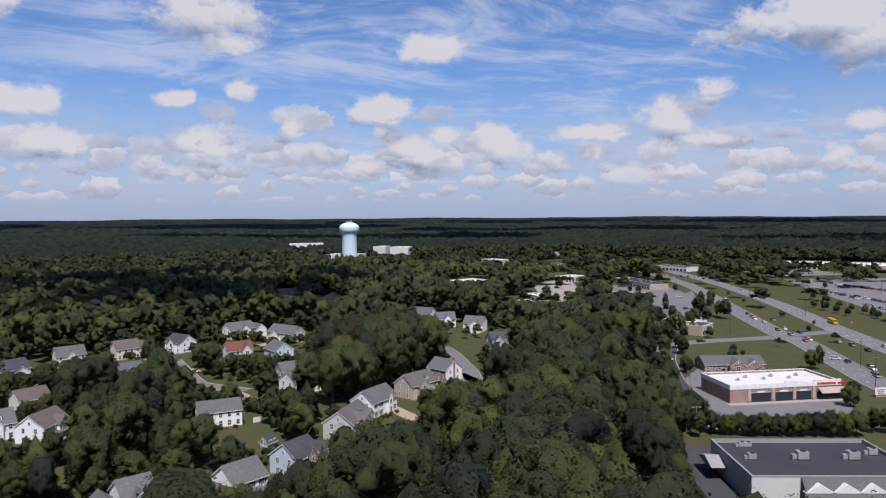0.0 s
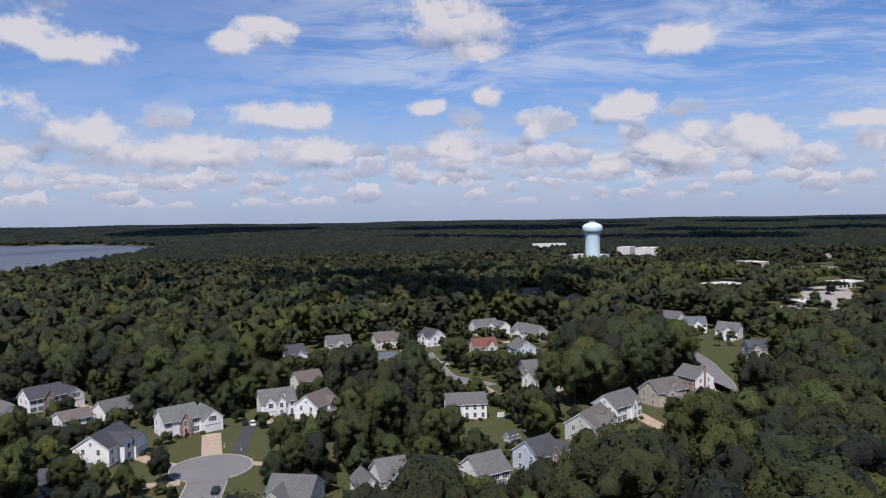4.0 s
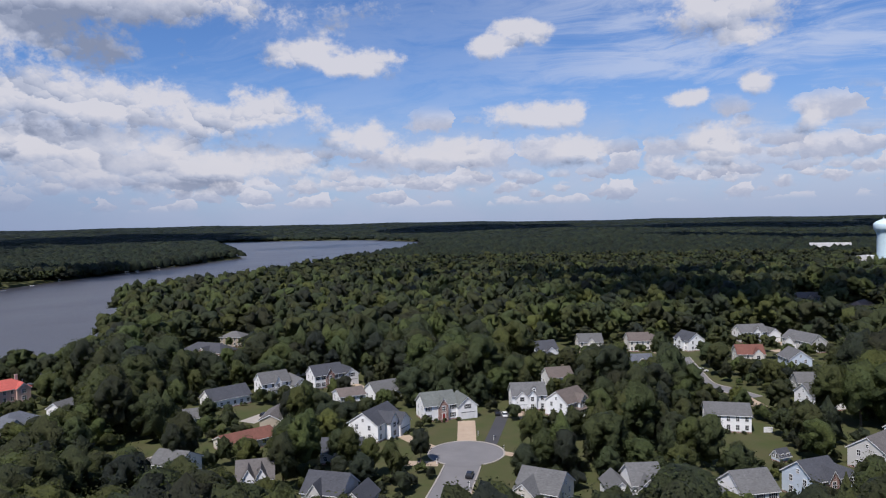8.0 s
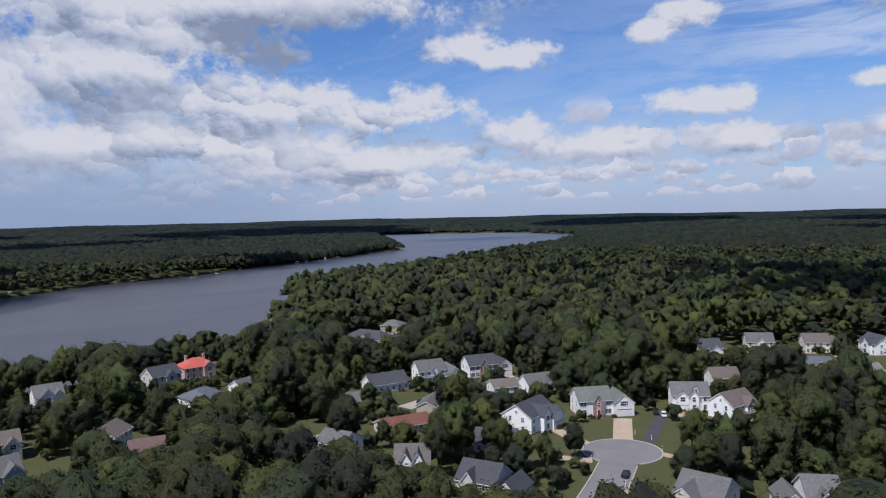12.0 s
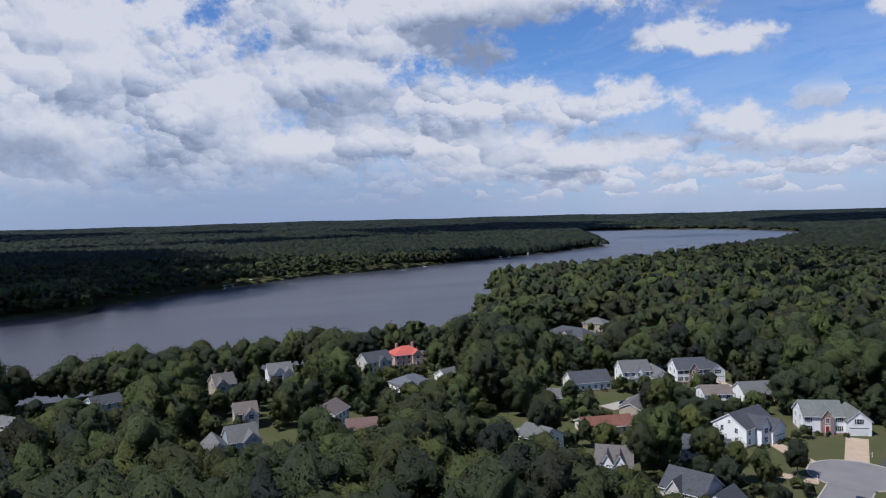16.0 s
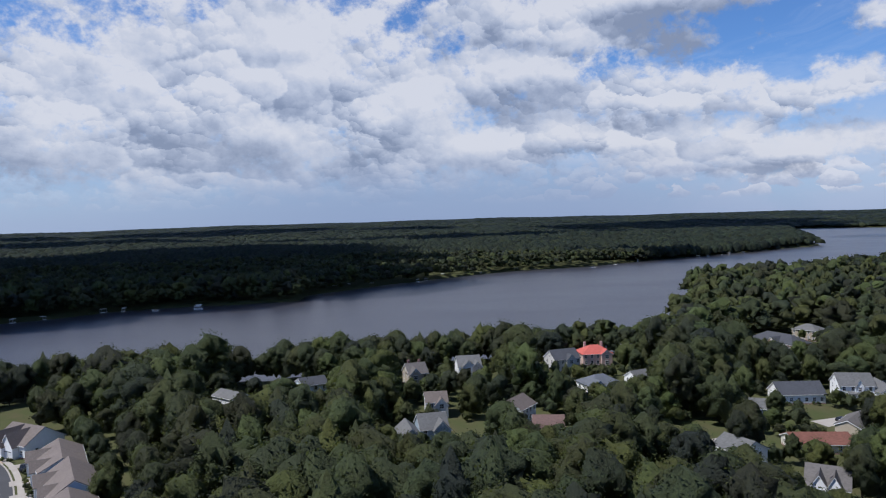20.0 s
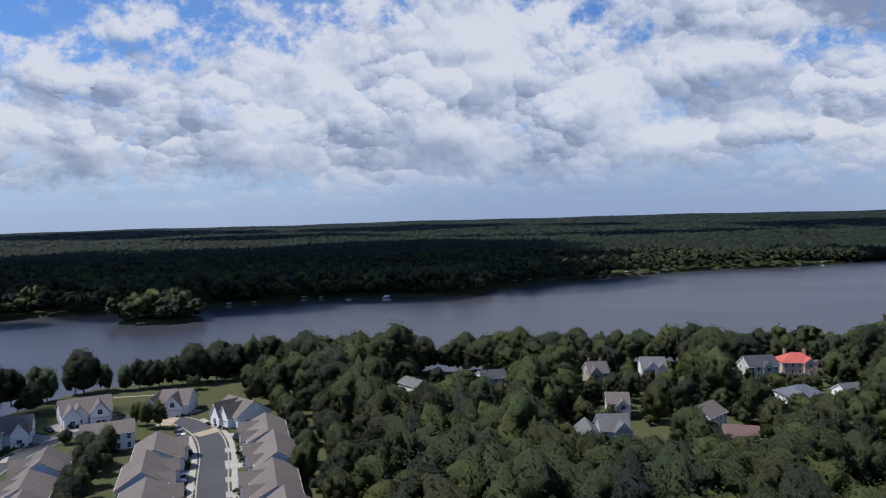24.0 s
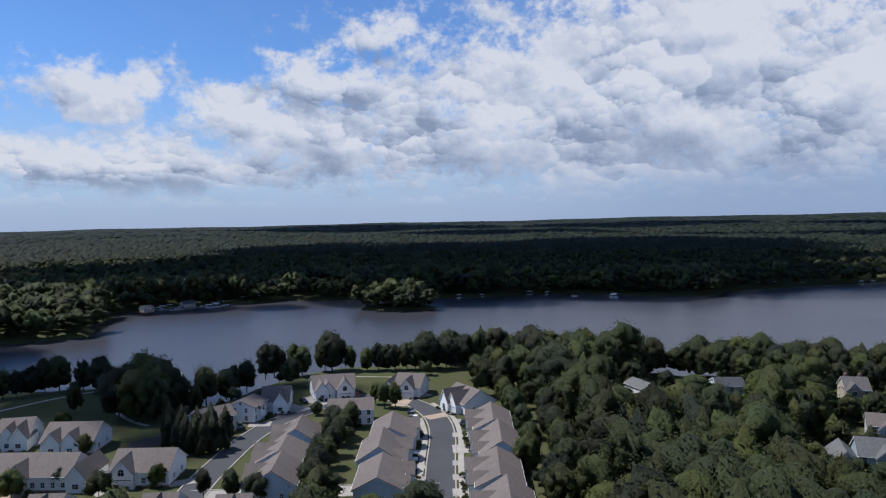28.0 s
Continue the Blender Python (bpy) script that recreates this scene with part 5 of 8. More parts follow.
ribbon('pavement', [(-146.7, -72.2), (-161.0, -78.9), (-175.4, -85.7), (-198.8, -96.4), (-216.4, -107.2), (-229.2, -120.9)], 1.6, CONCRETE, label='concrete footway beside the loop street', category='pavement', offset=-5.6, z=0.15)
ribbon('pavement', [(-146.7, -72.2), (-161.0, -78.9), (-175.4, -85.7), (-198.8, -96.4), (-216.4, -107.2)], 1.6, CONCRETE, label='concrete footway beside the loop street', category='pavement', offset=5.4, z=0.15)
ribbon('road', [(-129.3, -133.6), (-139.8, -115.7), (-149.0, -98.2), (-157.0, -82.4), (-158.8, -78.3)], 7.0, CONCRETE, kerb=True, label='pale cross street at the end of the rows', z=0.03)
ribbon('driveway', [(-215.4, -100.6), (-219.6, -92.2)], 3.5, CONCRETE, label='concrete driveway in front of a townhouse', smooth=False, category='driveway', z=0.06)
ribbon('driveway', [(-201.1, -94.0), (-205.0, -86.2)], 4.5, CONCRETE, label='concrete driveway in front of a townhouse', smooth=False, category='driveway', z=0.06)
ribbon('driveway', [(-188.6, -88.2), (-192.3, -80.9)], 7.5, CONCRETE, label='concrete driveway in front of a townhouse', smooth=False, category='driveway', z=0.06)
ribbon('driveway', [(-177.5, -83.1), (-181.0, -76.2)], 4.0, CONCRETE, label='concrete driveway in front of a townhouse', smooth=False, category='driveway', z=0.06)
ribbon('driveway', [(-167.7, -78.5), (-170.9, -72.0)], 4.0, CONCRETE, label='concrete driveway in front of a townhouse', smooth=False, category='driveway', z=0.06)
ribbon('driveway', [(-158.1, -74.1), (-161.2, -67.9)], 5.0, CONCRETE, label='concrete driveway in front of a townhouse', smooth=False, category='driveway', z=0.06)
ribbon('driveway', [(-207.7, -107.1), (-204.2, -113.7)], 3.5, CONCRETE, label='concrete driveway in front of a townhouse', smooth=False, category='driveway', z=0.06)
ribbon('driveway', [(-193.6, -99.9), (-190.4, -106.1)], 3.0, CONCRETE, label='concrete driveway in front of a townhouse', smooth=False, category='driveway', z=0.06)
ribbon('driveway', [(-183.1, -94.6), (-180.1, -100.5)], 3.5, CONCRETE, label='concrete driveway in front of a townhouse', smooth=False, category='driveway', z=0.06)
ribbon('driveway', [(-172.1, -88.9), (-169.2, -94.5)], 3.5, CONCRETE, label='concrete driveway in front of a townhouse', smooth=False, category='driveway', z=0.06)
ribbon('driveway', [(-163.7, -84.7), (-161.0, -89.9)], 3.0, CONCRETE, label='concrete driveway in front of a townhouse', smooth=False, category='driveway', z=0.06)
ribbon('driveway', [(-241.5, -123.6), (-248.3, -135.9)], 6.0, CONCRETE, label='concrete driveway in front of a townhouse', smooth=False, category='driveway', z=0.06)
ribbon('driveway', [(-217.9, -152.8), (-221.3, -164.3), (-230.9, -159.2)], 6.0, CONCRETE, label='pale concrete forecourt by the lake', category='driveway', z=0.06)
ribbon('driveway', [(-206.8, -155.0), (-209.8, -166.1)], 7.0, CONCRETE, label='pale concrete forecourt by the lake', category='driveway', z=0.06, smooth=False)
ribbon('driveway', [(-188.9, -155.7), (-184.9, -161.9)], 6.0, CONCRETE, label='concrete driveway by the cedars', category='driveway', z=0.06, smooth=False)
ribbon('driveway', [(-112.7, -173.9), (-120.1, -178.1)], 7.0, CONCRETE, label='pale concrete driveway', category='driveway', z=0.06, smooth=False)
ribbon('driveway', [(-122.0, -157.9), (-130.0, -153.0)], 8.0, CONCRETE, label='pale concrete driveway with parked cars', category='driveway', z=0.06, smooth=False)
ribbon('driveway', [(-133.8, -144.1), (-139.2, -139.6)], 4.0, CONCRETE, label='pale concrete driveway', category='driveway', z=0.06, smooth=False)
ribbon('driveway', [(-138.5, -221.0), (-139.8, -212.1), (-144.2, -210.3)], 6.0, CONCRETE, label='pale concrete driveway', category='driveway', z=0.06)
ribbon('footpath', [(-195.9, -240.9), (-190.0, -236.6), (-184.2, -228.8), (-177.8, -215.8), (-172.1, -201.6), (-170.7, -192.7)], 1.6, CONCRETE, label='winding pale concrete footpath on the lawn', category='path', clear=4)
ribbon('footpath', [(-155.9, -261.0), (-163.1, -259.4), (-177.6, -258.1), (-192.2, -254.9), (-202.5, -249.6)], 1.6, CONCRETE, label='pale concrete footpath along the shore', category='path', clear=4)
ribbon('footpath', [(-260.9, -167.9), (-266.3, -151.2), (-266.1, -140.1)], 1.2, CONCRETE, label='pale footpath behind the lakeside homes', category='path', clear=3)
ribbon('highway', [(206.5, 1016.7), (228.2, 955.3), (234.6, 847.1), (234.4, 734.3), (228.9, 653.5), (215.2, 565.2), (197.8, 464.7), (187.4, 396.2), (187.2, 369.6), (181.4, 336.7), (175.8, 305.7), (171.8, 281.7), (168.7, 255.5), (164.9, 202.5)], 13.0, ASPHALT, kerb=True, label='three-lane grey asphalt carriageway busy with cars', category='road', clear=5.0)
ribbon('highway', [(224.8, 1026.7), (252.2, 974.7), (264.0, 908.8), (265.0, 802.5), (263.1, 682.9), (254.4, 586.3), (243.2, 501.3), (228.2, 416.0), (219.2, 350.7), (213.7, 292.2)], 14.0, ASPHALT, kerb=True, label='grey asphalt carriageway beyond the grassy median', category='road', clear=5.0)
lane_marks([(206.5, 1016.7), (228.2, 955.3), (234.6, 847.1), (234.4, 734.3), (228.9, 653.5), (215.2, 565.2), (197.8, 464.7), (187.4, 396.2), (187.2, 369.6), (181.4, 336.7), (175.8, 305.7), (171.8, 281.7), (168.7, 255.5), (164.9, 202.5)], -3.3)
lane_marks([(224.8, 1026.7), (252.2, 974.7), (264.0, 908.8), (265.0, 802.5), (263.1, 682.9), (254.4, 586.3), (243.2, 501.3), (228.2, 416.0), (219.2, 350.7), (213.7, 292.2)], -3.3)
lane_marks([(206.5, 1016.7), (228.2, 955.3), (234.6, 847.1), (234.4, 734.3), (228.9, 653.5), (215.2, 565.2), (197.8, 464.7), (187.4, 396.2), (187.2, 369.6), (181.4, 336.7), (175.8, 305.7), (171.8, 281.7), (168.7, 255.5), (164.9, 202.5)], 0.0)
lane_marks([(224.8, 1026.7), (252.2, 974.7), (264.0, 908.8), (265.0, 802.5), (263.1, 682.9), (254.4, 586.3), (243.2, 501.3), (228.2, 416.0), (219.2, 350.7), (213.7, 292.2)], 0.0)
lane_marks([(206.5, 1016.7), (228.2, 955.3), (234.6, 847.1), (234.4, 734.3), (228.9, 653.5), (215.2, 565.2), (197.8, 464.7), (187.4, 396.2), (187.2, 369.6), (181.4, 336.7), (175.8, 305.7), (171.8, 281.7), (168.7, 255.5), (164.9, 202.5)], 3.3)
lane_marks([(224.8, 1026.7), (252.2, 974.7), (264.0, 908.8), (265.0, 802.5), (263.1, 682.9), (254.4, 586.3), (243.2, 501.3), (228.2, 416.0), (219.2, 350.7), (213.7, 292.2)], 3.3)
ribbon('road', [(101.5, 348.8), (116.7, 364.9), (140.7, 375.3), (171.1, 382.4), (199.4, 393.7), (218.7, 400.3), (231.3, 405.6)], 9.5, ASPHALT, label='side road joining the highway at the lights', z=0.035, clear=3, kerb=False)
ribbon('road', [(115.2, 360.3), (105.4, 334.6), (99.4, 312.3), (93.4, 284.7), (91.1, 259.0)], 7.5, DARKASPHALT, kerb=True, label='entrance lane to the shops', clear=2)
area('parking_lot', [(87.9, 271.9), (114.0, 314.0), (144.0, 251.7), (132.9, 219.7), (80.5, 221.3)], ASPHALT, 0.030, 'grey asphalt forecourt round the tyre shop', 'pavement')
area('parking_lot', [(345.3, 723.3), (490.9, 721.7), (288.6, 423.3), (297.2, 500.7), (316.7, 607.3)], ASPHALT, 0.030, 'wide grey shopping-centre parking lot full of cars', 'pavement')
area('parking_lot', [(166.5, 542.9), (217.3, 620.2), (172.8, 466.3), (152.4, 420.3), (131.0, 432.4)], ASPHALT, 0.030, 'asphalt parking lot beside small shops', 'pavement')
area('parking_lot', [(87.9, 710.9), (130.0, 725.3), (112.5, 513.3), (84.6, 471.8), (79.2, 567.8)], CONCRETE, 0.030, 'pale parking lot among trees', 'pavement')
area('service_yard', [(66.5, 205.2), (77.9, 204.9), (73.6, 166.8), (63.1, 144.1), (48.1, 144.4)], DARKASPHALT, 0.030, 'dark asphalt service yard beside the grey store', 'pavement')
area('parking_lot', [(161.4, 675.5), (208.8, 699.5), (205.0, 598.7), (154.5, 510.5), (132.5, 563.8)], ASPHALT, 0.028, 'asphalt lot beside roadside shops', 'pavement')
area('parking_lot', [(326.2, 921.5), (404.3, 932.7), (429.8, 850.9), (437.3, 768.8), (354.6, 749.0)], ASPHALT, 0.028, 'asphalt forecourt beyond the highway', 'pavement')
CLEAR.append((-145, 161, -145, 161, 9))
CLEAR.append((-140, 155, -140, 155, 8))
CLEAR.append((-109, 151, -109, 151, 12))
CLEAR.append((-125, 182, -125, 182, 10))
CLEAR.append((-135, 186, -135, 186, 6))
CLEAR.append((-141, 175, -141, 175, 8))
CLEAR.append((-247, -151, -247, -151, 14))
CLEAR.append((-186, -199, -186, -199, 10))
CLEAR.append((-172, -234, -172, -234, 18))
CLEAR.append((-171, -252, -171, -252, 14))
CLEAR.append((-169, -258, -169, -258, 10))
CLEAR.append((-183, -218, -183, -218, 14))
CLEAR.append((-181, -233, -181, -233, 12))
CLEAR.append((-193, -174, -193, -174, 6))
CLEAR.append((-288, -121, -288, -121, 14))
CLEAR.append((-289, -135, -289, -135, 10))
CLEAR.append((-200, -68, -200, -68, 7))
CLEAR.append((-217, -72, -217, -72, 7))
CLEAR.append((-181, -64, -181, -64, 8))
CLEAR.append((-262, -149, -262, -149, 10))
CLEAR.append((-237, -164, -237, -164, 10))
CLEAR.append((-61, 214, -61, 214, 10))
CLEAR.append((-44, 245, -44, 245, 8))
CLEAR.append((-16, 230, -16, 230, 7))
CLEAR.append((13, 372, 13, 372, 12))
CLEAR.append((18, 356, 18, 356, 10))
CLEAR.append((15, 316, 15, 316, 8))
CLEAR.append((-61, 211, -61, 211, 8))
CLEAR.append((-65, 209, -65, 209, 6))
CLEAR.append((-213, 153, -213, 153, 10))
CLEAR.append((-233, 186, -233, 186, 8))
CLEAR.append((-200, 103, -200, 103, 10))
CLEAR.append((-223, 34, -223, 34, 9))
CLEAR.append((-212, 31, -212, 31, 9))
CLEAR.append((-291, -30, -291, -30, 12))
CLEAR.append((-304, -38, -304, -38, 8))
CLEAR.append((173, 430, 173, 430, 16))
CLEAR.append((174, 409, 174, 409, 16))
CLEAR.append((209, 464, 209, 464, 20))
CLEAR.append((188, 508, 188, 508, 20))
CLEAR.append((290, 592, 290, 592, 20))
CLEAR.append((274, 518, 274, 518, 20))
CLEAR.append((263, 461, 263, 461, 25))
CLEAR.append((256, 414, 256, 414, 25))
CLEAR.append((288, 664, 288, 664, 20))
CLEAR.append((347, 687, 347, 687, 20))
CLEAR.append((150, 365, 150, 365, 16))
CLEAR.append((162, 342, 162, 342, 12))
CLEAR.append((149, 342, 149, 342, 14))
CLEAR.append((125, 336, 125, 336, 14))
CLEAR.append((154, 269, 154, 269, 10))
CLEAR.append((159, 299, 159, 299, 14))
CLEAR.append((152, 310, 152, 310, 14))
CLEAR.append((128, 311, 128, 311, 12))
CLEAR.append((133, 270, 133, 270, 16))
CLEAR.append((122, 271, 122, 271, 16))
pond(-156.8, -177.4)
LANES = [catmull([(206.5, 1016.7), (228.2, 955.3), (234.6, 847.1), (234.4, 734.3), (228.9, 653.5), (215.2, 565.2), (197.8, 464.7), (187.4, 396.2), (187.2, 369.6), (181.4, 336.7), (175.8, 305.7), (171.8, 281.7), (168.7, 255.5), (164.9, 202.5)], 8.0), catmull([(224.8, 1026.7), (252.2, 974.7), (264.0, 908.8), (265.0, 802.5), (263.1, 682.9), (254.4, 586.3), (243.2, 501.3), (228.2, 416.0), (219.2, 350.7), (213.7, 292.2)], 8.0)]


# ---- water tower ----


def water_tower(x, y, top, width):
    """A fluted-column tank: domed bowl on a tapered shaft, with a rail and aerials on top."""
    t = thing("water_tower", x, y, label="pale blue water tower with domed tank on thick column", category="water tower")
    steel = material("tower_paint", (0.62, 0.76, 0.8), (0.55, 0.69, 0.74), 0.08, 0.5, vary=0.0)
    r = width / 2

    def lathe(prof):
        bm = bmesh.new()
        k = 48
        rings = [[bm.verts.new((q * math.cos(2 * math.pi * i / k), q * math.sin(2 * math.pi * i / k), z)) for i in range(k)] for q, z in prof]
        for a, b in zip(rings, rings[1:]):
            for i in range(k):
                f = bm.faces.new((a[i], a[(i + 1) % k], b[(i + 1) % k], b[i]))
                f.smooth = True
        return bm
    h = r * 1.05
    part("column", lathe([(r * 0.84, -1), (r * 0.76, 3), (r * 0.74, top - h * 1.35), (r * 0.8, top - h * 1.15), (r * 0.95, top - h * 0.93)]), steel, t)
    part("tank", lathe([(r * 0.95, top - h * 0.93), (r, top - h * 0.88), (r, top - h * 0.44), (r * 0.985, top - h * 0.41), (r * 0.75, top - h * 0.22), (r * 0.4, top - h * 0.09), (0.05, top - h * 0.05)]), steel, t, "domed white tank")
    bm = bmesh.new()
    for i in range(16):
        a = 2 * math.pi * i / 16
        x0, y0 = r * 0.3 * math.cos(a), r * 0.3 * math.sin(a)
        box(bm, x0 - 0.06, x0 + 0.06, y0 - 0.06, y0 + 0.06, top - h * 0.1, top + 0.4)
    part("railing", bm, steel, t)
    for i in range(5):
        bm = bmesh.new()
        a = 2 * math.pi * i / 5
        x0, y0 = r * 0.26 * math.cos(a), r * 0.26 * math.sin(a)
        box(bm, x0 - 0.15, x0 + 0.15, y0 - 0.15, y0 + 0.15, top - h * 0.1, top + 1.6)
        part("aerial", bm, TRIM, t)
    CLEAR.append((x, y, x, y, 20))


water_tower(-111.3, 848.2, 60.9, 23.4)


# ---- shops, vehicles, shore ----
WHITE_ROOF = material("white_membrane", (0.72, 0.71, 0.69), (0.6, 0.58, 0.55), 0.12, 0.7)
BLACK_ROOF = material("black_membrane", (0.035, 0.035, 0.04), (0.055, 0.055, 0.06), 0.1, 0.6)
STUCCO = material("tan_stucco", (0.45, 0.37, 0.3), scale=0.4, rough=0.9)
GREYWALL = material("grey_block", (0.32, 0.32, 0.33), (0.25, 0.25, 0.26), 0.3, 0.9, bump=0.1)
PALEBLOCK = material("pale_block", (0.6, 0.59, 0.58), (0.5, 0.49, 0.47), 0.5, 0.9, bump=0.2)
METAL = material("galvanised_metal", (0.5, 0.5, 0.5), scale=0.8, rough=0.45, metal=0.5)
RUBBER = material("tyre_rubber", (0.02, 0.02, 0.02), rough=0.9)
RED = material("red_sign_paint", (0.55, 0.02, 0.02), scale=1, rough=0.4)
ORANGE = material("orange_sign_paint", (0.8, 0.13, 0.02), rough=0.4)
YELLOW = material("bus_yellow", (0.75, 0.4, 0.02), rough=0.35)
WOODGREY = material("weathered_wood", (0.3, 0.27, 0.23), (0.2, 0.18, 0.15), 1.2, 0.9)
FLATWALL = {"white": PALEBLOCK, "tan": STUCCO}


def roof_unit(host, x, y, z, s=1.0):
    """A rooftop cooler: cabinet, fan ring, duct."""
    u = part("roof_unit", shared("roof_unit", lambda bm: box(bm, -0.9, 0.9, -0.7, 0.7, 0.15, 1.35), METAL), None, host, "metal rooftop cooling unit")
    u.location, u.scale = (x, y, z), (s, s, s)
    part("fan", shared("roof_fan", lambda bm: bmesh.ops.create_cone(bm, cap_ends=True, segments=16, radius1=0.5, radius2=0.5, depth=0.2), DARK), None, u).location = (0.2, 0, 1.42)
    part("duct", shared("roof_duct", lambda bm: box(bm, -1.7, -0.9, -0.35, 0.35, 0.05, 0.8), METAL), None, u)
    part("curb", shared("roof_curb", lambda bm: box(bm, -1.0, 1.0, -0.8, 0.8, -0.05, 0.15), DARK), None, u)


def parapet_box(h, L, D, H, wall, roof, rim=0.5, cap=TRIM):
    """Walls with thickness, a sunk roof deck and a parapet cap, on a thing centred on its plan."""
    for n, (x0, x1, y0, y1) in (("wall", (-L, L, -D, -D + 0.35)), ("wall", (-L, L, D - 0.35, D)), ("wall", (-L, -L + 0.35, -D + 0.35, D - 0.35)), ("wall", (L - 0.35, L, -D + 0.35, D - 0.35))):
        bm = bmesh.new()
        box(bm, x0, x1, y0, y1, -0.4, H)
        part(n, bm, wall, h)
        bm = bmesh.new()
        box(bm, x0 - 0.08, x1 + 0.08, y0 - 0.08, y1 + 0.08, H, H + 0.18)
        part("coping", bm, cap, h)
    bm = bmesh.new()
    box(bm, -L + 0.35, L - 0.35, -D + 0.35, D - 0.35, H - rim - 0.4, H - rim)
    part("roof_deck", bm, roof, h)


def flat_building(x, y, turn, length, depth, height, wall, roof, label):
    h = thing("shop_building", x, y, turn, label=label, category="shop", group="shops and halls")
    L, D = length / 2, depth / 2
    parapet_box(h, L, D, height, FLATWALL[wall], WHITE_ROOF if roof == "white" else BLACK_ROOF)
    k = max(2, int(length / 5))
    for i in range(k):
        w = part("shop_window", shared("shop_window", lambda bm: box(bm, -1.7, 1.7, -0.06, 0, 0.5, 2.9), GLASS), None, h)
        w.location = ((i + 0.5) / k * length - L, -D, 0)
        part("frame", shared("shop_frame", lambda bm: [box(bm, a - 0.05, a + 0.05, -0.1, 0, 0.5, 2.9) for a in (-1.7, 0, 1.7)] + [box(bm, -1.75, 1.75, -0.1, 0, 2.9, 3.0)], TRIM), None, w)
    for i in range(max(1, int(length / 14))):
        roof_unit(h, -L + 5 + i * 12, D * 0.2 * (-1) ** i, height - 0.5)
    c, s = math.cos(radians(turn)), math.sin(radians(turn))
    CLEAR.append((x - c * L, y - s * L, x + c * L, y + s * L, D + 4))
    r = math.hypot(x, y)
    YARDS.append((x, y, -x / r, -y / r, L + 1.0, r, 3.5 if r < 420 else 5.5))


def tyre_shop(x, y, turn, length, depth):
    """Brick and stucco tyre shop: three open service bays, corner office under a sign band, white roof."""
    h = thing("tyre_shop", x, y, turn, label="brick and stucco tyre shop with white roof and three open bays", category="shop")
    L, D, H = length / 2, depth / 2, 6.5
    brick = WALLS["brick"]
    parapet_box(h, L, D, H, brick, WHITE_ROOF, 0.7)
    bm = bmesh.new()
    box(bm, -L - 0.12, L + 0.12, -D - 0.12, D + 0.12, H - 1.35, H - 0.02)
    for a, b, c, d in ((-L + 0.3, L - 0.3, -D + 0.3, D - 0.3),):
        pass
    bm.free()
    for x0, x1, y0, y1 in ((-L - 0.14, L + 0.14, -D - 0.14, -D - 0.004), (-L - 0.14, L + 0.14, D + 0.004, D + 0.14), (-L - 0.14, -L - 0.004, -D, D), (L + 0.004, L + 0.14, -D, D)):
        bm = bmesh.new()
        box(bm, x0, x1, y0, y1, H - 1.5, H + 0.1)
        part("cornice", bm, TRIM, h, "white stucco cornice band")
    # raised corner over the office and over the bays
    for a, b in ((-L * 0.02, L * 0.32), (L * 0.5, L)):
        bm = bmesh.new()
        box(bm, a, b, -D - 0.3, -D + 0.4, H - 1.4, H + 0.7)
        part("raised_parapet", bm, TRIM, h)
    bays = [(-L * 0.62, -L * 0.27), (-L * 0.19, L * 0.12), (L * 0.18, L * 0.46)]
    for a, b in bays:
        m, w = (a + b) / 2, (b - a) / 2
        bm = bmesh.new()
        box(bm, -w, w, -0.07, -0.003, 0.05, 3.4)
        q = part("service_bay", bm, DARK, h, "open dark service bay")
        q.location = (m, -D, 0)
        bm = bmesh.new()
        box(bm, -w, w, -0.12, -0.004, 3.42, 3.75)
        part("raised_door", bm, METAL, q)
        bm = bmesh.new()
        box(bm, -1.6, 1.6, -0.16, -0.125, 3.5, 4.1)
        part("bay_sign", bm, TRIM, q)
    for p in (-L * 0.66, -L * 0.23, L * 0.15, L * 0.5):
        bm = bmesh.new()
        box(bm, p - 0.55, p + 0.55, -D - 0.4, -D - 0.004, 0, H - 1.5)
        part("pillar", bm, STUCCO, h, "tan stucco pillar")
        bm = bmesh.new()
        box(bm, p - 0.65, p + 0.65, -D - 0.5, -D - 0.004, 0, 1.0)
        part("pillar_base", bm, brick, h)
    bm = bmesh.new()
    box(bm, L * 0.56, L - 0.1, -D - 0.08, -D - 0.003, 0.3, 3.0)
    part("office_window", bm, GLASS, h)
    bm = bmesh.new()
    prism(bm, [(-D - 2.6, 2.7), (-D - 0.15, 4.3), (-D - 0.15, 4.45), (-D - 2.7, 2.85)], "x", L * 0.58, L + 1.6)
    part("canopy", bm, STUCCO, h, "sloping tan canopy over the office")
    # sign band: plain red blocks for the lettering
    for i in range(8):
        bm = bmesh.new()
        box(bm, 0, 0.75, -0.12, 0, 0, 0.75)
        o = part("sign_block", bm, RED, h)
        o.location = (L * 0.56 + i * 0.92, -D - 0.32, H - 1.0)
    for i in range(4):
        bm = bmesh.new()
        box(bm, 0, 0.75, -0.12, 0, 0, 0.75)
        o = part("sign_block", bm, RED, h)
        o.location = (L * 0.56 + (8.8 + i) * 0.92, -D - 0.32, H - 1.0)
    for i in range(6):
        roof_unit(h, -L * 0.6 + i * L * 0.24, D * (0.3 if i % 2 else -0.05), H - 0.7, 0.6)
    slab("pavement", *(Vector((x, y)) + Vector((math.sin(radians(turn)), -math.cos(radians(turn)))) * (D + 1.5)), turn, length + 3, 3.0, CONCRETE, 0.14, "pale concrete apron before the service bays")
    c, s = math.cos(radians(turn)), math.sin(radians(turn))
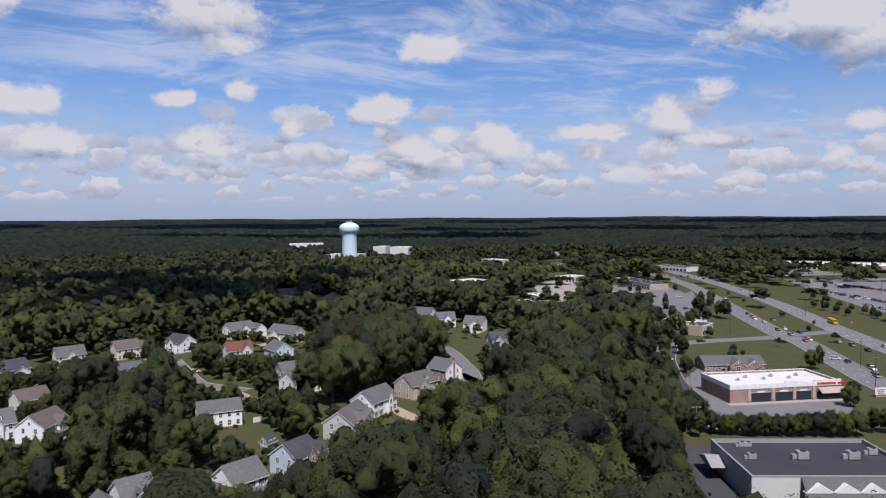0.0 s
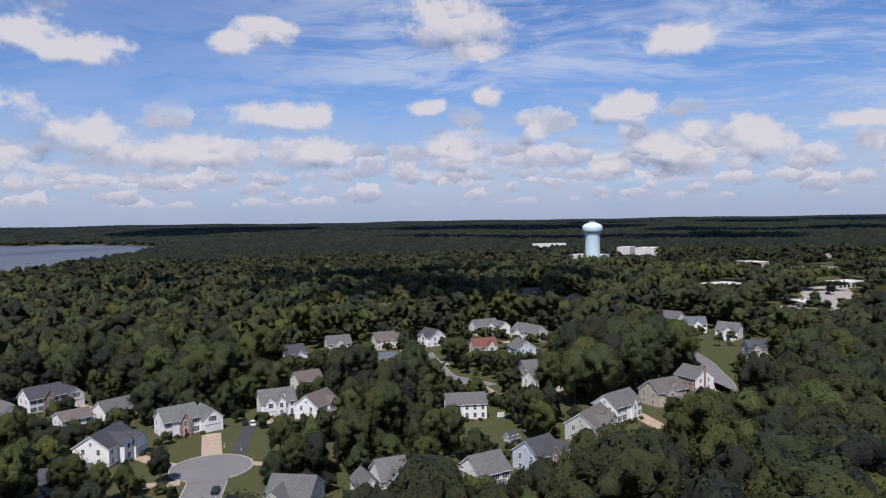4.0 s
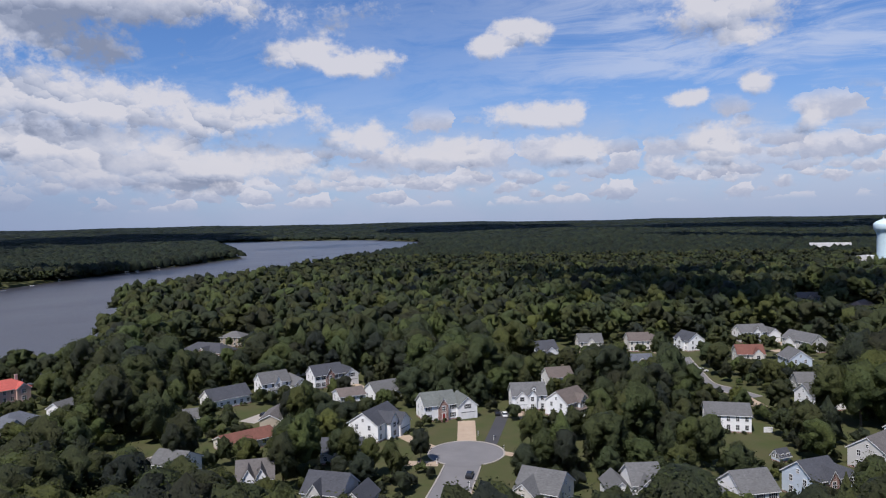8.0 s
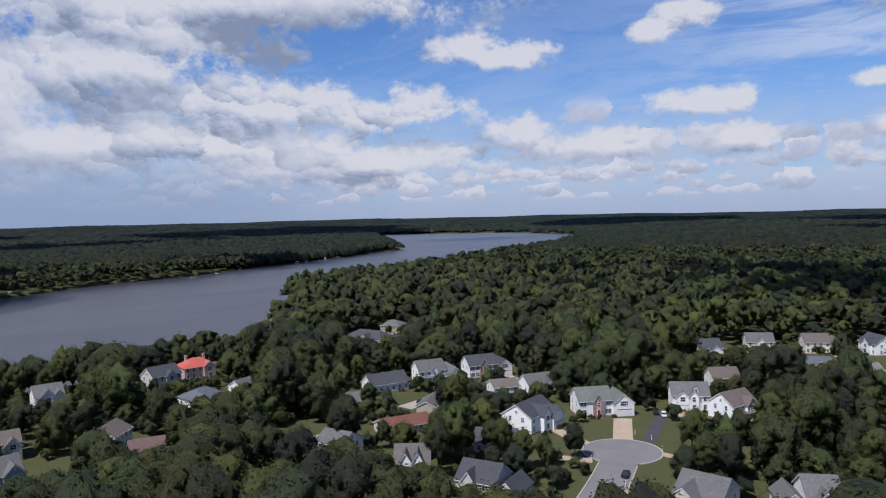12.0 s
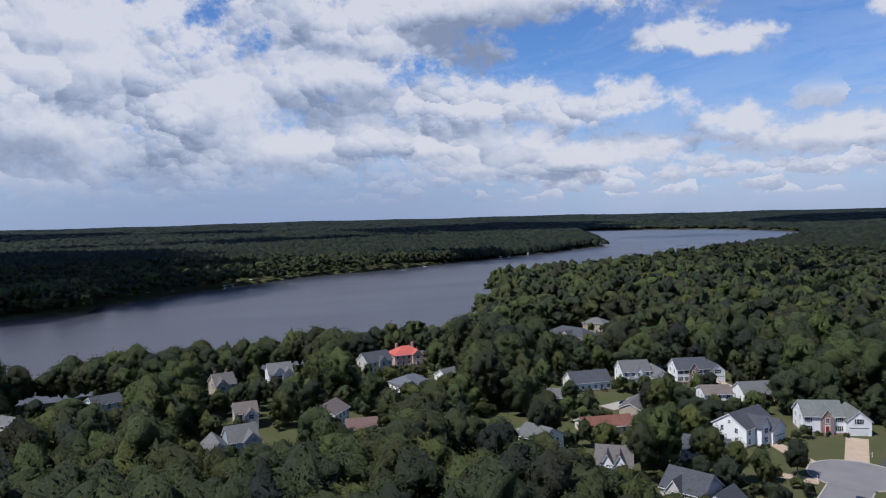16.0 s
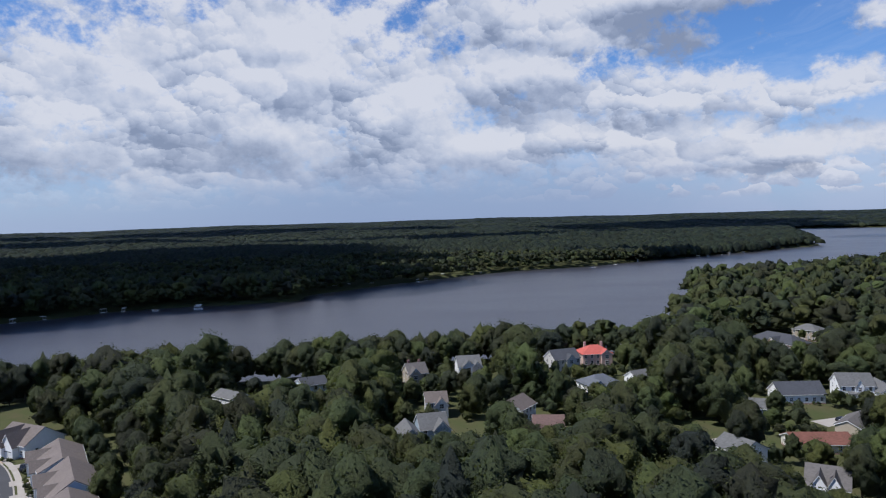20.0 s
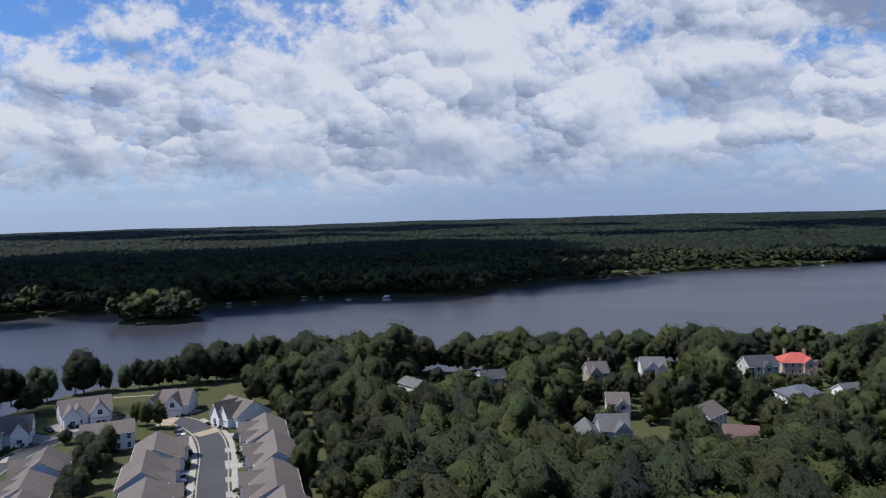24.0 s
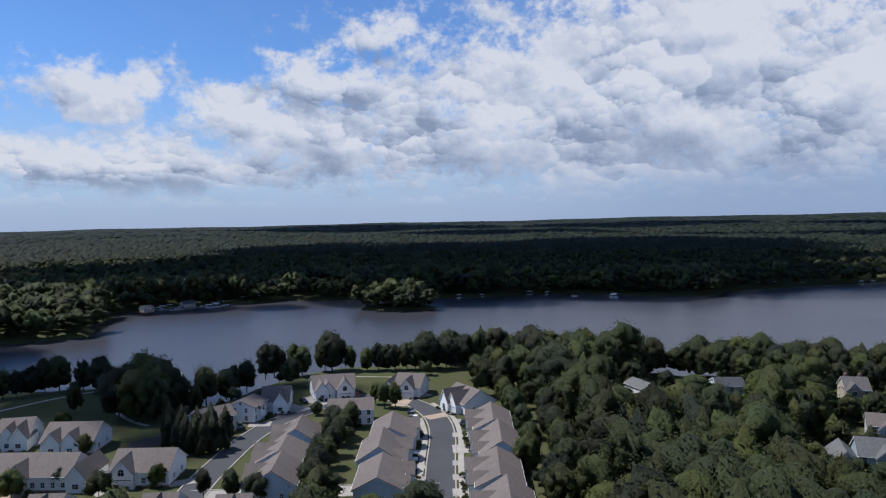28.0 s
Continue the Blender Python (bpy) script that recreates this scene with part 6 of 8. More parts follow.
    CLEAR.append((x - c * L, y - s * L, x + c * L, y + s * L, D + 12))


def grey_store(x, y, turn, length, depth):
    """Large grey store: black roof with cooling units, pale block corner, shingled front with white pediments."""
    h = thing("grey_store", x, y, turn, label="large grey store with black flat roof and white pediments", category="shop")
    L, D, H = length / 2, depth / 2, 7.0
    parapet_box(h, L, D, H, GREYWALL, BLACK_ROOF, 0.8, GREYWALL)
    bm = bmesh.new()
    box(bm, -L - 0.1, -L + length * 0.27, -D - 0.12, -D - 0.004, 0.2, H - 0.25)
    part("block_facing", bm, PALEBLOCK, h, "pale split-faced block corner")
    bm = bmesh.new()
    prism(bm, [(-D - 3.2, H - 3.8), (-D - 0.13, H - 0.1), (-D - 0.13, H - 0.4), (-D - 3.2, H - 4.1)], "x", -L + length * 0.28, L)
    part("mansard", bm, ROOFS["grey"], h, "sloping grey shingled front")
    for i in range(5):
        c = -L + length * (0.36 + 0.15 * i)
        bm = bmesh.new()
        prism(bm, [(c - 3.4, H - 2.9), (c + 3.4, H - 2.9), (c, H - 0.9)], "y", -D - 2.6, -D - 1.0)
        p = part("pediment", bm, TRIM, h, "white triangular pediment")
        bm = bmesh.new()
        box(bm, c - 2.9, c + 2.9, -D - 2.5, -D - 1.2, H - 4.6, H - 3.0)
        part("fascia", bm, TRIM, p)
    for u, v, s in ((-0.72, 0.05, 1.1), (-0.1, 0.05, 1.5), (0.52, 0.05, 1.5), (-0.66, 0.75, 0.9), (-0.58, 0.75, 0.9), (0.85, 0.3, 1.2)):
        roof_unit(h, L * u, D * v, H - 0.8, s)
    bm = bmesh.new()
    prism(bm, [(D * 0.1, 3.6), (D * 0.9, 3.6), (D * 0.5, 5.2)], "x", -L - 4.0, -L - 0.05)
    part("loading_canopy", bm, GREYWALL, h, "grey gabled canopy over the side door")
    c, s = math.cos(radians(turn)), math.sin(radians(turn))
    CLEAR.append((x - c * L, y - s * L, x + c * L, y + s * L, D + 4))
    CLEAR.append((x - c * (L + 10), y - s * (L + 10), x + c * L, y + s * L, D + 4))


def office(x, y, turn):
    """Low brick office with grey gabled roofs."""
    h = house(x, y, turn, 26.0, "brick", "grey", ridge=5.6, span=12, eave=2.9, wings=[(0.05, 7.0, 2.0, 5.2, "brick", "W"), (0.6, 6.0, 1.0, 5.0, "brick", "")], label="low brick office with grey gabled roofs", name="office", category="office", hide=1.0)
    return h


CAR_PAINT = [material("car_paint_%s" % k, c, tuple(v * 0.9 for v in c), 0.4, 0.25, spec=0.6, vary=0.1) for k, c in (
    ("white", (0.7, 0.7, 0.7)), ("black", (0.02, 0.02, 0.022)), ("grey", (0.14, 0.145, 0.15)), ("silver", (0.42, 0.43, 0.44)), ("pearl", (0.75, 0.75, 0.73)), ("red", (0.28, 0.02, 0.02)), ("blue", (0.04, 0.08, 0.2)), ("sand", (0.36, 0.32, 0.26)))]
COLOUR = ("white", "black", "dark grey", "silver", "white", "dark red", "dark blue", "sand-coloured")
CARS = {}


def car(x, y, turn=0, k=0, z=0.06):
    """A saloon or SUV: body, glass house, roof, lamps, four wheels with rims."""
    k %= 8
    if k in CARS:
        ob = copy_thing(CARS[k], pose(x, y, z, 0, 0, turn))
        return ob
    t = thing("car", x, y, turn, z, label="%s car on four black tyres" % COLOUR[k], category="car", group="cars")
    tall = 0.2 if k % 2 == 0 else 0.0

    def shell(prof, w0, w1, inset=0.0):
        bm = bmesh.new()
        rings = [[bm.verts.new((u, s * w, zz)) for u, zz, w in prof] for s in (-1, 1)]
        m = len(prof)
        for i in range(m):
            bm.faces.new((rings[0][i], rings[0][(i + 1) % m], rings[1][(i + 1) % m], rings[1][i]))
        bm.faces.new(rings[0][::-1])
        bm.faces.new(rings[1])
        bmesh.ops.recalc_face_normals(bm, faces=bm.faces)
        return bm
    part("body", shell([(-2.25, 0.3, 0.82), (2.25, 0.3, 0.82), (2.3, 0.6, 0.86), (2.1, 0.86, 0.84), (0.9, 1.0, 0.86), (-1.9, 1.02, 0.86), (-2.28, 0.9, 0.84), (-2.3, 0.55, 0.86)], 0, 0), CAR_PAINT[k], t)
    part("windows", shell([(1.15, 0.98, 0.84), (-1.95, 1.0, 0.84), (-1.7, 1.38 + tall, 0.68), (0.3, 1.42 + tall, 0.68)], 0, 0), GLASS, t)
    part("roof", shell([(0.4, 1.4 + tall, 0.7), (-1.75, 1.37 + tall, 0.7), (-1.65, 1.45 + tall, 0.66), (0.2, 1.48 + tall, 0.66)], 0, 0), CAR_PAINT[k], t)
    for u in (-1.4, 1.4):
        for s in (-1, 1):
            w = part("tyre", shared("car_tyre", lambda bm: bmesh.ops.create_cone(bm, cap_ends=True, segments=14, radius1=0.33, radius2=0.33, depth=0.22), RUBBER), None, t)
            w.matrix_local = pose(u, s * 0.76, 0.33, 90)
    CARS[k] = t
    return t


def road_car(x, y, k):
    """A car in the lane that passes nearest."""
    best = min(((Vector((x, y)) - a).length, a, b) for line in LANES for a, b in zip(line, line[1:]))
    d = best[2] - best[1]
    car(x, y, math.degrees(math.atan2(d.y, d.x)) + (180 if k % 3 == 0 else 0), k)


def car_row(x0, y0, x1, y1):
    """Cars parked side by side, with gaps."""
    g = random.Random(int(x0 * 7 + y0))
    n = int(math.hypot(x1 - x0, y1 - y0) / 2.9)
    a = math.degrees(math.atan2(y1 - y0, x1 - x0)) + 90
    for i in range(n):
        if g.random() < 0.62:
            f = (i + 0.5) / n
            car(x0 + (x1 - x0) * f, y0 + (y1 - y0) * f, a + g.uniform(-3, 3), g.randrange(8))


def school_bus(x, y):
    best = min(((Vector((x, y)) - a).length, a, b) for line in LANES for a, b in zip(line, line[1:]))
    d = best[2] - best[1]
    t = thing("school_bus", x, y, math.degrees(math.atan2(d.y, d.x)), 0.06, label="yellow school bus with dark windows on the highway", category="bus")
    bm = bmesh.new()
    prism(bm, [(-1.2, 0.5), (1.2, 0.5), (1.2, 2.6), (0.9, 3.0), (-0.9, 3.0), (-1.2, 2.6)], "x", -5.2, 4.0)
    part("body", bm, YELLOW, t)
    bm = bmesh.new()
    box(bm, 4.0, 5.6, -1.1, 1.1, 0.5, 1.6)
    part("bonnet", bm, YELLOW, t)
    for s in (-1, 1):
        for i in range(9):
            part("window", shared("bus_window", lambda bm: box(bm, -0.42, 0.42, -0.02, 0.02, 1.75, 2.5), GLASS), None, t).location = (-4.5 + i * 1.0, s * 1.2, 0)
        for u in (-3.4, 4.4):
            part("tyre", shared("bus_tyre", lambda bm: bmesh.ops.create_cone(bm, cap_ends=True, segments=14, radius1=0.5, radius2=0.5, depth=0.3), RUBBER), None, t).matrix_local = pose(u, s * 1.0, 0.5, 90)
        part("stripe", shared("bus_stripe", lambda bm: box(bm, -5.2, 4.0, -0.015, 0.015, 1.2, 1.32), DARK), None, t).location = (0, s * 1.205, 0)
    bm = bmesh.new()
    box(bm, 3.98, 4.03, -1.0, 1.0, 1.65, 2.5)
    part("windscreen", bm, GLASS, t)


BOATS = {}


def boat(x, y, kind, turn):
    """A moored pontoon boat, runabout or covered lift."""
    z = WATER
    if kind in BOATS:
        return copy_thing(BOATS[kind], pose(x, y, z, 0, 0, turn))
    t = thing("boat", x, y, turn, z, label=("white pontoon boat with a canopy at its mooring", "white open motorboat at the shore", "white covered boat lift on posts")[kind], category="boat", group="moored boats")
    bm = bmesh.new()
    prism(bm, [(-1.1, 0.05), (1.1, 0.05), (1.3, 0.75), (-1.3, 0.75)], "x", -3.4, 2.4)
    v = [bm.verts.new(p) for p in ((2.4, -1.1, 0.05), (2.4, 1.1, 0.05), (2.4, 1.3, 0.75), (2.4, -1.3, 0.75), (4.2, 0, 0.85), (3.6, 0, 0.1))]
    for q in ((0, 3, 4, 5), (1, 5, 4, 2), (3, 2, 4), (0, 5, 1)):
        bm.faces.new([v[i] for i in q])
    part("hull", bm, TRIM, t)
    bm = bmesh.new()
    box(bm, -3.0, 1.8, -1.0, 1.0, 0.76, 0.86)
    part("deck", bm, WOODGREY, t)
    if kind != 1:
        h = 2.4 if kind == 0 else 3.2
        bm = bmesh.new()
        prism(bm, [(-1.5, h), (1.5, h), (1.2, h + 0.35), (-1.2, h + 0.35)], "x", -3.0, 2.0)
        part("canopy", bm, TRIM, t)
        for u in (-2.8, 1.8):
            for s in (-1, 1):
                bm = bmesh.new()
                box(bm, u - 0.05, u + 0.05, s * 1.2 - 0.05, s * 1.2 + 0.05, 0.7 if kind == 0 else -1.5, h + 0.05)
                part("post", bm, METAL, t)
    bm = bmesh.new()
    box(bm, -3.7, -3.35, -0.25, 0.25, 0.2, 1.2)
    part("outboard_motor", bm, DARK, t)
    BOATS[kind] = t
    return t


def jetty(x, y, turn, length):
    t = thing("jetty", x, y, turn, WATER, label="weathered wooden jetty on posts over the water", category="jetty", group="jetties")
    for i in range(int(length / 0.5)):
        part("plank", shared("jetty_plank", lambda bm: box(bm, -0.22, 0.22, -0.9, 0.9, 0.55, 0.65), WOODGREY), None, t).location = (-length / 2 + i * 0.5, 0, 0)
    for i in range(int(length / 3) + 1):
        for s in (-1, 1):
            part("post", shared("jetty_post", lambda bm: bmesh.ops.create_cone(bm, cap_ends=True, segments=8, radius1=0.12, radius2=0.12, depth=3.2), WOODGREY), None, t).location = (-length / 2 + i * 3, s * 0.85, -0.5)


def rail_fence(x0, y0, x1, y1):
    L = math.hypot(x1 - x0, y1 - y0)
    t = thing("rail_fence", (x0 + x1) / 2, (y0 + y1) / 2, math.degrees(math.atan2(y1 - y0, x1 - x0)), label="white three-rail garden fence on a lawn", category="fence", group="fences")
    k = int(L / 2.4)
    for i in range(k + 1):
        part("post", shared("fence_post", lambda bm: box(bm, -0.07, 0.07, -0.07, 0.07, -0.2, 1.35), TRIM), None, t).location = (-L / 2 + i * L / k, 0, 0)
    for z in (0.35, 0.75, 1.15):
        bm = bmesh.new()
        box(bm, -L / 2, L / 2, -0.03, 0.03, z - 0.07, z + 0.07)
        part("rail", bm, TRIM, t)


def picket_fence(x0, y0, x1, y1):
    L = math.hypot(x1 - x0, y1 - y0)
    t = thing("privacy_fence", (x0 + x1) / 2, (y0 + y1) / 2, math.degrees(math.atan2(y1 - y0, x1 - x0)), label="white boarded privacy fence round a back garden", category="fence", group="fences")
    for i in range(int(L / 0.16)):
        part("board", shared("fence_board", lambda bm: box(bm, -0.07, 0.07, -0.02, 0.02, 0.05, 1.8), TRIM), None, t).location = (-L / 2 + i * 0.16, 0, 0)
    for z in (0.4, 1.5):
        bm = bmesh.new()
        box(bm, -L / 2, L / 2, 0.022, 0.07, z - 0.05, z + 0.05)
        part("rail", bm, TRIM, t)


POLES = {}


def utility_pole(x, y):
    if "pole" in POLES:
        return copy_thing(POLES["pole"], pose(x, y, 0, 0, 0, (x * 13) % 90))
    t = thing("utility_pole", x, y, 0, label="tall brown wooden utility pole with crossarm", category="pole", group="utility poles")
    bm = bmesh.new()
    bmesh.ops.create_cone(bm, cap_ends=True, segments=10, radius1=0.2, radius2=0.13, depth=13)
    bmesh.ops.translate(bm, verts=bm.verts, vec=(0, 0, 6))
    part("mast", bm, BARK, t)
    bm = bmesh.new()
    box(bm, -1.3, 1.3, -0.08, 0.08, 11.2, 11.4)
    part("crossarm", bm, BARK, t)
    for u in (-1.1, -0.4, 0.4, 1.1):
        part("insulator", shared("insulator", lambda bm: bmesh.ops.create_cone(bm, cap_ends=True, segments=8, radius1=0.06, radius2=0.04, depth=0.25), TRIM), None, t).location = (u, 0, 11.5)
    POLES["pole"] = t
    return t


def lamp_post(x, y):
    if "lamp" in POLES:
        return copy_thing(POLES["lamp"], pose(x, y, 0, 0, 0, (x * 7) % 180))
    t = thing("lamp_post", x, y, 0, label="tall grey parking-lot lamp post with two heads", category="lamp post", group="lamp posts")
    bm = bmesh.new()
    bmesh.ops.create_cone(bm, cap_ends=True, segments=10, radius1=0.11, radius2=0.07, depth=9)
    bmesh.ops.translate(bm, verts=bm.verts, vec=(0, 0, 4.3))
    part("mast", bm, METAL, t)
    for s in (-1, 1):
        bm = bmesh.new()
        box(bm, min(s * 0.05, s * 1.2), max(s * 0.05, s * 1.2), -0.05, 0.05, 8.6, 8.7)
        box(bm, min(s * 0.8, s * 1.4), max(s * 0.8, s * 1.4), -0.2, 0.2, 8.5, 8.68)
        part("lamp_head", bm, METAL, t)
    POLES["lamp"] = t
    return t


def mailbox(x, y):
    if "mail" in POLES:
        return copy_thing(POLES["mail"], pose(x, y, 0, 0, 0, (x * 31) % 360))
    t = thing("mailbox", x, y, 0, label="white post with black mailbox at the kerb", category="mailbox", group="mailboxes")
    bm = bmesh.new()
    box(bm, -0.07, 0.07, -0.07, 0.07, -0.2, 1.5)
    box(bm, -0.07, 0.5, -0.05, 0.05, 0.95, 1.05)
    part("post", bm, TRIM, t)
    bm = bmesh.new()
    prism(bm, [(-0.12, 1.06), (0.12, 1.06), (0.12, 1.24), (0, 1.34), (-0.12, 1.24)], "x", 0.0, 0.55)
    part("box", bm, DARK, t)
    POLES["mail"] = t
    return t


def road_sign(x, y):
    t = thing("shop_sign", x, y, 10, label="white roadside shop sign with dark red bars", category="sign")
    bm = bmesh.new()
    box(bm, -2.2, 2.2, -0.3, 0.3, 0, 1.0)
    part("base", bm, WALLS["brick"], t)
    bm = bmesh.new()
    box(bm, -2.4, 2.4, -0.25, 0.25, 1.0, 3.4)
    part("panel", bm, TRIM, t)
    for i, z in enumerate((2.7, 2.1, 1.5)):
        bm = bmesh.new()
        box(bm, -1.8 + 0.3 * i, 1.8 - 0.3 * i, -0.28, -0.252, z - 0.15, z + 0.15)
        part("bar", bm, RED if i < 2 else DARK, t)


def work_sign(x, y):
    t = thing("road_work_sign", x, y, 20, label="orange diamond road-work sign on a stand", category="sign", group="road-work signs")
    bm = bmesh.new()
    prism(bm, [(0, 0.9), (0.9, 1.8), (0, 2.7), (-0.9, 1.8)], "y", -0.03, 0.03)
    part("panel", bm, ORANGE, t)
    bm = bmesh.new()
    box(bm, -0.05, 0.05, 0.03, 0.1, 0, 1.8)
    box(bm, -0.6, 0.6, 0.03, 0.1, 0, 0.08)
    part("stand", bm, METAL, t)




tyre_shop(121.5, 264.0, 8.2, 43.2, 20.4)
grey_store(91.4, 175.1, -1.6, 40.3, 27.4)
office(124.7, 308.9, 0.4)
flat_building(25.3, 674.9, 38.2, 32.9, 28.0, 6.0, "white", "white", 'long white flat-roofed shop building among trees')
flat_building(65.9, 892.2, -50.7, 32.9, 22.0, 12.0, "tan", "white", 'white-roofed shop with a small turret')
flat_building(-242.6, 1264.2, 12.0, 58.5, 26.0, 20.0, "white", "white", 'long white warehouse beyond the woods')
flat_building(-136.7, 1009.2, -9.1, 49.0, 30.0, 14.0, "white", "white", 'low pale flat-roofed hall below the water tower')
flat_building(-95.7, 1114.9, -11.3, 19.9, 30.0, 20.0, "white", "white", 'white flat-roofed shop far off')
flat_building(-63.6, 1089.3, -11.1, 28.1, 30.0, 20.0, "white", "white", 'white flat-roofed shop far off')
flat_building(183.9, 664.6, -78.1, 71.2, 18.0, 5.0, "tan", "dark", 'dark-roofed strip of shops beside the highway')
flat_building(148.1, 566.2, -23.0, 25.2, 16.0, 4.5, "white", "white", 'low white-roofed restaurant beside the highway')
flat_building(143.2, 421.5, -51.3, 21.1, 14.0, 4.5, "white", "white", 'low white-roofed shop beside trees')
flat_building(144.2, 398.9, 48.6, 15.7, 9.0, 5.5, "tan", "dark", 'small tan bank building')
flat_building(444.7, 855.8, -17.9, 52.3, 50.0, 7.0, "tan", "white", 'long white-roofed shopping centre behind the parking lot')
flat_building(497.7, 796.6, -34.6, 73.0, 60.0, 8.0, "tan", "white", 'long white-roofed shopping centre behind the parking lot')
flat_building(61.6, 505.8, -75.0, 44.1, 16.0, 4.5, "white", "white", 'white low building half hidden by trees')
flat_building(76.1, 562.7, -62.5, 23.3, 16.0, 4.5, "tan", "white", 'pale low building half hidden by trees')
flat_building(127.3, 721.6, 40.9, 35.9, 20.0, 5.0, "white", "white", 'white low shop near the highway')
flat_building(127.6, 885.3, 36.0, 43.5, 24.0, 6.0, "tan", "dark", 'low brown-roofed shops among trees')
flat_building(277.0, 844.6, -59.1, 46.5, 20.0, 5.0, "white", "dark", 'low shops by the highway bend')
flat_building(123.8, 1199.3, -11.1, 16.1, 14.0, 13.0, "tan", "dark", 'brown-roofed house far off')
flat_building(168.9, 1067.1, -9.6, 14.1, 14.0, 11.0, "tan", "dark", 'low far roof with red trim')
road_car(221.0, 557.2, 0)
road_car(210.3, 522.7, 7)
road_car(202.2, 472.4, 6)
road_car(199.6, 459.4, 5)
road_car(197.4, 449.6, 4)
road_car(196.8, 435.4, 3)
road_car(206.4, 444.2, 2)
road_car(192.1, 407.7, 1)
road_car(196.9, 409.5, 0)
road_car(191.2, 390.4, 7)
road_car(199.7, 397.5, 6)
road_car(189.5, 371.2, 5)
road_car(193.2, 374.3, 4)
road_car(204.7, 367.1, 3)
road_car(206.2, 357.4, 2)
road_car(206.2, 344.0, 1)
road_car(220.2, 353.7, 0)
road_car(258.8, 616.7, 7)
road_car(268.0, 593.7, 6)
road_car(265.4, 724.8, 5)
road_car(271.5, 730.6, 4)
road_car(261.4, 738.2, 3)
road_car(259.1, 751.9, 2)
road_car(253.8, 759.3, 1)
road_car(241.9, 746.8, 0)
road_car(270.2, 711.8, 7)
road_car(181.8, 318.4, 6)
road_car(186.4, 308.7, 5)
road_car(184.0, 303.1, 4)
road_car(180.2, 295.6, 3)
road_car(177.4, 289.5, 2)
road_car(270.1, 699.7, 1)
road_car(243.5, 774.7, 0)
road_car(239.8, 782.4, 7)
road_car(235.6, 838.4, 6)
road_car(231.7, 856.2, 5)
road_car(226.0, 822.8, 4)
road_car(230.1, 814.2, 3)
school_bus(236.3, 430.8)
car(135.1, 372.2, 10, 1)
car(176.4, 368.5, 5, 1)
car(175.9, 371.8, 5, 2)
car(104.4, 325.5, 80, 1)
car(179.7, 324.8, -30, 0)
car(-114.2, 148.2, 118, 1)
car(-139.8, 201.9, 130, 4)
car(-143.1, 202.2, 130, 1)
car(-209.6, 153.6, 100, 1)
car(-238.7, 86.9, 60, 0)
car(-126.7, -157.8, 205, 4)
car(-127.5, -155.9, 205, 5)
car(-128.4, -153.8, 205, 1)
car(-210.6, -112.2, 20, 0)
car(-215.1, -115.7, 20, 2)
car(-218.7, -118.3, 20, 1)
car(-230.1, -108.3, 40, 5)
car(-238.4, -126.9, 120, 1)
car(-240.2, -131.5, 120, 2)
car(-176.4, -94.2, 25, 0)
car(-169.8, -92.0, 25, 1)
car(-180.7, -161.9, 40, 2)
car(-212.6, -95.4, 20, 1)
car(-139.2, -220.7, 120, 4)
car(-232.3, -151.0, 150, 5)
car(-231.1, -154.1, 150, 1)
car(-215.7, -162.3, 60, 1)
car(-109.1, 309.3, 40, 4)
car(-174.8, 288.9, 60, 4)
car(-172.5, 290.8, 60, 1)
car(-232.4, 167.8, 100, 4)
car(-228.3, 169.1, 100, 2)
car(-208.3, 153.6, 90, 1)
car_row(336.6, 693.4, 370.7, 690.1)
car_row(364.2, 668.0, 379.4, 584.7)
car_row(326.0, 625.2, 321.7, 549.6)
car_row(330.4, 588.7, 325.8, 489.8)
car_row(306.2, 515.9, 303.7, 445.6)
car_row(321.0, 661.1, 330.9, 644.5)
car_row(307.2, 830.3, 364.5, 840.9)
car_row(356.9, 808.3, 402.5, 772.5)
car(163.6, 522.7, 20, 2)
car(164.5, 509.8, 20, 6)
car(170.9, 500.1, 20, 6)
car(188.8, 571.1, 20, 0)
car(82.5, 608.6, 20, 3)
car(104.3, 654.1, 20, 1)
car(100.4, 586.0, 20, 0)
car(98.2, 547.9, 20, 2)
boat(-635.9, -198.2, 0, 0)
boat(-622.1, -168.8, 1, 47)
boat(-620.1, -133.5, 2, 94)
boat(-724.1, -57.6, 0, 141)
boat(-739.0, -53.4, 1, 188)
boat(-765.4, -45.8, 2, 235)
boat(-779.9, -24.5, 0, 282)
boat(-776.7, -18.6, 1, 329)
boat(-784.7, -8.3, 2, 16)
boat(-792.1, 16.5, 0, 63)
boat(-831.2, 56.2, 1, 110)
boat(-815.3, 69.6, 2, 157)
boat(-833.8, 80.4, 0, 204)
boat(-859.5, 96.5, 1, 251)
boat(-881.9, 106.0, 2, 298)
boat(-900.7, 157.5, 0, 345)
boat(-932.1, 195.3, 1, 32)
boat(-943.1, 214.9, 2, 79)
boat(-500.6, -447.5, 0, 126)
boat(-507.7, -440.5, 1, 173)
boat(-514.8, -433.5, 2, 220)
boat(-522.0, -426.4, 0, 267)
boat(-557.6, -431.2, 1, 314)
boat(-578.2, -262.0, 2, 1)
boat(-593.3, -245.9, 0, 48)
boat(-615.8, -223.2, 1, 95)
boat(-624.9, -211.1, 2, 142)
boat(-629.3, -196.8, 0, 189)
boat(-627.1, -170.3, 1, 236)
boat(-628.2, -135.2, 2, 283)
boat(-1034.9, 423.5, 0, 330)
boat(-986.9, 370.5, 1, 17)
boat(-1088.4, 546.6, 2, 64)
boat(-1098.4, 568.3, 0, 111)
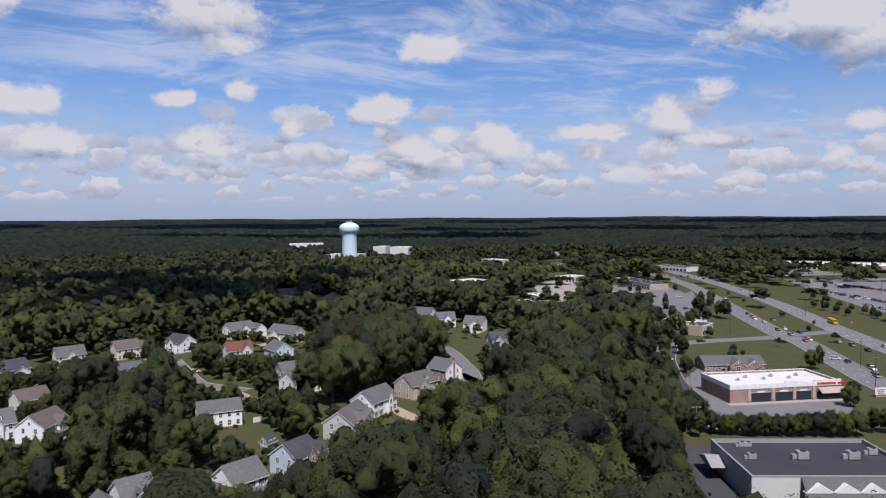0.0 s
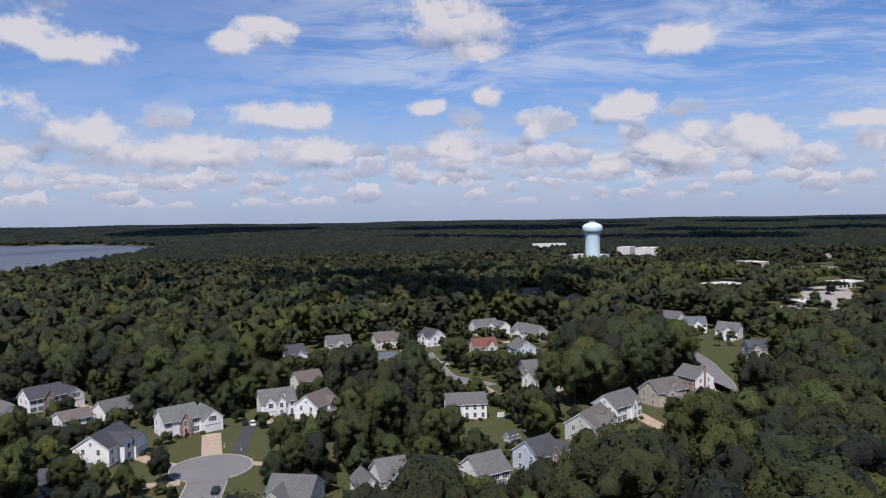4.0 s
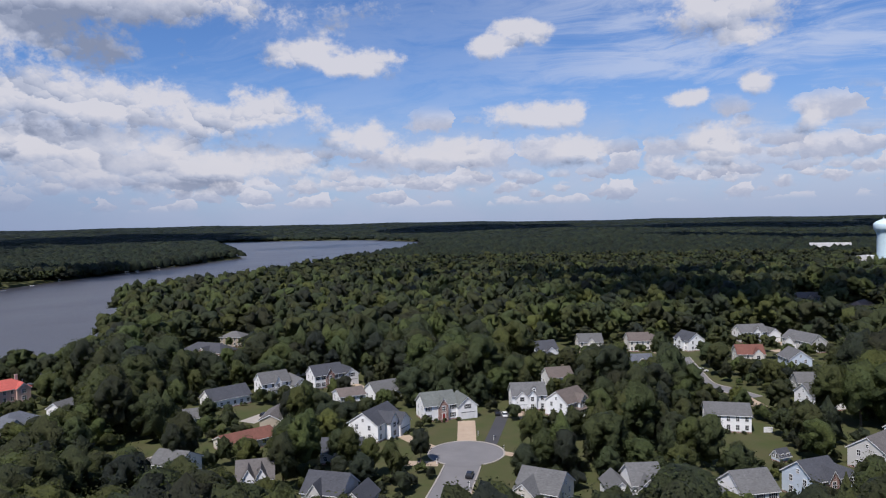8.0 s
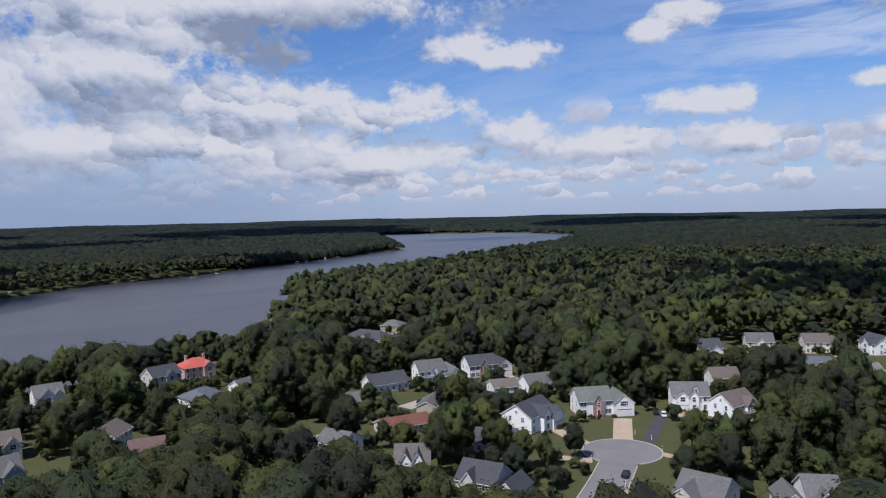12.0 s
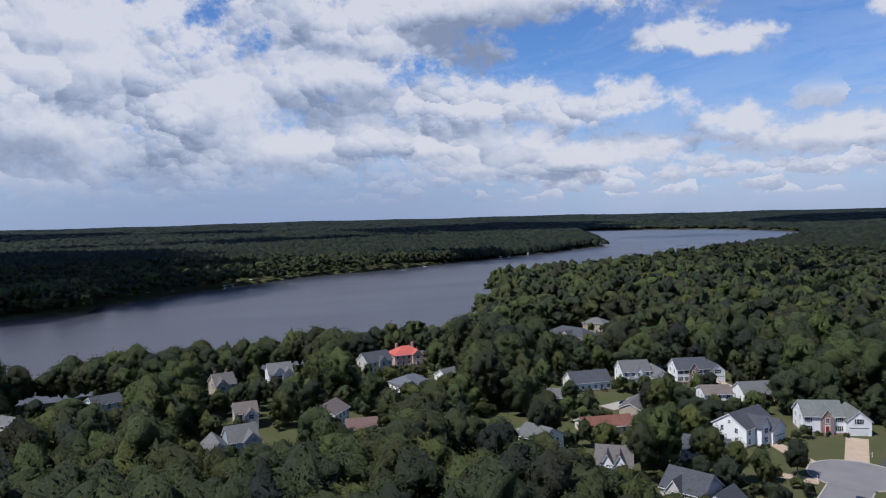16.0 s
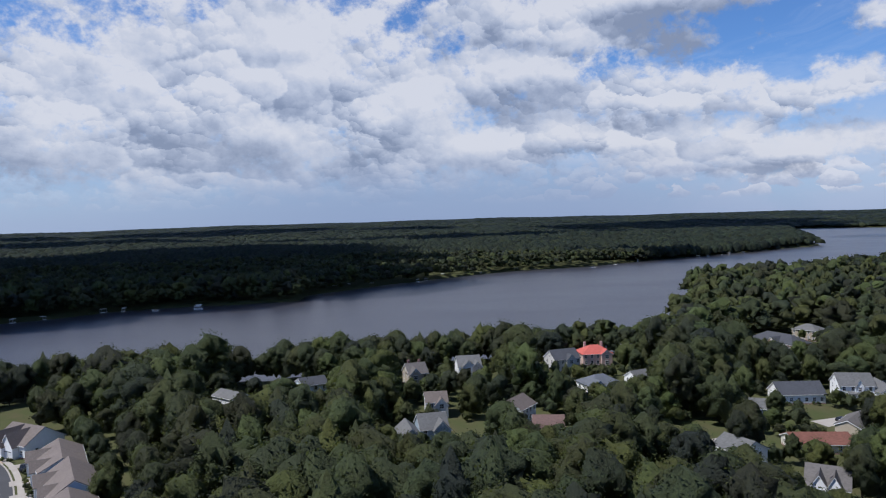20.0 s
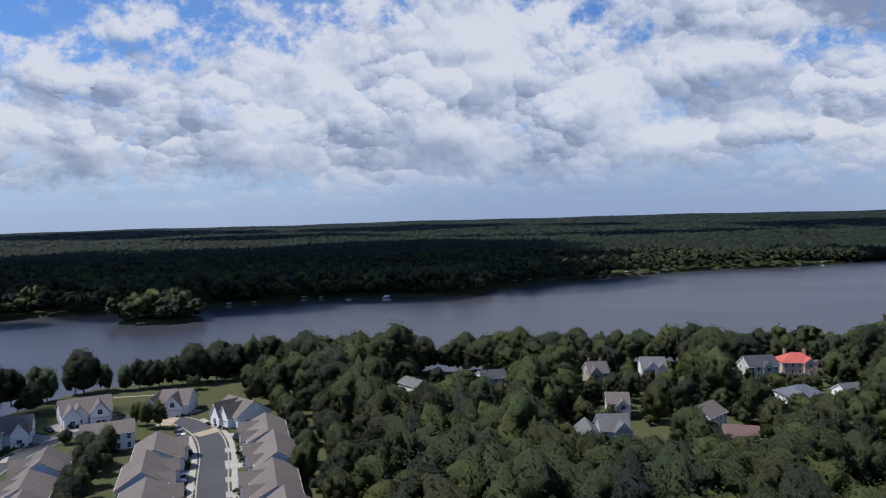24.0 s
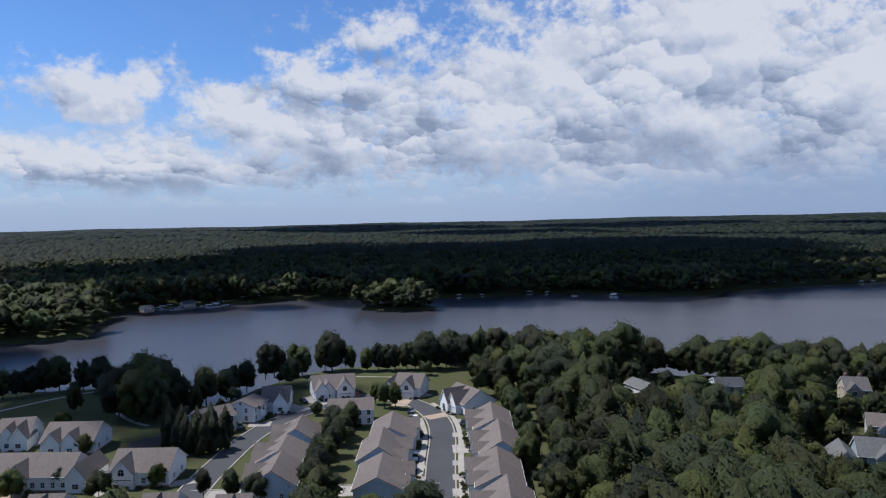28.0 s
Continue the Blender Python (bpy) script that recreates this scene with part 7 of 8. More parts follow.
boat(-1131.5, 609.9, 1, 158)
boat(-1149.7, 632.0, 2, 205)
boat(-1170.7, 670.1, 0, 252)
boat(-1229.8, 750.7, 1, 299)
boat(-611.2, 304.2, 2, 346)
boat(-423.0, 210.8, 0, 33)
boat(-939.0, 320.1, 1, 80)
boat(-426.0, -479.2, 0, 40)
boat(-421.6, -469.2, 2, 51)
boat(-425.7, -468.5, 1, 62)
boat(-421.4, -458.8, 0, 73)
boat(-425.4, -458.1, 2, 84)
boat(-425.1, -447.8, 1, 95)
boat(-430.4, -443.3, 0, 106)
boat(-435.1, -440.6, 2, 117)
boat(-446.4, -441.9, 1, 128)
boat(-449.6, -432.5, 0, 139)
boat(-454.8, -428.8, 2, 150)
boat(-466.4, -430.8, 1, 161)
boat(-484.9, -440.0, 0, 172)
boat(-502.3, -442.5, 2, 183)
boat(-509.3, -435.4, 1, 194)
boat(-516.4, -428.3, 0, 205)
boat(-523.5, -421.1, 2, 216)
boat(-431.1, -475.7, 1, 227)
boat(-430.3, -466.5, 0, 238)
boat(-435.5, -462.5, 2, 249)
boat(-435.0, -452.4, 1, 260)
boat(-442.9, -452.3, 0, 271)
boat(-454.0, -455.7, 2, 282)
boat(-454.4, -442.1, 1, 293)
boat(-463.2, -440.4, 0, 304)
boat(-468.4, -437.6, 2, 315)
jetty(-439.5, -450.7, 120, 46)
jetty(-440.4, -484.0, 30, 24)
jetty(-611.5, 304.3, 150, 9)
jetty(-434.0, 216.5, 150, 12)
jetty(-241.3, -250.5, 40, 10)
jetty(-335.4, 71.3, 170, 10)
jetty(-971.8, 331.4, 160, 10)
rail_fence(-53.1, 239.3, -47.3, 250.5)
picket_fence(-254.4, 199.8, -251.0, 207.7)
picket_fence(-63.1, 232.4, -60.8, 233.9)
utility_pole(175.7, 466.1)
utility_pole(182.1, 308.9)
utility_pole(167.1, 273.5)
utility_pole(235.8, 462.4)
utility_pole(388.4, 682.7)
utility_pole(361.7, 586.2)
utility_pole(161.5, 399.5)
utility_pole(326.0, 688.5)
utility_pole(425.6, 816.9)
utility_pole(-227.5, 236.2)
utility_pole(333.2, 920.6)
utility_pole(329.4, 844.9)
utility_pole(378.3, 857.0)
lamp_post(294.8, 583.1)
lamp_post(332.8, 601.5)
lamp_post(325.9, 542.0)
lamp_post(279.6, 527.8)
lamp_post(282.4, 495.7)
lamp_post(288.4, 466.9)
lamp_post(91.4, 263.1)
lamp_post(77.1, 215.6)
mailbox(-138.0, 159.6)
mailbox(-127.9, 151.0)
mailbox(-109.9, 142.5)
mailbox(-119.3, 171.6)
mailbox(-134.1, 178.8)
mailbox(-127.4, 177.9)
road_sign(159.7, 258.3)
work_sign(227.1, 433.6)
work_sign(243.9, 423.7)


# ---- trees ----


def crown_template(seed, height, radius, cards, size, base=0.25, lobes=22, pine=False, sub=3, cut=-0.97):
    """A crown of many rounded leaf masses with loose sprays on them: vertices, faces, normals."""
    g = np.random.default_rng(seed)
    z0, z1 = base * height, height
    mid, hz = np.array((0, 0, z0 + (z1 - z0) * 0.5)), (z1 - z0) / 2
    lean = g.uniform(-0.12, 0.12, 2) * radius
    cen, rad = [], []
    for i in range(lobes):
        f = (i + 0.5) / lobes
        a = i * 2.4 + g.uniform(-0.5, 0.5)
        if pine:
            env = (1 - f) ** 0.75
            out = radius * env * g.uniform(0.45, 0.75)
            cen.append((out * math.cos(a), out * math.sin(a), (f * 1.75 - 0.86) * hz))
            rad.append(radius * max(0.2, env) * g.uniform(0.34, 0.5))
        else:
            u = 1 - 1.9 * f
            out = math.sqrt(max(0.0, 1 - u * u)) ** (1 if u > 0 else 0.6) * g.uniform(0.55, 0.88) * radius
            r = radius * g.uniform(0.2, 0.36)
            cen.append((out * math.cos(a) + lean[0] * u, out * math.sin(a) + lean[1] * u, u * (hz - r) * g.uniform(0.82, 1.0)))
            rad.append(r)
    cen, rad = np.array(cen), np.array(rad)

    def surface(d):
        """How far out the foliage reaches along each way from the crown's middle, and which way it faces there."""
        b = d @ cen.T
        q = b * b - ((cen ** 2).sum(1) - rad ** 2)[None]
        reach = np.where(q > 0, b + np.sqrt(np.maximum(q, 0)), 0)
        best = reach.argmax(1)
        core = 0.5 / np.sqrt((d[:, 0] / radius) ** 2 + (d[:, 1] / radius) ** 2 + (d[:, 2] / hz) ** 2)
        far = np.maximum(reach.max(1), core)
        p = d * far[:, None]
        face = (p - cen[best]) / rad[best][:, None]
        return p, face * 0.75 + d * 0.35

    bm = bmesh.new()
    bmesh.ops.create_icosphere(bm, subdivisions=sub, radius=1)
    dirs = np.array([v.co[:] for v in bm.verts])
    tris = np.array([[v.index for v in f.verts] for f in bm.faces])
    bm.free()
    tris = tris[dirs[tris, 2].mean(1) > cut]
    used, tris = np.unique(tris, return_inverse=True)
    tris, dirs = tris.reshape(-1, 3), dirs[used]
    p, face = surface(dirs)
    verts, faces, normals = [mid + p * g.uniform(0.86, 1.0, (len(p), 1))], [tris], [face]
    if cards:
        d = g.normal(size=(cards, 3))
        d[:, 2] = np.abs(d[:, 2]) * 1.2 - (0.7 if cut < -0.7 else 0.4)
        d /= np.linalg.norm(d, axis=1)[:, None]
        p, face = surface(d)
        p = mid + p * g.uniform(0.88, 1.08, (cards, 1))
        nrm = face + g.normal(size=(cards, 3)) * 0.8
        nrm /= np.linalg.norm(nrm, axis=1)[:, None]
        t1 = np.cross(nrm, g.normal(size=(cards, 3)))
        t1 /= np.linalg.norm(t1, axis=1)[:, None]
        t2 = np.cross(nrm, t1)
        s = size * g.uniform(0.6, 1.3, cards)[:, None]
        verts.append(np.stack([p - t1 * s - t2 * s * 0.6, p + t1 * s - t2 * s * 0.6, p + t2 * s * 0.95], 1).reshape(-1, 3))
        k = len(dirs) + np.arange(cards) * 3
        faces.append(np.stack([k, k + 1, k + 2], 1))
        normals.append(np.repeat(face * 0.6 + nrm * 0.55, 3, 0))
    n = np.concatenate(normals)
    return np.concatenate(verts), np.concatenate(faces), n / np.linalg.norm(n, axis=1)[:, None]


def trunk_mesh(seed, height, radius, mat):
    """A tapered, slightly bent trunk with limbs."""
    g = random.Random(seed)
    bm = bmesh.new()

    def limb(p, q, r0, r1, seg=6):
        a = (Vector(q) - Vector(p)).normalized()
        u = a.orthogonal().normalized()
        v = a.cross(u)
        rings = [[bm.verts.new(Vector(c) + (u * math.cos(t) + v * math.sin(t)) * r) for t in [2 * math.pi * j / seg for j in range(seg)]] for c, r in ((p, r0), (q, r1))]
        for j in range(seg):
            bm.faces.new((rings[0][j], rings[0][(j + 1) % seg], rings[1][(j + 1) % seg], rings[1][j]))
    a = (0, 0, -0.5)
    b = (g.uniform(-0.3, 0.3), g.uniform(-0.3, 0.3), height * 0.42)
    c = (b[0] + g.uniform(-0.5, 0.5), b[1] + g.uniform(-0.5, 0.5), height * 0.8)
    limb(a, b, radius, radius * 0.7)
    limb(b, c, radius * 0.7, radius * 0.25)
    for i in range(5):
        f = 0.32 + 0.1 * i
        z = height * f
        t = i * 2.4 + g.uniform(-0.4, 0.4)
        ln = height * 0.2
        s = (b[0] * min(1, f / 0.42), b[1] * min(1, f / 0.42), z)
        limb(s, (s[0] + math.cos(t) * ln, s[1] + math.sin(t) * ln, z + ln * 0.6), radius * 0.35, radius * 0.12, 5)
    me = bpy.data.meshes.new("trunk")
    bm.to_mesh(me)
    bm.free()
    me.materials.append(mat)
    return me


TREES = []
for i in range(12):
    pine = i in (5, 9)
    ht, rd = (20, 3.4) if pine else (18 + (i % 4) * 1.3, 4.3 + (i % 3) * 0.6)
    v, f, nr = crown_template(100 + i, ht, rd, 4000, 0.18, 0.08 if not pine else 0.05, 34 + i % 4 * 4, pine, 3)
    TREES.append((trunk_mesh(i, ht, 0.3, BARK), grid_mesh("crown", v, f, LEAF_PINE if pine else (LEAF_LIGHT if i == 3 else LEAF), True, nr), ht, rd))
for i in range(3):       # low, bushy garden trees
    v, f, nr = crown_template(140 + i, 10, 4.2, 2000, 0.17, 0.0, 22, False, 3)
    TREES.append((trunk_mesh(40 + i, 10, 0.16, BARK), grid_mesh("crown", v, f, LEAF_LIGHT if i == 1 else LEAF, True, nr), 10, 4.6))
for i in range(4):       # broad shore trees, leafy down to the grass
    v, f, nr = crown_template(160 + i, 16, 4.2 + 0.4 * i, 2400, 0.2, -0.03, 34 + i, False, 3)
    TREES.append((trunk_mesh(50 + i, 16, 0.26, BARK), grid_mesh("crown", v, f, LEAF_PINE if i == 3 else LEAF, True, nr), 16, 5.2))
v, f, nr = crown_template(170, 14, 3.6, 2000, 0.18, -0.04, 30, True, 3)       # cedar
TREES.append((trunk_mesh(60, 14, 0.2, BARK), grid_mesh("crown", v, f, LEAF_PINE, True, nr), 14, 3.6))
LOW = [crown_template(300 + i, 18 + i % 3, 4.4 + (i % 4) * 0.4, 1150, 0.25, 0.06, 30 + i % 3 * 5, i == 5, 3, -0.93) for i in range(8)]
SHRUB = [crown_template(400 + i, 3.0, 1.7, 100, 0.15, 0.02, 12, False, 2, -0.5) for i in range(4)]


ROADSIDE = []    # x, y, height, width of the trees along the highway and the lots


def tree(x, y, scale=1.0, kind=0, turn=0.0, wide=1.0, z=0.0, label="tall broadleaf tree with a dense rounded green crown"):
    tm, cm, ht, rd = TREES[kind]
    if math.hypot(x, y) > 330:
        ROADSIDE.append((x, y, scale * ht, scale * wide * rd / 5.0))
        CLEAR.append((x, y, x, y, rd * scale * 0.45))
        return None
    t = thing("tree", x, y, turn, z, label=label, category="tree", group="trees of the neighbourhood")
    t.scale = (scale * wide, scale * wide, scale)
    part("trunk", tm, None, t)
    part("crown", cm, None, t)
    CLEAR.append((x, y, x, y, rd * scale * 0.45))
    return t


tree(-175.5, -277.0, 0.81, 16, 67, 1.04)
tree(-178.8, -273.4, 0.75, 17, 134, 0.80)
tree(-183.4, -271.6, 0.81, 18, 201, 1.04)
tree(-187.5, -268.9, 1.00, 15, 268, 0.80)
tree(-191.1, -265.2, 1.06, 16, 335, 1.04)
tree(-196.9, -258.3, 0.88, 17, 42, 0.80)
tree(-198.9, -250.8, 1.00, 18, 109, 1.04)
tree(-171.8, -230.3, 0.81, 15, 176, 0.80)
tree(-170.1, -280.8, 0.88, 16, 243, 1.04)
tree(-166.4, -285.4, 0.88, 17, 310, 0.80)
tree(-172.7, -209.1, 1.25, 18, 17, 1.04)
tree(-183.0, -217.0, 1.19, 15, 84, 0.80)
tree(-172.0, -200.1, 1.31, 16, 151, 1.04)
tree(-177.2, -198.3, 1.38, 17, 218, 0.80)
tree(-185.0, -202.2, 1.38, 18, 285, 1.04)
tree(-178.1, -209.3, 1.25, 15, 352, 0.80)
tree(-191.3, -217.8, 1.38, 16, 59, 1.04)
tree(-175.0, -192.7, 1.12, 17, 126, 0.80)
tree(-183.4, -196.3, 0.88, 18, 193, 1.04)
tree(-189.3, -195.6, 0.88, 15, 260, 0.80)
tree(-199.8, -195.0, 1.00, 16, 327, 1.04)
tree(-188.6, -189.5, 0.75, 17, 34, 0.80)
tree(-209.2, -194.0, 0.81, 18, 101, 1.04)
tree(-216.1, -195.9, 0.81, 15, 168, 0.80)
tree(-221.6, -194.5, 0.88, 16, 235, 1.04)
tree(-243.4, -203.0, 1.06, 17, 302, 0.80)
tree(-246.6, -200.9, 1.00, 18, 9, 1.04)
tree(-251.6, -194.2, 1.00, 15, 76, 0.80)
tree(-253.0, -190.6, 0.94, 16, 143, 1.04)
tree(-264.5, -186.7, 1.12, 17, 210, 0.80)
tree(-266.8, -184.3, 1.25, 18, 277, 1.04)
tree(-269.8, -176.6, 0.81, 15, 344, 0.80)
tree(-272.6, -169.4, 0.75, 16, 51, 1.04)
tree(-275.6, -165.2, 0.88, 17, 118, 0.80)
tree(-277.0, -161.6, 0.81, 18, 185, 1.04)
tree(-279.5, -158.6, 0.81, 15, 252, 0.80)
tree(-281.3, -153.8, 0.88, 16, 319, 1.04)
tree(-282.8, -150.2, 0.94, 17, 26, 0.80)
tree(-285.7, -146.0, 1.19, 18, 93, 1.04)
tree(-287.6, -141.2, 0.94, 15, 160, 0.80)
tree(-290.1, -138.2, 1.06, 16, 227, 1.04)
tree(-292.6, -135.1, 0.94, 17, 294, 0.80)
tree(-296.8, -131.3, 1.06, 18, 1, 1.04)
tree(-299.8, -127.0, 1.12, 15, 68, 0.80)
tree(-203.5, -147.6, 0.50, 12, 135, 1.00)
tree(-221.0, -130.4, 0.49, 2, 202, 1.00)
tree(-221.2, -125.9, 0.50, 7, 269, 1.00)
tree(-224.0, -135.8, 0.50, 0, 336, 1.00)
tree(-131.4, -145.8, 0.65, 13, 43, 1.00)
tree(-120.1, -168.1, 0.60, 14, 110, 1.00)
tree(-141.6, -186.3, 0.65, 12, 177, 1.00)
tree(-110.7, -173.1, 0.80, 13, 244, 1.00)
tree(-119.5, -152.7, 0.80, 14, 311, 1.00)
tree(-129.4, -128.1, 0.44, 6, 18, 1.00)
tree(-131.6, -121.2, 0.41, 11, 85, 1.00)
tree(-133.5, -115.0, 0.80, 14, 152, 1.00)
tree(-158.2, -95.5, 0.45, 12, 219, 1.00)
tree(-157.8, -100.4, 0.40, 13, 286, 1.00)
tree(-253.3, -99.2, 0.41, 7, 353, 1.00)
tree(-209.0, -174.6, 0.60, 12, 60, 1.00)
tree(-213.4, -170.2, 0.60, 13, 127, 1.00)
tree(-203.5, -147.6, 0.50, 14, 194, 1.00)
tree(-177.7, -120.9, 0.62, 15, 261, 1.00)
tree(-169.2, -117.2, 0.62, 16, 328, 1.00)
tree(-160.6, -113.5, 0.62, 17, 35, 1.00)
tree(-152.7, -110.2, 0.62, 18, 102, 1.00)
tree(-184.9, -123.6, 0.62, 15, 169, 1.00)
tree(-195.0, -127.6, 0.62, 16, 236, 1.00)
tree(-203.1, -130.4, 0.56, 17, 303, 1.00)
tree(-191.6, -132.4, 0.56, 18, 10, 1.00)
tree(-178.6, -125.6, 0.56, 15, 77, 1.00)
tree(-164.8, -119.0, 0.56, 16, 144, 1.00)
tree(-156.8, -114.6, 0.56, 17, 211, 1.00)
tree(-146.3, -107.3, 0.56, 18, 278, 1.00)
tree(-142.3, -107.2, 0.56, 15, 345, 1.00)
tree(-187.1, -127.6, 0.62, 16, 52, 1.00)
tree(-244.1, -78.2, 0.81, 17, 119, 1.00)
tree(-221.8, -68.2, 0.88, 18, 186, 1.00)
tree(-200.5, -60.0, 0.88, 15, 253, 1.00)
tree(-183.3, -52.6, 0.94, 16, 320, 1.00)
tree(-266.2, -86.4, 0.81, 17, 27, 1.00)
tree(-275.1, -95.3, 0.75, 18, 94, 1.00)
tree(-282.7, -104.2, 0.81, 15, 161, 1.00)
tree(-282.6, -110.0, 0.88, 16, 228, 1.00)
tree(-230.5, -72.9, 0.75, 17, 295, 1.00)
tree(-210.0, -65.2, 0.75, 18, 2, 1.00)
tree(-191.3, -56.5, 0.81, 15, 69, 1.00)
tree(-173.8, -49.2, 0.88, 16, 136, 1.00)
tree(-165.5, -49.7, 0.81, 17, 203, 1.00)
tree(-289.9, -116.0, 0.81, 18, 270, 1.00)
tree(136.3, 468.6, 0.62, 15, 337, 1.00)
tree(131.0, 432.4, 0.69, 16, 44, 1.00)
tree(134.6, 417.0, 0.62, 17, 111, 1.00)
tree(140.0, 502.2, 0.56, 18, 178, 1.00)
tree(161.1, 554.2, 0.50, 15, 245, 1.00)
tree(139.3, 537.9, 0.56, 16, 312, 1.00)
tree(123.0, 506.4, 0.62, 17, 19, 1.00)
tree(124.5, 538.9, 0.56, 18, 86, 1.00)
tree(165.5, 461.6, 0.81, 15, 153, 1.00)
tree(162.1, 437.4, 0.75, 16, 220, 1.00)
tree(128.6, 379.3, 0.56, 17, 287, 1.00)
tree(118.5, 371.4, 0.62, 18, 354, 1.00)
tree(117.7, 355.5, 0.56, 15, 61, 1.00)
tree(118.1, 379.8, 0.69, 16, 128, 1.00)
tree(165.4, 601.9, 0.50, 17, 195, 1.00)
tree(154.3, 704.6, 0.56, 18, 262, 1.00)
tree(143.3, 705.7, 0.62, 15, 329, 1.00)
tree(-187.6, 150.8, 0.89, 0, 36, 1.00)
tree(-192.6, 157.4, 0.73, 1, 103, 1.00)
tree(-184.9, 106.8, 0.94, 4, 170, 1.00)
tree(-180.1, 101.5, 0.78, 6, 237, 1.00)
tree(-146.3, 112.0, 0.78, 7, 304, 1.00)
tree(-217.8, 135.6, 0.56, 8, 11, 1.00)
tree(-166.8, 84.1, 0.73, 10, 78, 1.00)
tree(-173.3, 85.5, 0.73, 2, 145, 1.00)
tree(-203.1, 199.3, 0.56, 0, 212, 1.00)
tree(-132.4, 137.3, 0.52, 1, 279, 1.00)
tree(-150.2, 134.5, 0.61, 4, 346, 1.00)
tree(-146.5, 133.9, 0.49, 6, 53, 1.00)
tree(-259.8, 143.6, 0.64, 7, 120, 1.00)
tree(-251.8, 143.0, 0.72, 8, 187, 1.00)
tree(-254.3, 153.7, 0.63, 10, 254, 1.00)
tree(-214.7, 141.7, 0.34, 2, 321, 1.00)
tree(-176.0, 122.4, 0.33, 0, 28, 1.00)
tree(-194.1, 151.7, 0.67, 1, 95, 1.00)
tree(-254.9, -100.2, 0.81, 15, 162, 1.00)
tree(-239.9, -91.3, 0.75, 16, 229, 1.00)
tree(-223.5, -81.3, 0.75, 17, 296, 1.00)
tree(-206.5, -72.6, 0.75, 15, 3, 1.00)
tree(-189.7, -64.4, 0.75, 16, 70, 1.00)
tree(-265.7, -108.9, 0.81, 17, 137, 1.00)
tree(-274.5, -117.3, 0.75, 15, 204, 1.00)
tree(-231.1, -86.0, 0.69, 16, 271, 1.00)
tree(-179.1, -61.7, 0.75, 17, 338, 1.00)
tree(-154.6, -166.0, 0.93, 19, 45, 1.00)
tree(-153.7, -161.6, 0.93, 19, 112, 1.00)
tree(-153.9, -158.5, 1.00, 19, 179, 1.00)
tree(-154.5, -155.7, 1.00, 19, 246, 1.00)
tree(-155.2, -152.7, 1.00, 19, 313, 1.00)
tree(-158.6, -152.5, 0.93, 19, 20, 1.00)
tree(-161.6, -152.2, 0.86, 19, 87, 1.00)
tree(-161.6, -173.3, 1.00, 19, 154, 1.00)
tree(-161.0, -167.5, 1.00, 19, 221, 1.00)
tree(-161.7, -161.7, 1.00, 19, 288, 1.00)
tree(-166.8, -160.9, 1.00, 19, 355, 1.00)
tree(-170.8, -158.8, 0.86, 19, 62, 1.00)
tree(83.2, 216.6, 0.75, 12, 129, 1.00)
tree(86.2, 215.3, 0.70, 13, 196, 1.00)
tree(90.1, 215.2, 0.75, 14, 263, 1.00)
tree(93.4, 214.0, 0.70, 12, 330, 1.00)
tree(97.4, 214.5, 0.75, 13, 37, 1.00)
tree(101.0, 213.8, 0.70, 14, 104, 1.00)
tree(104.9, 213.7, 0.75, 12, 171, 1.00)
tree(108.6, 213.6, 0.80, 13, 238, 1.00)
tree(112.9, 213.5, 0.80, 14, 305, 1.00)
tree(117.1, 213.3, 0.85, 12, 12, 1.00)
tree(120.5, 212.7, 0.80, 13, 79, 1.00)
tree(124.7, 213.1, 0.85, 14, 146, 1.00)
tree(131.1, 215.2, 0.41, 3, 213, 1.00)
tree(135.3, 215.1, 0.50, 8, 280, 1.00)
tree(138.0, 213.9, 0.47, 1, 347, 1.00)
tree(77.1, 212.8, 0.44, 6, 54, 1.00)
tree(77.9, 221.4, 0.50, 11, 121, 1.00)
tree(84.1, 263.4, 0.78, 4, 188, 1.00)
tree(76.2, 247.9, 0.83, 0, 255, 1.00)
tree(76.8, 237.3, 0.68, 2, 322, 1.00)
tree(69.2, 230.9, 0.73, 7, 29, 1.00)
tree(70.0, 221.6, 0.83, 0, 96, 1.00)
tree(70.7, 213.0, 0.78, 0, 163, 1.00)
tree(63.0, 216.0, 0.83, 10, 230, 1.00)
tree(64.0, 205.3, 0.73, 3, 297, 1.00)
tree(57.1, 195.7, 0.94, 8, 4, 1.00)
tree(59.4, 188.9, 0.78, 1, 71, 1.00)
tree(56.6, 205.5, 0.83, 6, 138, 1.00)
tree(58.0, 178.7, 0.64, 11, 205, 1.00)
tree(53.2, 175.1, 0.89, 4, 272, 1.00)
tree(50.8, 178.9, 0.94, 0, 339, 1.00)
tree(54.7, 164.5, 0.63, 2, 46, 1.00)
tree(50.4, 161.4, 0.68, 7, 113, 1.00)
tree(50.1, 187.0, 1.00, 0, 180, 1.00)
tree(93.7, 301.2, 0.67, 0, 247, 1.00)
tree(84.2, 281.2, 0.68, 10, 314, 1.00)
tree(94.5, 324.7, 0.64, 3, 21, 1.00)
tree(105.0, 337.4, 0.67, 8, 88, 1.00)
tree(109.7, 366.9, 0.73, 1, 155, 1.00)
tree(161.5, 304.0, 0.58, 6, 222, 1.00)
tree(157.9, 304.1, 0.50, 11, 289, 1.00)
tree(75.1, 218.5, 0.67, 4, 356, 1.00)
tree(76.5, 230.7, 0.56, 0, 63, 1.00)
tree(235.9, 587.8, 0.35, 13, 130, 1.00)
tree(226.7, 535.1, 0.40, 14, 197, 1.00)
tree(222.0, 496.7, 0.35, 12, 264, 1.00)
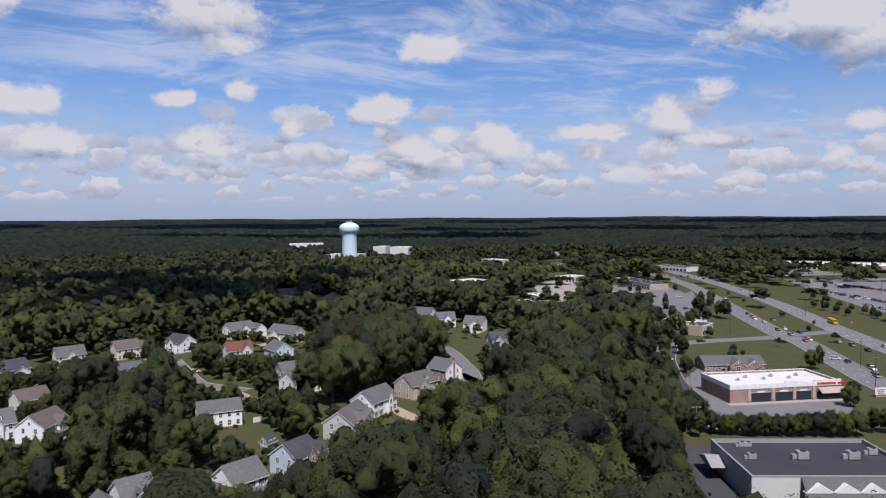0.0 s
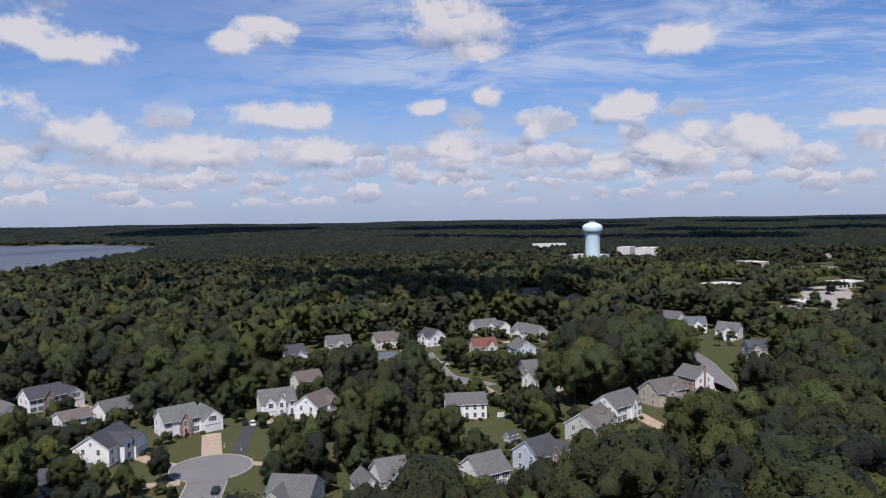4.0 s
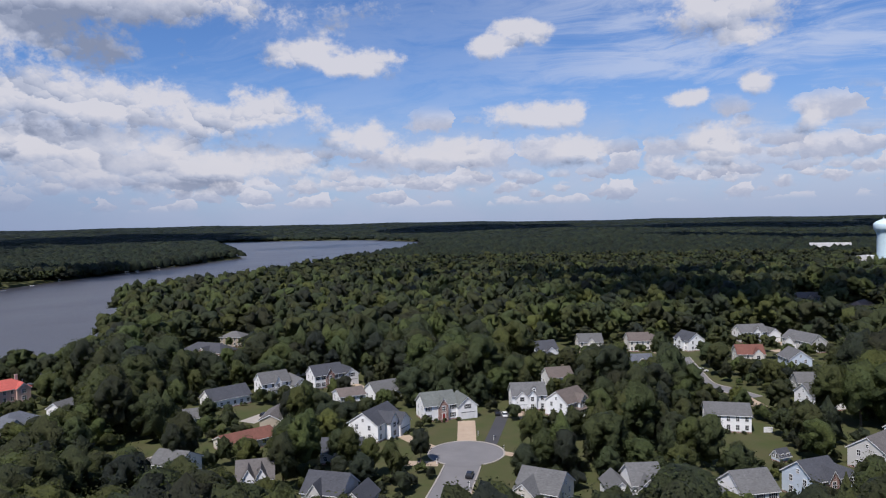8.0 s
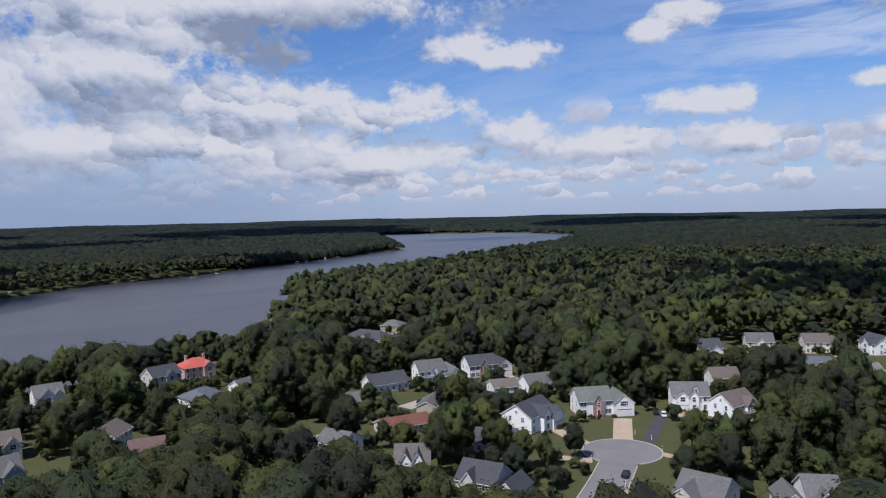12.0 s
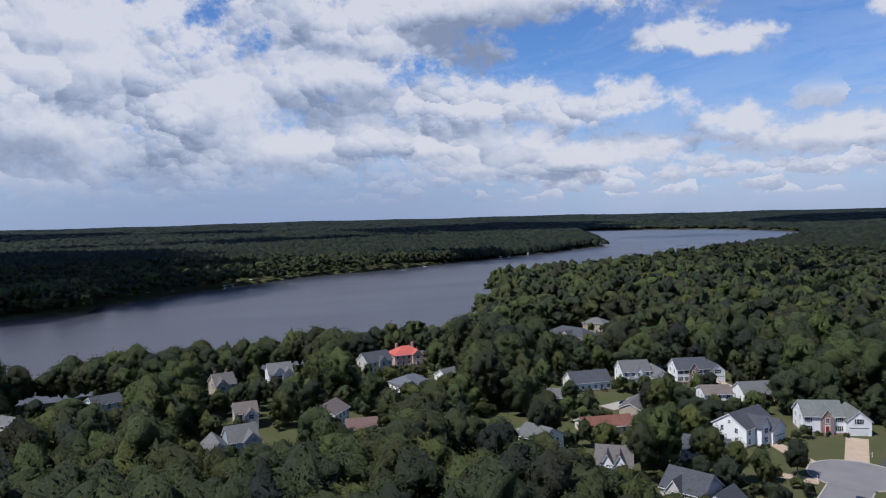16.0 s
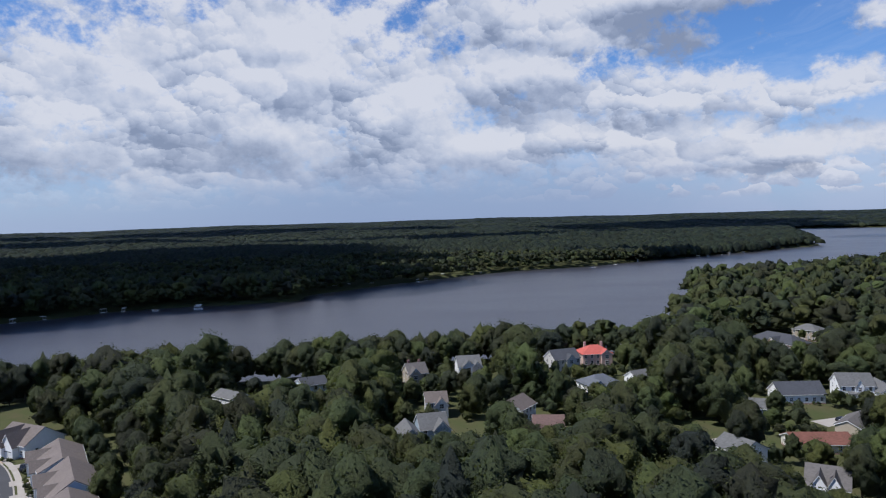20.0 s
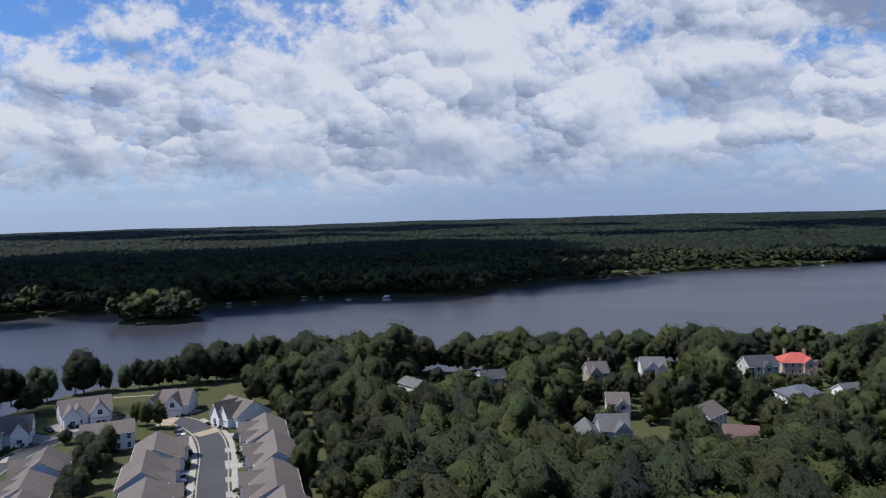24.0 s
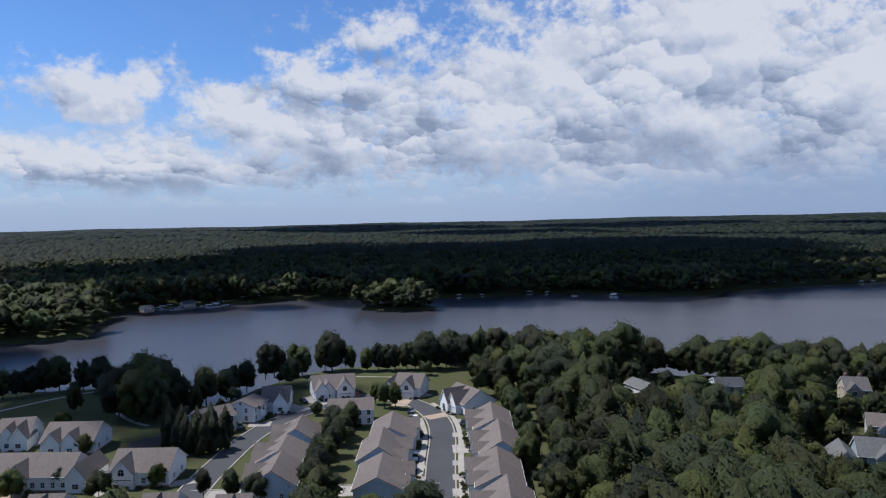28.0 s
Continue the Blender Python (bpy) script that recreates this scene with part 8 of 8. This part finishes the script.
tree(218.8, 458.3, 0.45, 13, 331, 1.00)
tree(206.6, 401.0, 0.40, 14, 38, 1.00)
tree(223.0, 427.1, 0.30, 12, 105, 1.00)
tree(142.8, 431.7, 0.50, 8, 172, 1.00)
tree(139.2, 396.9, 0.47, 1, 239, 1.00)
tree(184.3, 508.4, 0.68, 6, 306, 1.00)
tree(178.8, 460.7, 0.59, 11, 13, 1.00)
tree(197.3, 523.6, 0.72, 4, 80, 1.00)
tree(103.3, 300.8, 0.70, 12, 147, 1.00)
tree(106.3, 312.0, 0.60, 13, 214, 1.00)
tree(130.8, 311.0, 0.60, 14, 281, 1.00)
tree(119.8, 311.4, 0.40, 12, 348, 1.00)
tree(141.6, 245.8, 0.80, 13, 55, 1.00)
tree(338.6, 659.5, 0.60, 14, 122, 1.00)
tree(340.5, 633.7, 0.50, 12, 189, 1.00)
tree(262.5, 503.1, 0.60, 13, 256, 1.00)
tree(262.5, 488.1, 0.70, 14, 323, 1.00)
tree(262.5, 474.0, 0.60, 12, 30, 1.00)
tree(262.5, 460.7, 0.60, 13, 97, 1.00)
tree(278.4, 459.7, 0.70, 14, 164, 1.00)
tree(151.4, 261.0, 0.60, 12, 231, 1.00)
tree(-131.9, 148.7, 0.53, 2, 298, 1.00)
tree(-128.6, 134.8, 0.41, 7, 5, 1.00)
tree(-135.6, 132.3, 0.67, 0, 72, 1.00)
tree(-144.8, 133.8, 0.72, 0, 139, 1.00)
tree(-121.5, 133.6, 0.36, 14, 206, 1.00)
tree(-153.2, 117.1, 0.68, 3, 273, 1.00)
tree(-159.1, 123.6, 0.89, 8, 340, 1.00)
tree(-111.9, 175.0, 0.73, 1, 47, 1.00)
tree(-48.9, 255.2, 1.19, 0, 0, 1.15)
tree(-40.2, 254.9, 1.19, 1, 67, 1.15)
tree(-31.2, 254.7, 1.36, 4, 134, 1.15)
tree(-38.4, 273.1, 1.12, 7, 201, 1.15)
tree(-28.9, 272.8, 1.26, 10, 268, 1.15)
tree(-20.8, 272.5, 1.53, 0, 335, 1.15)
tree(-47.2, 294.3, 1.42, 1, 42, 1.15)
tree(-37.7, 294.0, 1.61, 4, 109, 1.15)
tree(-27.8, 293.6, 1.39, 7, 176, 1.15)
tree(-18.3, 293.3, 1.33, 10, 243, 1.15)
tree(-27.5, 312.1, 1.50, 0, 310, 1.15)
tree(-16.2, 311.7, 1.48, 1, 17, 1.15)
tree(-6.2, 311.3, 1.42, 4, 84, 1.15)
tree(104.0, 550.1, 0.56, 16, 151, 1.00)
tree(137.6, 628.7, 0.62, 17, 218, 1.00)
tree(160.6, 676.6, 0.50, 15, 285, 1.00)
tree(146.0, 420.5, 0.69, 16, 352, 1.00)
tree(194.7, 518.4, 0.69, 17, 59, 1.00)
tree(180.0, 453.1, 0.75, 15, 126, 1.00)
tree(114.4, 339.9, 0.56, 16, 193, 1.00)
tree(143.6, 518.0, 0.56, 17, 260, 1.00)
tree(111.4, 463.4, 0.62, 15, 327, 1.00)
tree(92.7, 439.9, 0.69, 16, 34, 1.00)
tree(84.4, 533.3, 0.62, 17, 101, 1.00)
tree(64.0, 568.1, 0.69, 15, 168, 1.00)
tree(144.4, 384.6, 0.44, 16, 235, 1.00)
tree(131.6, 322.6, 0.44, 17, 302, 1.00)
tree(159.3, 606.7, 0.50, 15, 9, 1.00)
tree(97.5, 488.8, 0.56, 16, 76, 1.00)
tree(153.6, 489.6, 0.44, 17, 143, 1.00)
tree(197.1, 675.6, 0.50, 15, 210, 1.00)
tree(169.2, 464.5, 0.56, 16, 277, 1.00)
tree(-129.9, 804.6, 1.42, 0, 344, 1.00)
tree(-121.1, 781.7, 1.33, 2, 51, 1.00)
tree(-118.5, 798.3, 1.29, 6, 118, 1.00)
tree(-115.7, 814.8, 1.42, 8, 185, 1.00)
tree(-107.3, 791.8, 1.53, 0, 252, 1.00)
tree(-104.3, 808.3, 1.29, 2, 319, 1.00)
tree(-96.2, 785.1, 1.24, 6, 26, 1.00)
tree(-93.1, 801.6, 1.53, 8, 93, 1.00)
tree(-89.8, 818.1, 1.47, 0, 160, 1.00)
tree(-82.1, 794.8, 1.24, 2, 227, 1.00)
tree(137.8, 410.6, 0.62, 15, 0, 1.10)
tree(153.6, 434.2, 0.62, 16, 67, 1.10)
tree(144.3, 448.0, 0.56, 17, 134, 1.10)
tree(212.8, 701.2, 1.00, 12, 201, 1.10)
tree(210.3, 736.9, 0.90, 13, 268, 1.10)
tree(109.1, 572.9, 0.69, 15, 335, 1.10)
tree(134.7, 619.1, 0.62, 16, 42, 1.10)
tree(163.2, 705.9, 0.62, 17, 109, 1.10)
tree(83.5, 574.9, 1.10, 12, 176, 1.10)
tree(92.6, 679.8, 1.20, 13, 243, 1.10)
tree(121.2, 494.9, 0.75, 15, 310, 1.10)
tree(112.8, 436.5, 0.88, 16, 17, 1.10)
tree(106.3, 390.4, 0.88, 17, 84, 1.10)
tree(105.0, 361.6, 1.30, 12, 151, 1.10)
tree(91.5, 325.2, 1.20, 13, 218, 1.10)
tree(117.1, 344.0, 0.50, 15, 285, 1.10)
tree(139.5, 341.3, 0.31, 16, 352, 1.10)
tree(141.5, 335.0, 0.25, 17, 59, 1.10)
tree(291.2, 559.0, 0.60, 12, 126, 1.10)
tree(286.1, 530.5, 0.60, 13, 193, 1.10)
tree(279.5, 501.3, 0.38, 15, 260, 1.10)
tree(278.9, 484.5, 0.31, 16, 327, 1.10)
tree(278.4, 468.7, 0.38, 17, 34, 1.10)
tree(274.5, 448.4, 0.60, 12, 101, 1.10)
tree(339.7, 669.8, 0.50, 13, 168, 1.10)
tree(365.4, 693.4, 0.31, 15, 235, 1.10)
tree(79.8, 229.5, 0.75, 16, 302, 1.10)
tree(80.6, 222.4, 0.69, 17, 9, 1.10)
tree(74.4, 224.0, 0.90, 12, 76, 1.10)
tree(74.8, 624.0, 1.20, 13, 143, 1.10)
tree(86.1, 789.2, 0.69, 15, 210, 1.10)
tree(105.9, 648.8, 0.62, 16, 277, 1.10)
tree(138.6, 783.7, 0.56, 17, 344, 1.10)
tree(168.2, 824.5, 0.90, 12, 51, 1.10)
tree(170.7, 672.8, 1.00, 13, 118, 1.10)
tree(197.2, 821.3, 0.62, 15, 185, 1.10)
tree(200.2, 613.6, 0.50, 16, 252, 1.10)
tree(165.0, 527.6, 0.56, 17, 319, 1.10)
tree(118.0, 998.3, 1.20, 12, 26, 1.10)
tree(153.3, 993.6, 1.10, 13, 93, 1.10)
tree(266.0, 978.6, 0.56, 15, 160, 1.10)
tree(290.5, 728.9, 0.44, 16, 227, 1.10)
tree(282.1, 662.7, 0.31, 17, 294, 1.10)
tree(331.8, 763.4, 0.60, 12, 1, 1.10)
tree(325.2, 855.2, 0.80, 13, 68, 1.10)
tree(-97.4, 157.4, 0.73, 6, 114, 1.00)
tree(-92.7, 160.8, 0.68, 11, 181, 1.00)
tree(-96.7, 148.3, 0.72, 4, 248, 1.00)



def blocked(x, y, extra=0.0):
    """Which plan points lie on a house, street, lawn or planted tree; x and y are arrays."""
    bad = np.zeros(x.shape, bool)
    for ax, ay, bx, by, r in CLEAR:
        ex, ey = bx - ax, by - ay
        t = np.clip(((x - ax) * ex + (y - ay) * ey) / (ex * ex + ey * ey + 1e-9), 0, 1)
        bad |= (x - ax - t * ex) ** 2 + (y - ay - t * ey) ** 2 < (r + extra) ** 2
    return bad


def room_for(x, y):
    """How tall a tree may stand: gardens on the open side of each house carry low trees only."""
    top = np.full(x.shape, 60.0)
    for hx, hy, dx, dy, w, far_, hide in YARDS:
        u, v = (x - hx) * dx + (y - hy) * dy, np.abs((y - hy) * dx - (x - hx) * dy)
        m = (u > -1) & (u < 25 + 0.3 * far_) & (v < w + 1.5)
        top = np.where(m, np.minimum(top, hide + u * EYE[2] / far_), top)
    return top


def thin(x, y, g):
    keep = np.ones(x.shape, bool)
    pick = g.uniform(0, 1, x.shape)
    for cx, cy, r, p in THIN:
        keep &= ~(((x - cx) ** 2 + (y - cy) ** 2 < r * r) & (pick > p))
    return keep


def near_house(x, y):
    d = np.full(x.shape, 1e9)
    for hx, hy, *_ in YARDS:
        d = np.minimum(d, np.hypot(x - hx, y - hy))
    return d


def tree_size(x, y, g):
    """Wanted height: big oaks and poplars in the woods, smaller garden and shore trees."""
    n = len(x)
    tall = np.where(near_house(x, y) < 26, g.uniform(10, 17, n), g.uniform(16, 24, n))
    shore = lake_distance(x, y)
    tall = np.where(shore < 25, np.minimum(tall, g.uniform(13, 18, n)), tall)
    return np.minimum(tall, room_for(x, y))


def scatter(rng, r0, r1, a0, a1, gap):
    """Jittered plan points between two distances and headings, about gap metres apart."""
    n = int((r1 * r1 - r0 * r0) * radians(a1 - a0) / 2 / (gap * gap))
    r = np.sqrt(rng.uniform(r0 * r0, r1 * r1, n * 3))
    a = np.radians(rng.uniform(a0, a1, n * 3))
    x, y = -r * np.sin(a), r * np.cos(a)
    cell, keep = {}, []
    for i in range(len(x)):
        k = (int(x[i] // gap), int(y[i] // gap))
        if any((x[j] - x[i]) ** 2 + (y[j] - y[i]) ** 2 < gap * gap * 0.62 for u in (-1, 0, 1) for w in (-1, 0, 1) for j in cell.get((k[0] + u, k[1] + w), ())):
            continue
        cell.setdefault(k, []).append(i)
        keep.append(i)
    return x[keep], y[keep]


def plant(name, label, x, y, s, templates, mat, rng, z=None, stretch=0.12, smooth=False, rise=None):
    """Many trees joined into one object: each a turned, sized copy of a template."""
    vs, fs, ns, ts, n0 = [], [], [], [], 0
    tone = np.clip(rng.normal(0.5, 0.27, len(x)), 0, 1)
    z = ground_z(x, y) if z is None else z
    kind = rng.integers(0, len(templates), len(x))
    turn = rng.uniform(0, 2 * np.pi, len(x))
    tall = rng.uniform(1 - stretch, 1 + stretch, len(x))
    for i, (tv, tf, *tn) in enumerate(templates):
        m = kind == i
        if not m.any():
            continue
        c, sn = np.cos(turn[m])[:, None], np.sin(turn[m])[:, None]
        k = s[m][:, None]
        px = (tv[None, :, 0] * c - tv[None, :, 1] * sn) * k + x[m][:, None]
        py = (tv[None, :, 0] * sn + tv[None, :, 1] * c) * k + y[m][:, None]
        pz = tv[None, :, 2] * (k if rise is None else rise[m][:, None]) * tall[m][:, None] + z[m][:, None]
        vs.append(np.stack([px, py, pz], -1).reshape(-1, 3))
        fs.append((tf[None] + (np.arange(m.sum()) * len(tv))[:, None, None]).reshape(-1, 3) + n0)
        ts.append(np.repeat(tone[m], len(tv)))
        n0 += m.sum() * len(tv)
        if tn:
            q = tn[0]
            ns.append(np.stack([q[None, :, 0] * c - q[None, :, 1] * sn, q[None, :, 0] * sn + q[None, :, 1] * c, np.repeat(q[None, :, 2], m.sum(), 0)], -1).reshape(-1, 3))
    ob = new(name, grid_mesh(name, np.concatenate(vs), np.concatenate(fs), mat, smooth or bool(ns), np.concatenate(ns) if ns else None))
    ob.data.attributes.new("tone", "FLOAT", "POINT").data.foreach_set("value", np.concatenate(ts).astype(np.float32))
    return tagged(ob, label, "woods", kind="stuff")


def lump(seed, sub, rough):
    g = np.random.default_rng(seed)
    bm = bmesh.new()
    bmesh.ops.create_icosphere(bm, subdivisions=sub, radius=1)
    v = np.array([q.co[:] for q in bm.verts])
    f = np.array([[q.index for q in p.verts] for p in bm.faces])
    bm.free()
    f = f[v[f, 2].mean(1) > -0.25]
    v *= 1 + g.uniform(-rough, rough, (len(v), 1))
    v[:, 2] = v[:, 2] * 0.95 + 0.3
    return v, f


rng = np.random.default_rng(7)
THIN.append((-196, -122, 45, 0.05))
THIN.append((-192, -166, 40, 0.05))
THIN.append((-218, -104, 30, 0.06))
THIN.append((-257, -141, 36, 0.05))
THIN.append((-149, -204, 55, 0.05))
THIN.append((-143, -153, 40, 0.05))
THIN.append((-178, -249, 45, 0.04))
THIN.append((-225, -194, 30, 0.10))
THIN.append((-262, -171, 30, 0.05))
THIN.append((-188, -215, 30, 0.10))
THIN.append((100, 174, 34, 0.00))
THIN.append((114, 174, 45, 0.00))
THIN.append((122, 271, 45, 0.00))
THIN.append((119, 220, 40, 0.00))
THIN.append((105, 233, 24, 0.00))
THIN.append((172, 381, 60, 0.30))
THIN.append((294, 517, 120, 0.06))
THIN.append((139, 261, 50, 0.15))
THIN.append((130, 323, 40, 0.20))
THIN.append((200, 320, 60, 0.15))
THIN.append((298, 458, 120, 0.06))
THIN.append((-142, -251, 60, 0.10))
THIN.append((413, 818, 90, 0.15))
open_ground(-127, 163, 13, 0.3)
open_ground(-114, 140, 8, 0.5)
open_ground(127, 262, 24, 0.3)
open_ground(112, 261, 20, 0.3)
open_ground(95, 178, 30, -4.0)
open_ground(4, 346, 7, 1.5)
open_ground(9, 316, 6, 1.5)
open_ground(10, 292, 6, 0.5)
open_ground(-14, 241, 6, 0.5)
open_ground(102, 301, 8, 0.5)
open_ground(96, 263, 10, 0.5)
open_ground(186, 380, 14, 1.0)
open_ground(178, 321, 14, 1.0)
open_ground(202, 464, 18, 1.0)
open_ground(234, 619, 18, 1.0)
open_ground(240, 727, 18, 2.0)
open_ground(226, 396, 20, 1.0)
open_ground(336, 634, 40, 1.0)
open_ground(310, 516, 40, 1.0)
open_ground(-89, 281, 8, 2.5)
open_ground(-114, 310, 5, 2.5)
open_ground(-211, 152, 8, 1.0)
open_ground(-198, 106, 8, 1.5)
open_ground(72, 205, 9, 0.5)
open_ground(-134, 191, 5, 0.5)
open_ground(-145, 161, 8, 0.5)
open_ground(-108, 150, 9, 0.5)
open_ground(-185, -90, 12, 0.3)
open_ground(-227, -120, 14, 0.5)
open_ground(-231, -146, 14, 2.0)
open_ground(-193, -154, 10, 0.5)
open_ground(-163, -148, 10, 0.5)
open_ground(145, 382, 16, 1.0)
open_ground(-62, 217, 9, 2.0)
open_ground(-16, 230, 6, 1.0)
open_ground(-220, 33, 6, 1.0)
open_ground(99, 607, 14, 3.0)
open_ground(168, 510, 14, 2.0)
# near woods, tree by tree where the camera looks closest
nx, ny = scatter(rng, 100, 430, -36, 152, 7.8)
ok = ~blocked(nx, ny, 3.6) & (lake_distance(nx, ny) > 2.5) & thin(nx, ny, rng)
nx, ny = nx[ok], ny[ok]
nh = tree_size(nx, ny, rng)
ok = nh > 4.5
order = np.argsort(np.hypot(nx, ny)[ok])
nx, ny, nh = nx[ok][order], ny[ok][order], nh[ok][order]
hx, hy = scatter(rng, 230, 480, 58, 113, 5.5)       # a close belt of trees along the near shore
d = lake_distance(hx, hy)
ok = (d > 2) & (d < 17) & ~blocked(hx, hy, 2.5)
hx, hy = hx[ok], hy[ok]
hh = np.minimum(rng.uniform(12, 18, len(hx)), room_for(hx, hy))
nx, ny, nh = np.concatenate([nx, hx[hh > 5]]), np.concatenate([ny, hy[hh > 5]]), np.concatenate([nh, hh[hh > 5]])
order = np.argsort(np.hypot(nx, ny))
nx, ny, nh = nx[order], ny[order], nh[order]
COUNT = 100
for i in range(COUNT):
    k = int(rng.integers(0, 12))
    tree(nx[i], ny[i], float(nh[i] / TREES[k][2]), k, float(rng.uniform(0, 360)))
SPLIT = COUNT + int((np.hypot(nx, ny)[COUNT:] < 350).sum())
plant("woods_round_the_houses", "dense green broadleaf trees between the houses and along the shore", nx[COUNT:SPLIT], ny[COUNT:SPLIT], nh[COUNT:SPLIT] / 18.5 * rng.uniform(1.0, 1.45, SPLIT - COUNT), LOW, WOOD_NEAR, rng, rise=nh[COUNT:SPLIT] / 18.5)
gx, gy = scatter(rng, 110, 330, -36, 152, 5.0)       # small trees fill the gaps by streets and gardens
ok = ~blocked(gx, gy, 1.2) & (lake_distance(gx, gy) > 3) & thin(gx, gy, rng) & (near_house(gx, gy) < 40) & (rng.uniform(0, 1, len(gx)) < 0.65)
gx, gy = gx[ok], gy[ok]
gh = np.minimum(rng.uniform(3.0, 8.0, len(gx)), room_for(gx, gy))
plant("garden_trees", "small green garden trees and tall shrubs beside streets and houses", gx[gh > 2], gy[gh > 2], gh[gh > 2] / 3.2, SHRUB, WOOD_NEAR, rng)
MIDTREE = [crown_template(500 + i, 19 + i % 3, 5.0, 110, 0.4, 0.02, 22, False, 3, -0.1) for i in range(8)]
plant("woods_behind_the_houses", "dense green broadleaf trees behind the houses", nx[SPLIT:], ny[SPLIT:], nh[SPLIT:] / 19 * rng.uniform(1.1, 1.6, len(nx) - SPLIT), MIDTREE, WOOD_NEAR, rng, rise=nh[SPLIT:] / 19)
rx_, ry_, rh_, rw_ = (np.array(q) for q in zip(*ROADSIDE))
plant("roadside_trees", "green trees along the highway, the parking lots and the far streets", rx_, ry_, rw_, LOW, WOOD_NEAR, rng, rise=rh_ / 18.5)
sx, sy, ss = (np.array(q) for q in zip(*SHRUBS))
plant("garden_shrubs", "clipped green shrubs along the house fronts", sx, sy, ss, SHRUB, WOOD_NEAR, rng)["category"] = "shrubs"
ix, iy = scatter(rng, 470, 640, 108, 130, 5.5)
ok = ((ix - ISLAND[0]) ** 2 + (iy - ISLAND[1]) ** 2 < 60 ** 2) & (lake_distance(ix, iy) > 0.5)
plant("island_trees", "dense rounded trees covering the small island", ix[ok], iy[ok], rng.uniform(0.65, 1.0, ok.sum()), LOW, WOOD_NEAR, rng)
mx, my = scatter(rng, 430, 760, -36, 152, 8.2)
ok = (lake_distance(mx, my) > -3.0) & ~blocked(mx, my, 2.0) & thin(mx, my, rng)
mx, my = mx[ok], my[ok]
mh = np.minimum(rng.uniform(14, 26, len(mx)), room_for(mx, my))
mx, my, mh = mx[mh > 5], my[mh > 5], mh[mh > 5]
plant("woods_beyond", "unbroken green forest canopy behind the houses and across the lake", mx, my, rng.uniform(1.1, 1.7, len(mx)), MIDTREE, WOOD_NEAR, rng, stretch=0.1, rise=mh / 20)
bx, by = scatter(rng, 430, 1250, 20, 152, 6.5)       # trees leaning out along the far shore
bd = lake_distance(bx, by)
ok = (bd > 0.5) & (bd < 11)
plant("far_shore_trees", "trees crowding down to the water along the far shore", bx[ok], by[ok], rng.uniform(0.6, 1.0, ok.sum()), MIDTREE, WOOD_NEAR, rng, ground_z(bx[ok], by[ok]) - 1.0, rise=rng.uniform(0.5, 0.85, ok.sum()))
FARTREE = [crown_template(560 + i, 17 + i % 3, 5.2, 24, 0.6, 0.2, 16, False, 2, -0.1) for i in range(8)]
mx, my = scatter(rng, 760, 1160, -36, 152, 9.4)
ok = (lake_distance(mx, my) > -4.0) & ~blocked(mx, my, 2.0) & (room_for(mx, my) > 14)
mx, my = mx[ok], my[ok]
plant("woods_farther_off", "green forest canopy across the lake and beyond the tower", mx, my, rng.uniform(1.1, 1.7, len(mx)), FARTREE, WOOD_FAR, rng, stretch=0.12, rise=rng.uniform(0.8, 1.2, len(mx)))
FAR = [lump(600 + i, 1, 0.22) for i in range(8)]
fx, fy, fs = [], [], []
r = 1130.0
while r < 4900:
    r1 = r * 1.25
    g = r / 95
    x, y = scatter(rng, r, min(r1, 4920), -38, 154, g)
    ok = (lake_distance(x, y) > -2.0) & ~blocked(x, y, 3.0)
    fx.append(x[ok])
    fy.append(y[ok])
    fs.append(np.full(ok.sum(), g * 0.72))
    r = r1
fx, fy, fs = np.concatenate(fx), np.concatenate(fy), np.concatenate(fs)
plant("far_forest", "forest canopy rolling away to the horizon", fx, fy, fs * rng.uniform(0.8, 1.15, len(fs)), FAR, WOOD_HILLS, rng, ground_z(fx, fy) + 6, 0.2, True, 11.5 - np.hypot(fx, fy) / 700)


def canopy_sheet():
    """The closed leaf floor of the far woods, which the crowns stand out of."""
    radii = [1120.0]
    while radii[-1] < 4900:
        radii.append(radii[-1] * 1.03)
    ang = np.radians(np.linspace(-40, 156, 330))
    r, a = np.meshgrid(np.array(radii), ang, indexing="ij")
    x, y = -r * np.sin(a), r * np.cos(a)
    d = lake_distance(x, y)
    z = ground_z(x, y) + np.clip((d - 2) * 1.2, -2, 11)
    i, j = np.meshgrid(np.arange(r.shape[0] - 1), np.arange(r.shape[1] - 1), indexing="ij")
    q = i * r.shape[1] + j
    f = np.stack([q, q + 1, q + 1 + r.shape[1], q + r.shape[1]], -1).reshape(-1, 4)
    bad = (d < -10) | blocked(x, y, 6.0)
    f = f[~bad.ravel()[f].any(1)]
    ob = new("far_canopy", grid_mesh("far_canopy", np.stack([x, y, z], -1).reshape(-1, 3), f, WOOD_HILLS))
    tagged(ob, "closed leaf canopy of the far woods", "woods", kind="stuff")


canopy_sheet()
bx, by = scatter(rng, 60, 1200, 156, 320, 26.0)
ok = (lake_distance(bx, by) > 4) & ~blocked(bx, by, 3.0)
plant("woods_behind", "woodland on the side away from the lake", bx[ok], by[ok], rng.uniform(8, 12, ok.sum()), FAR, WOOD_FAR, rng)
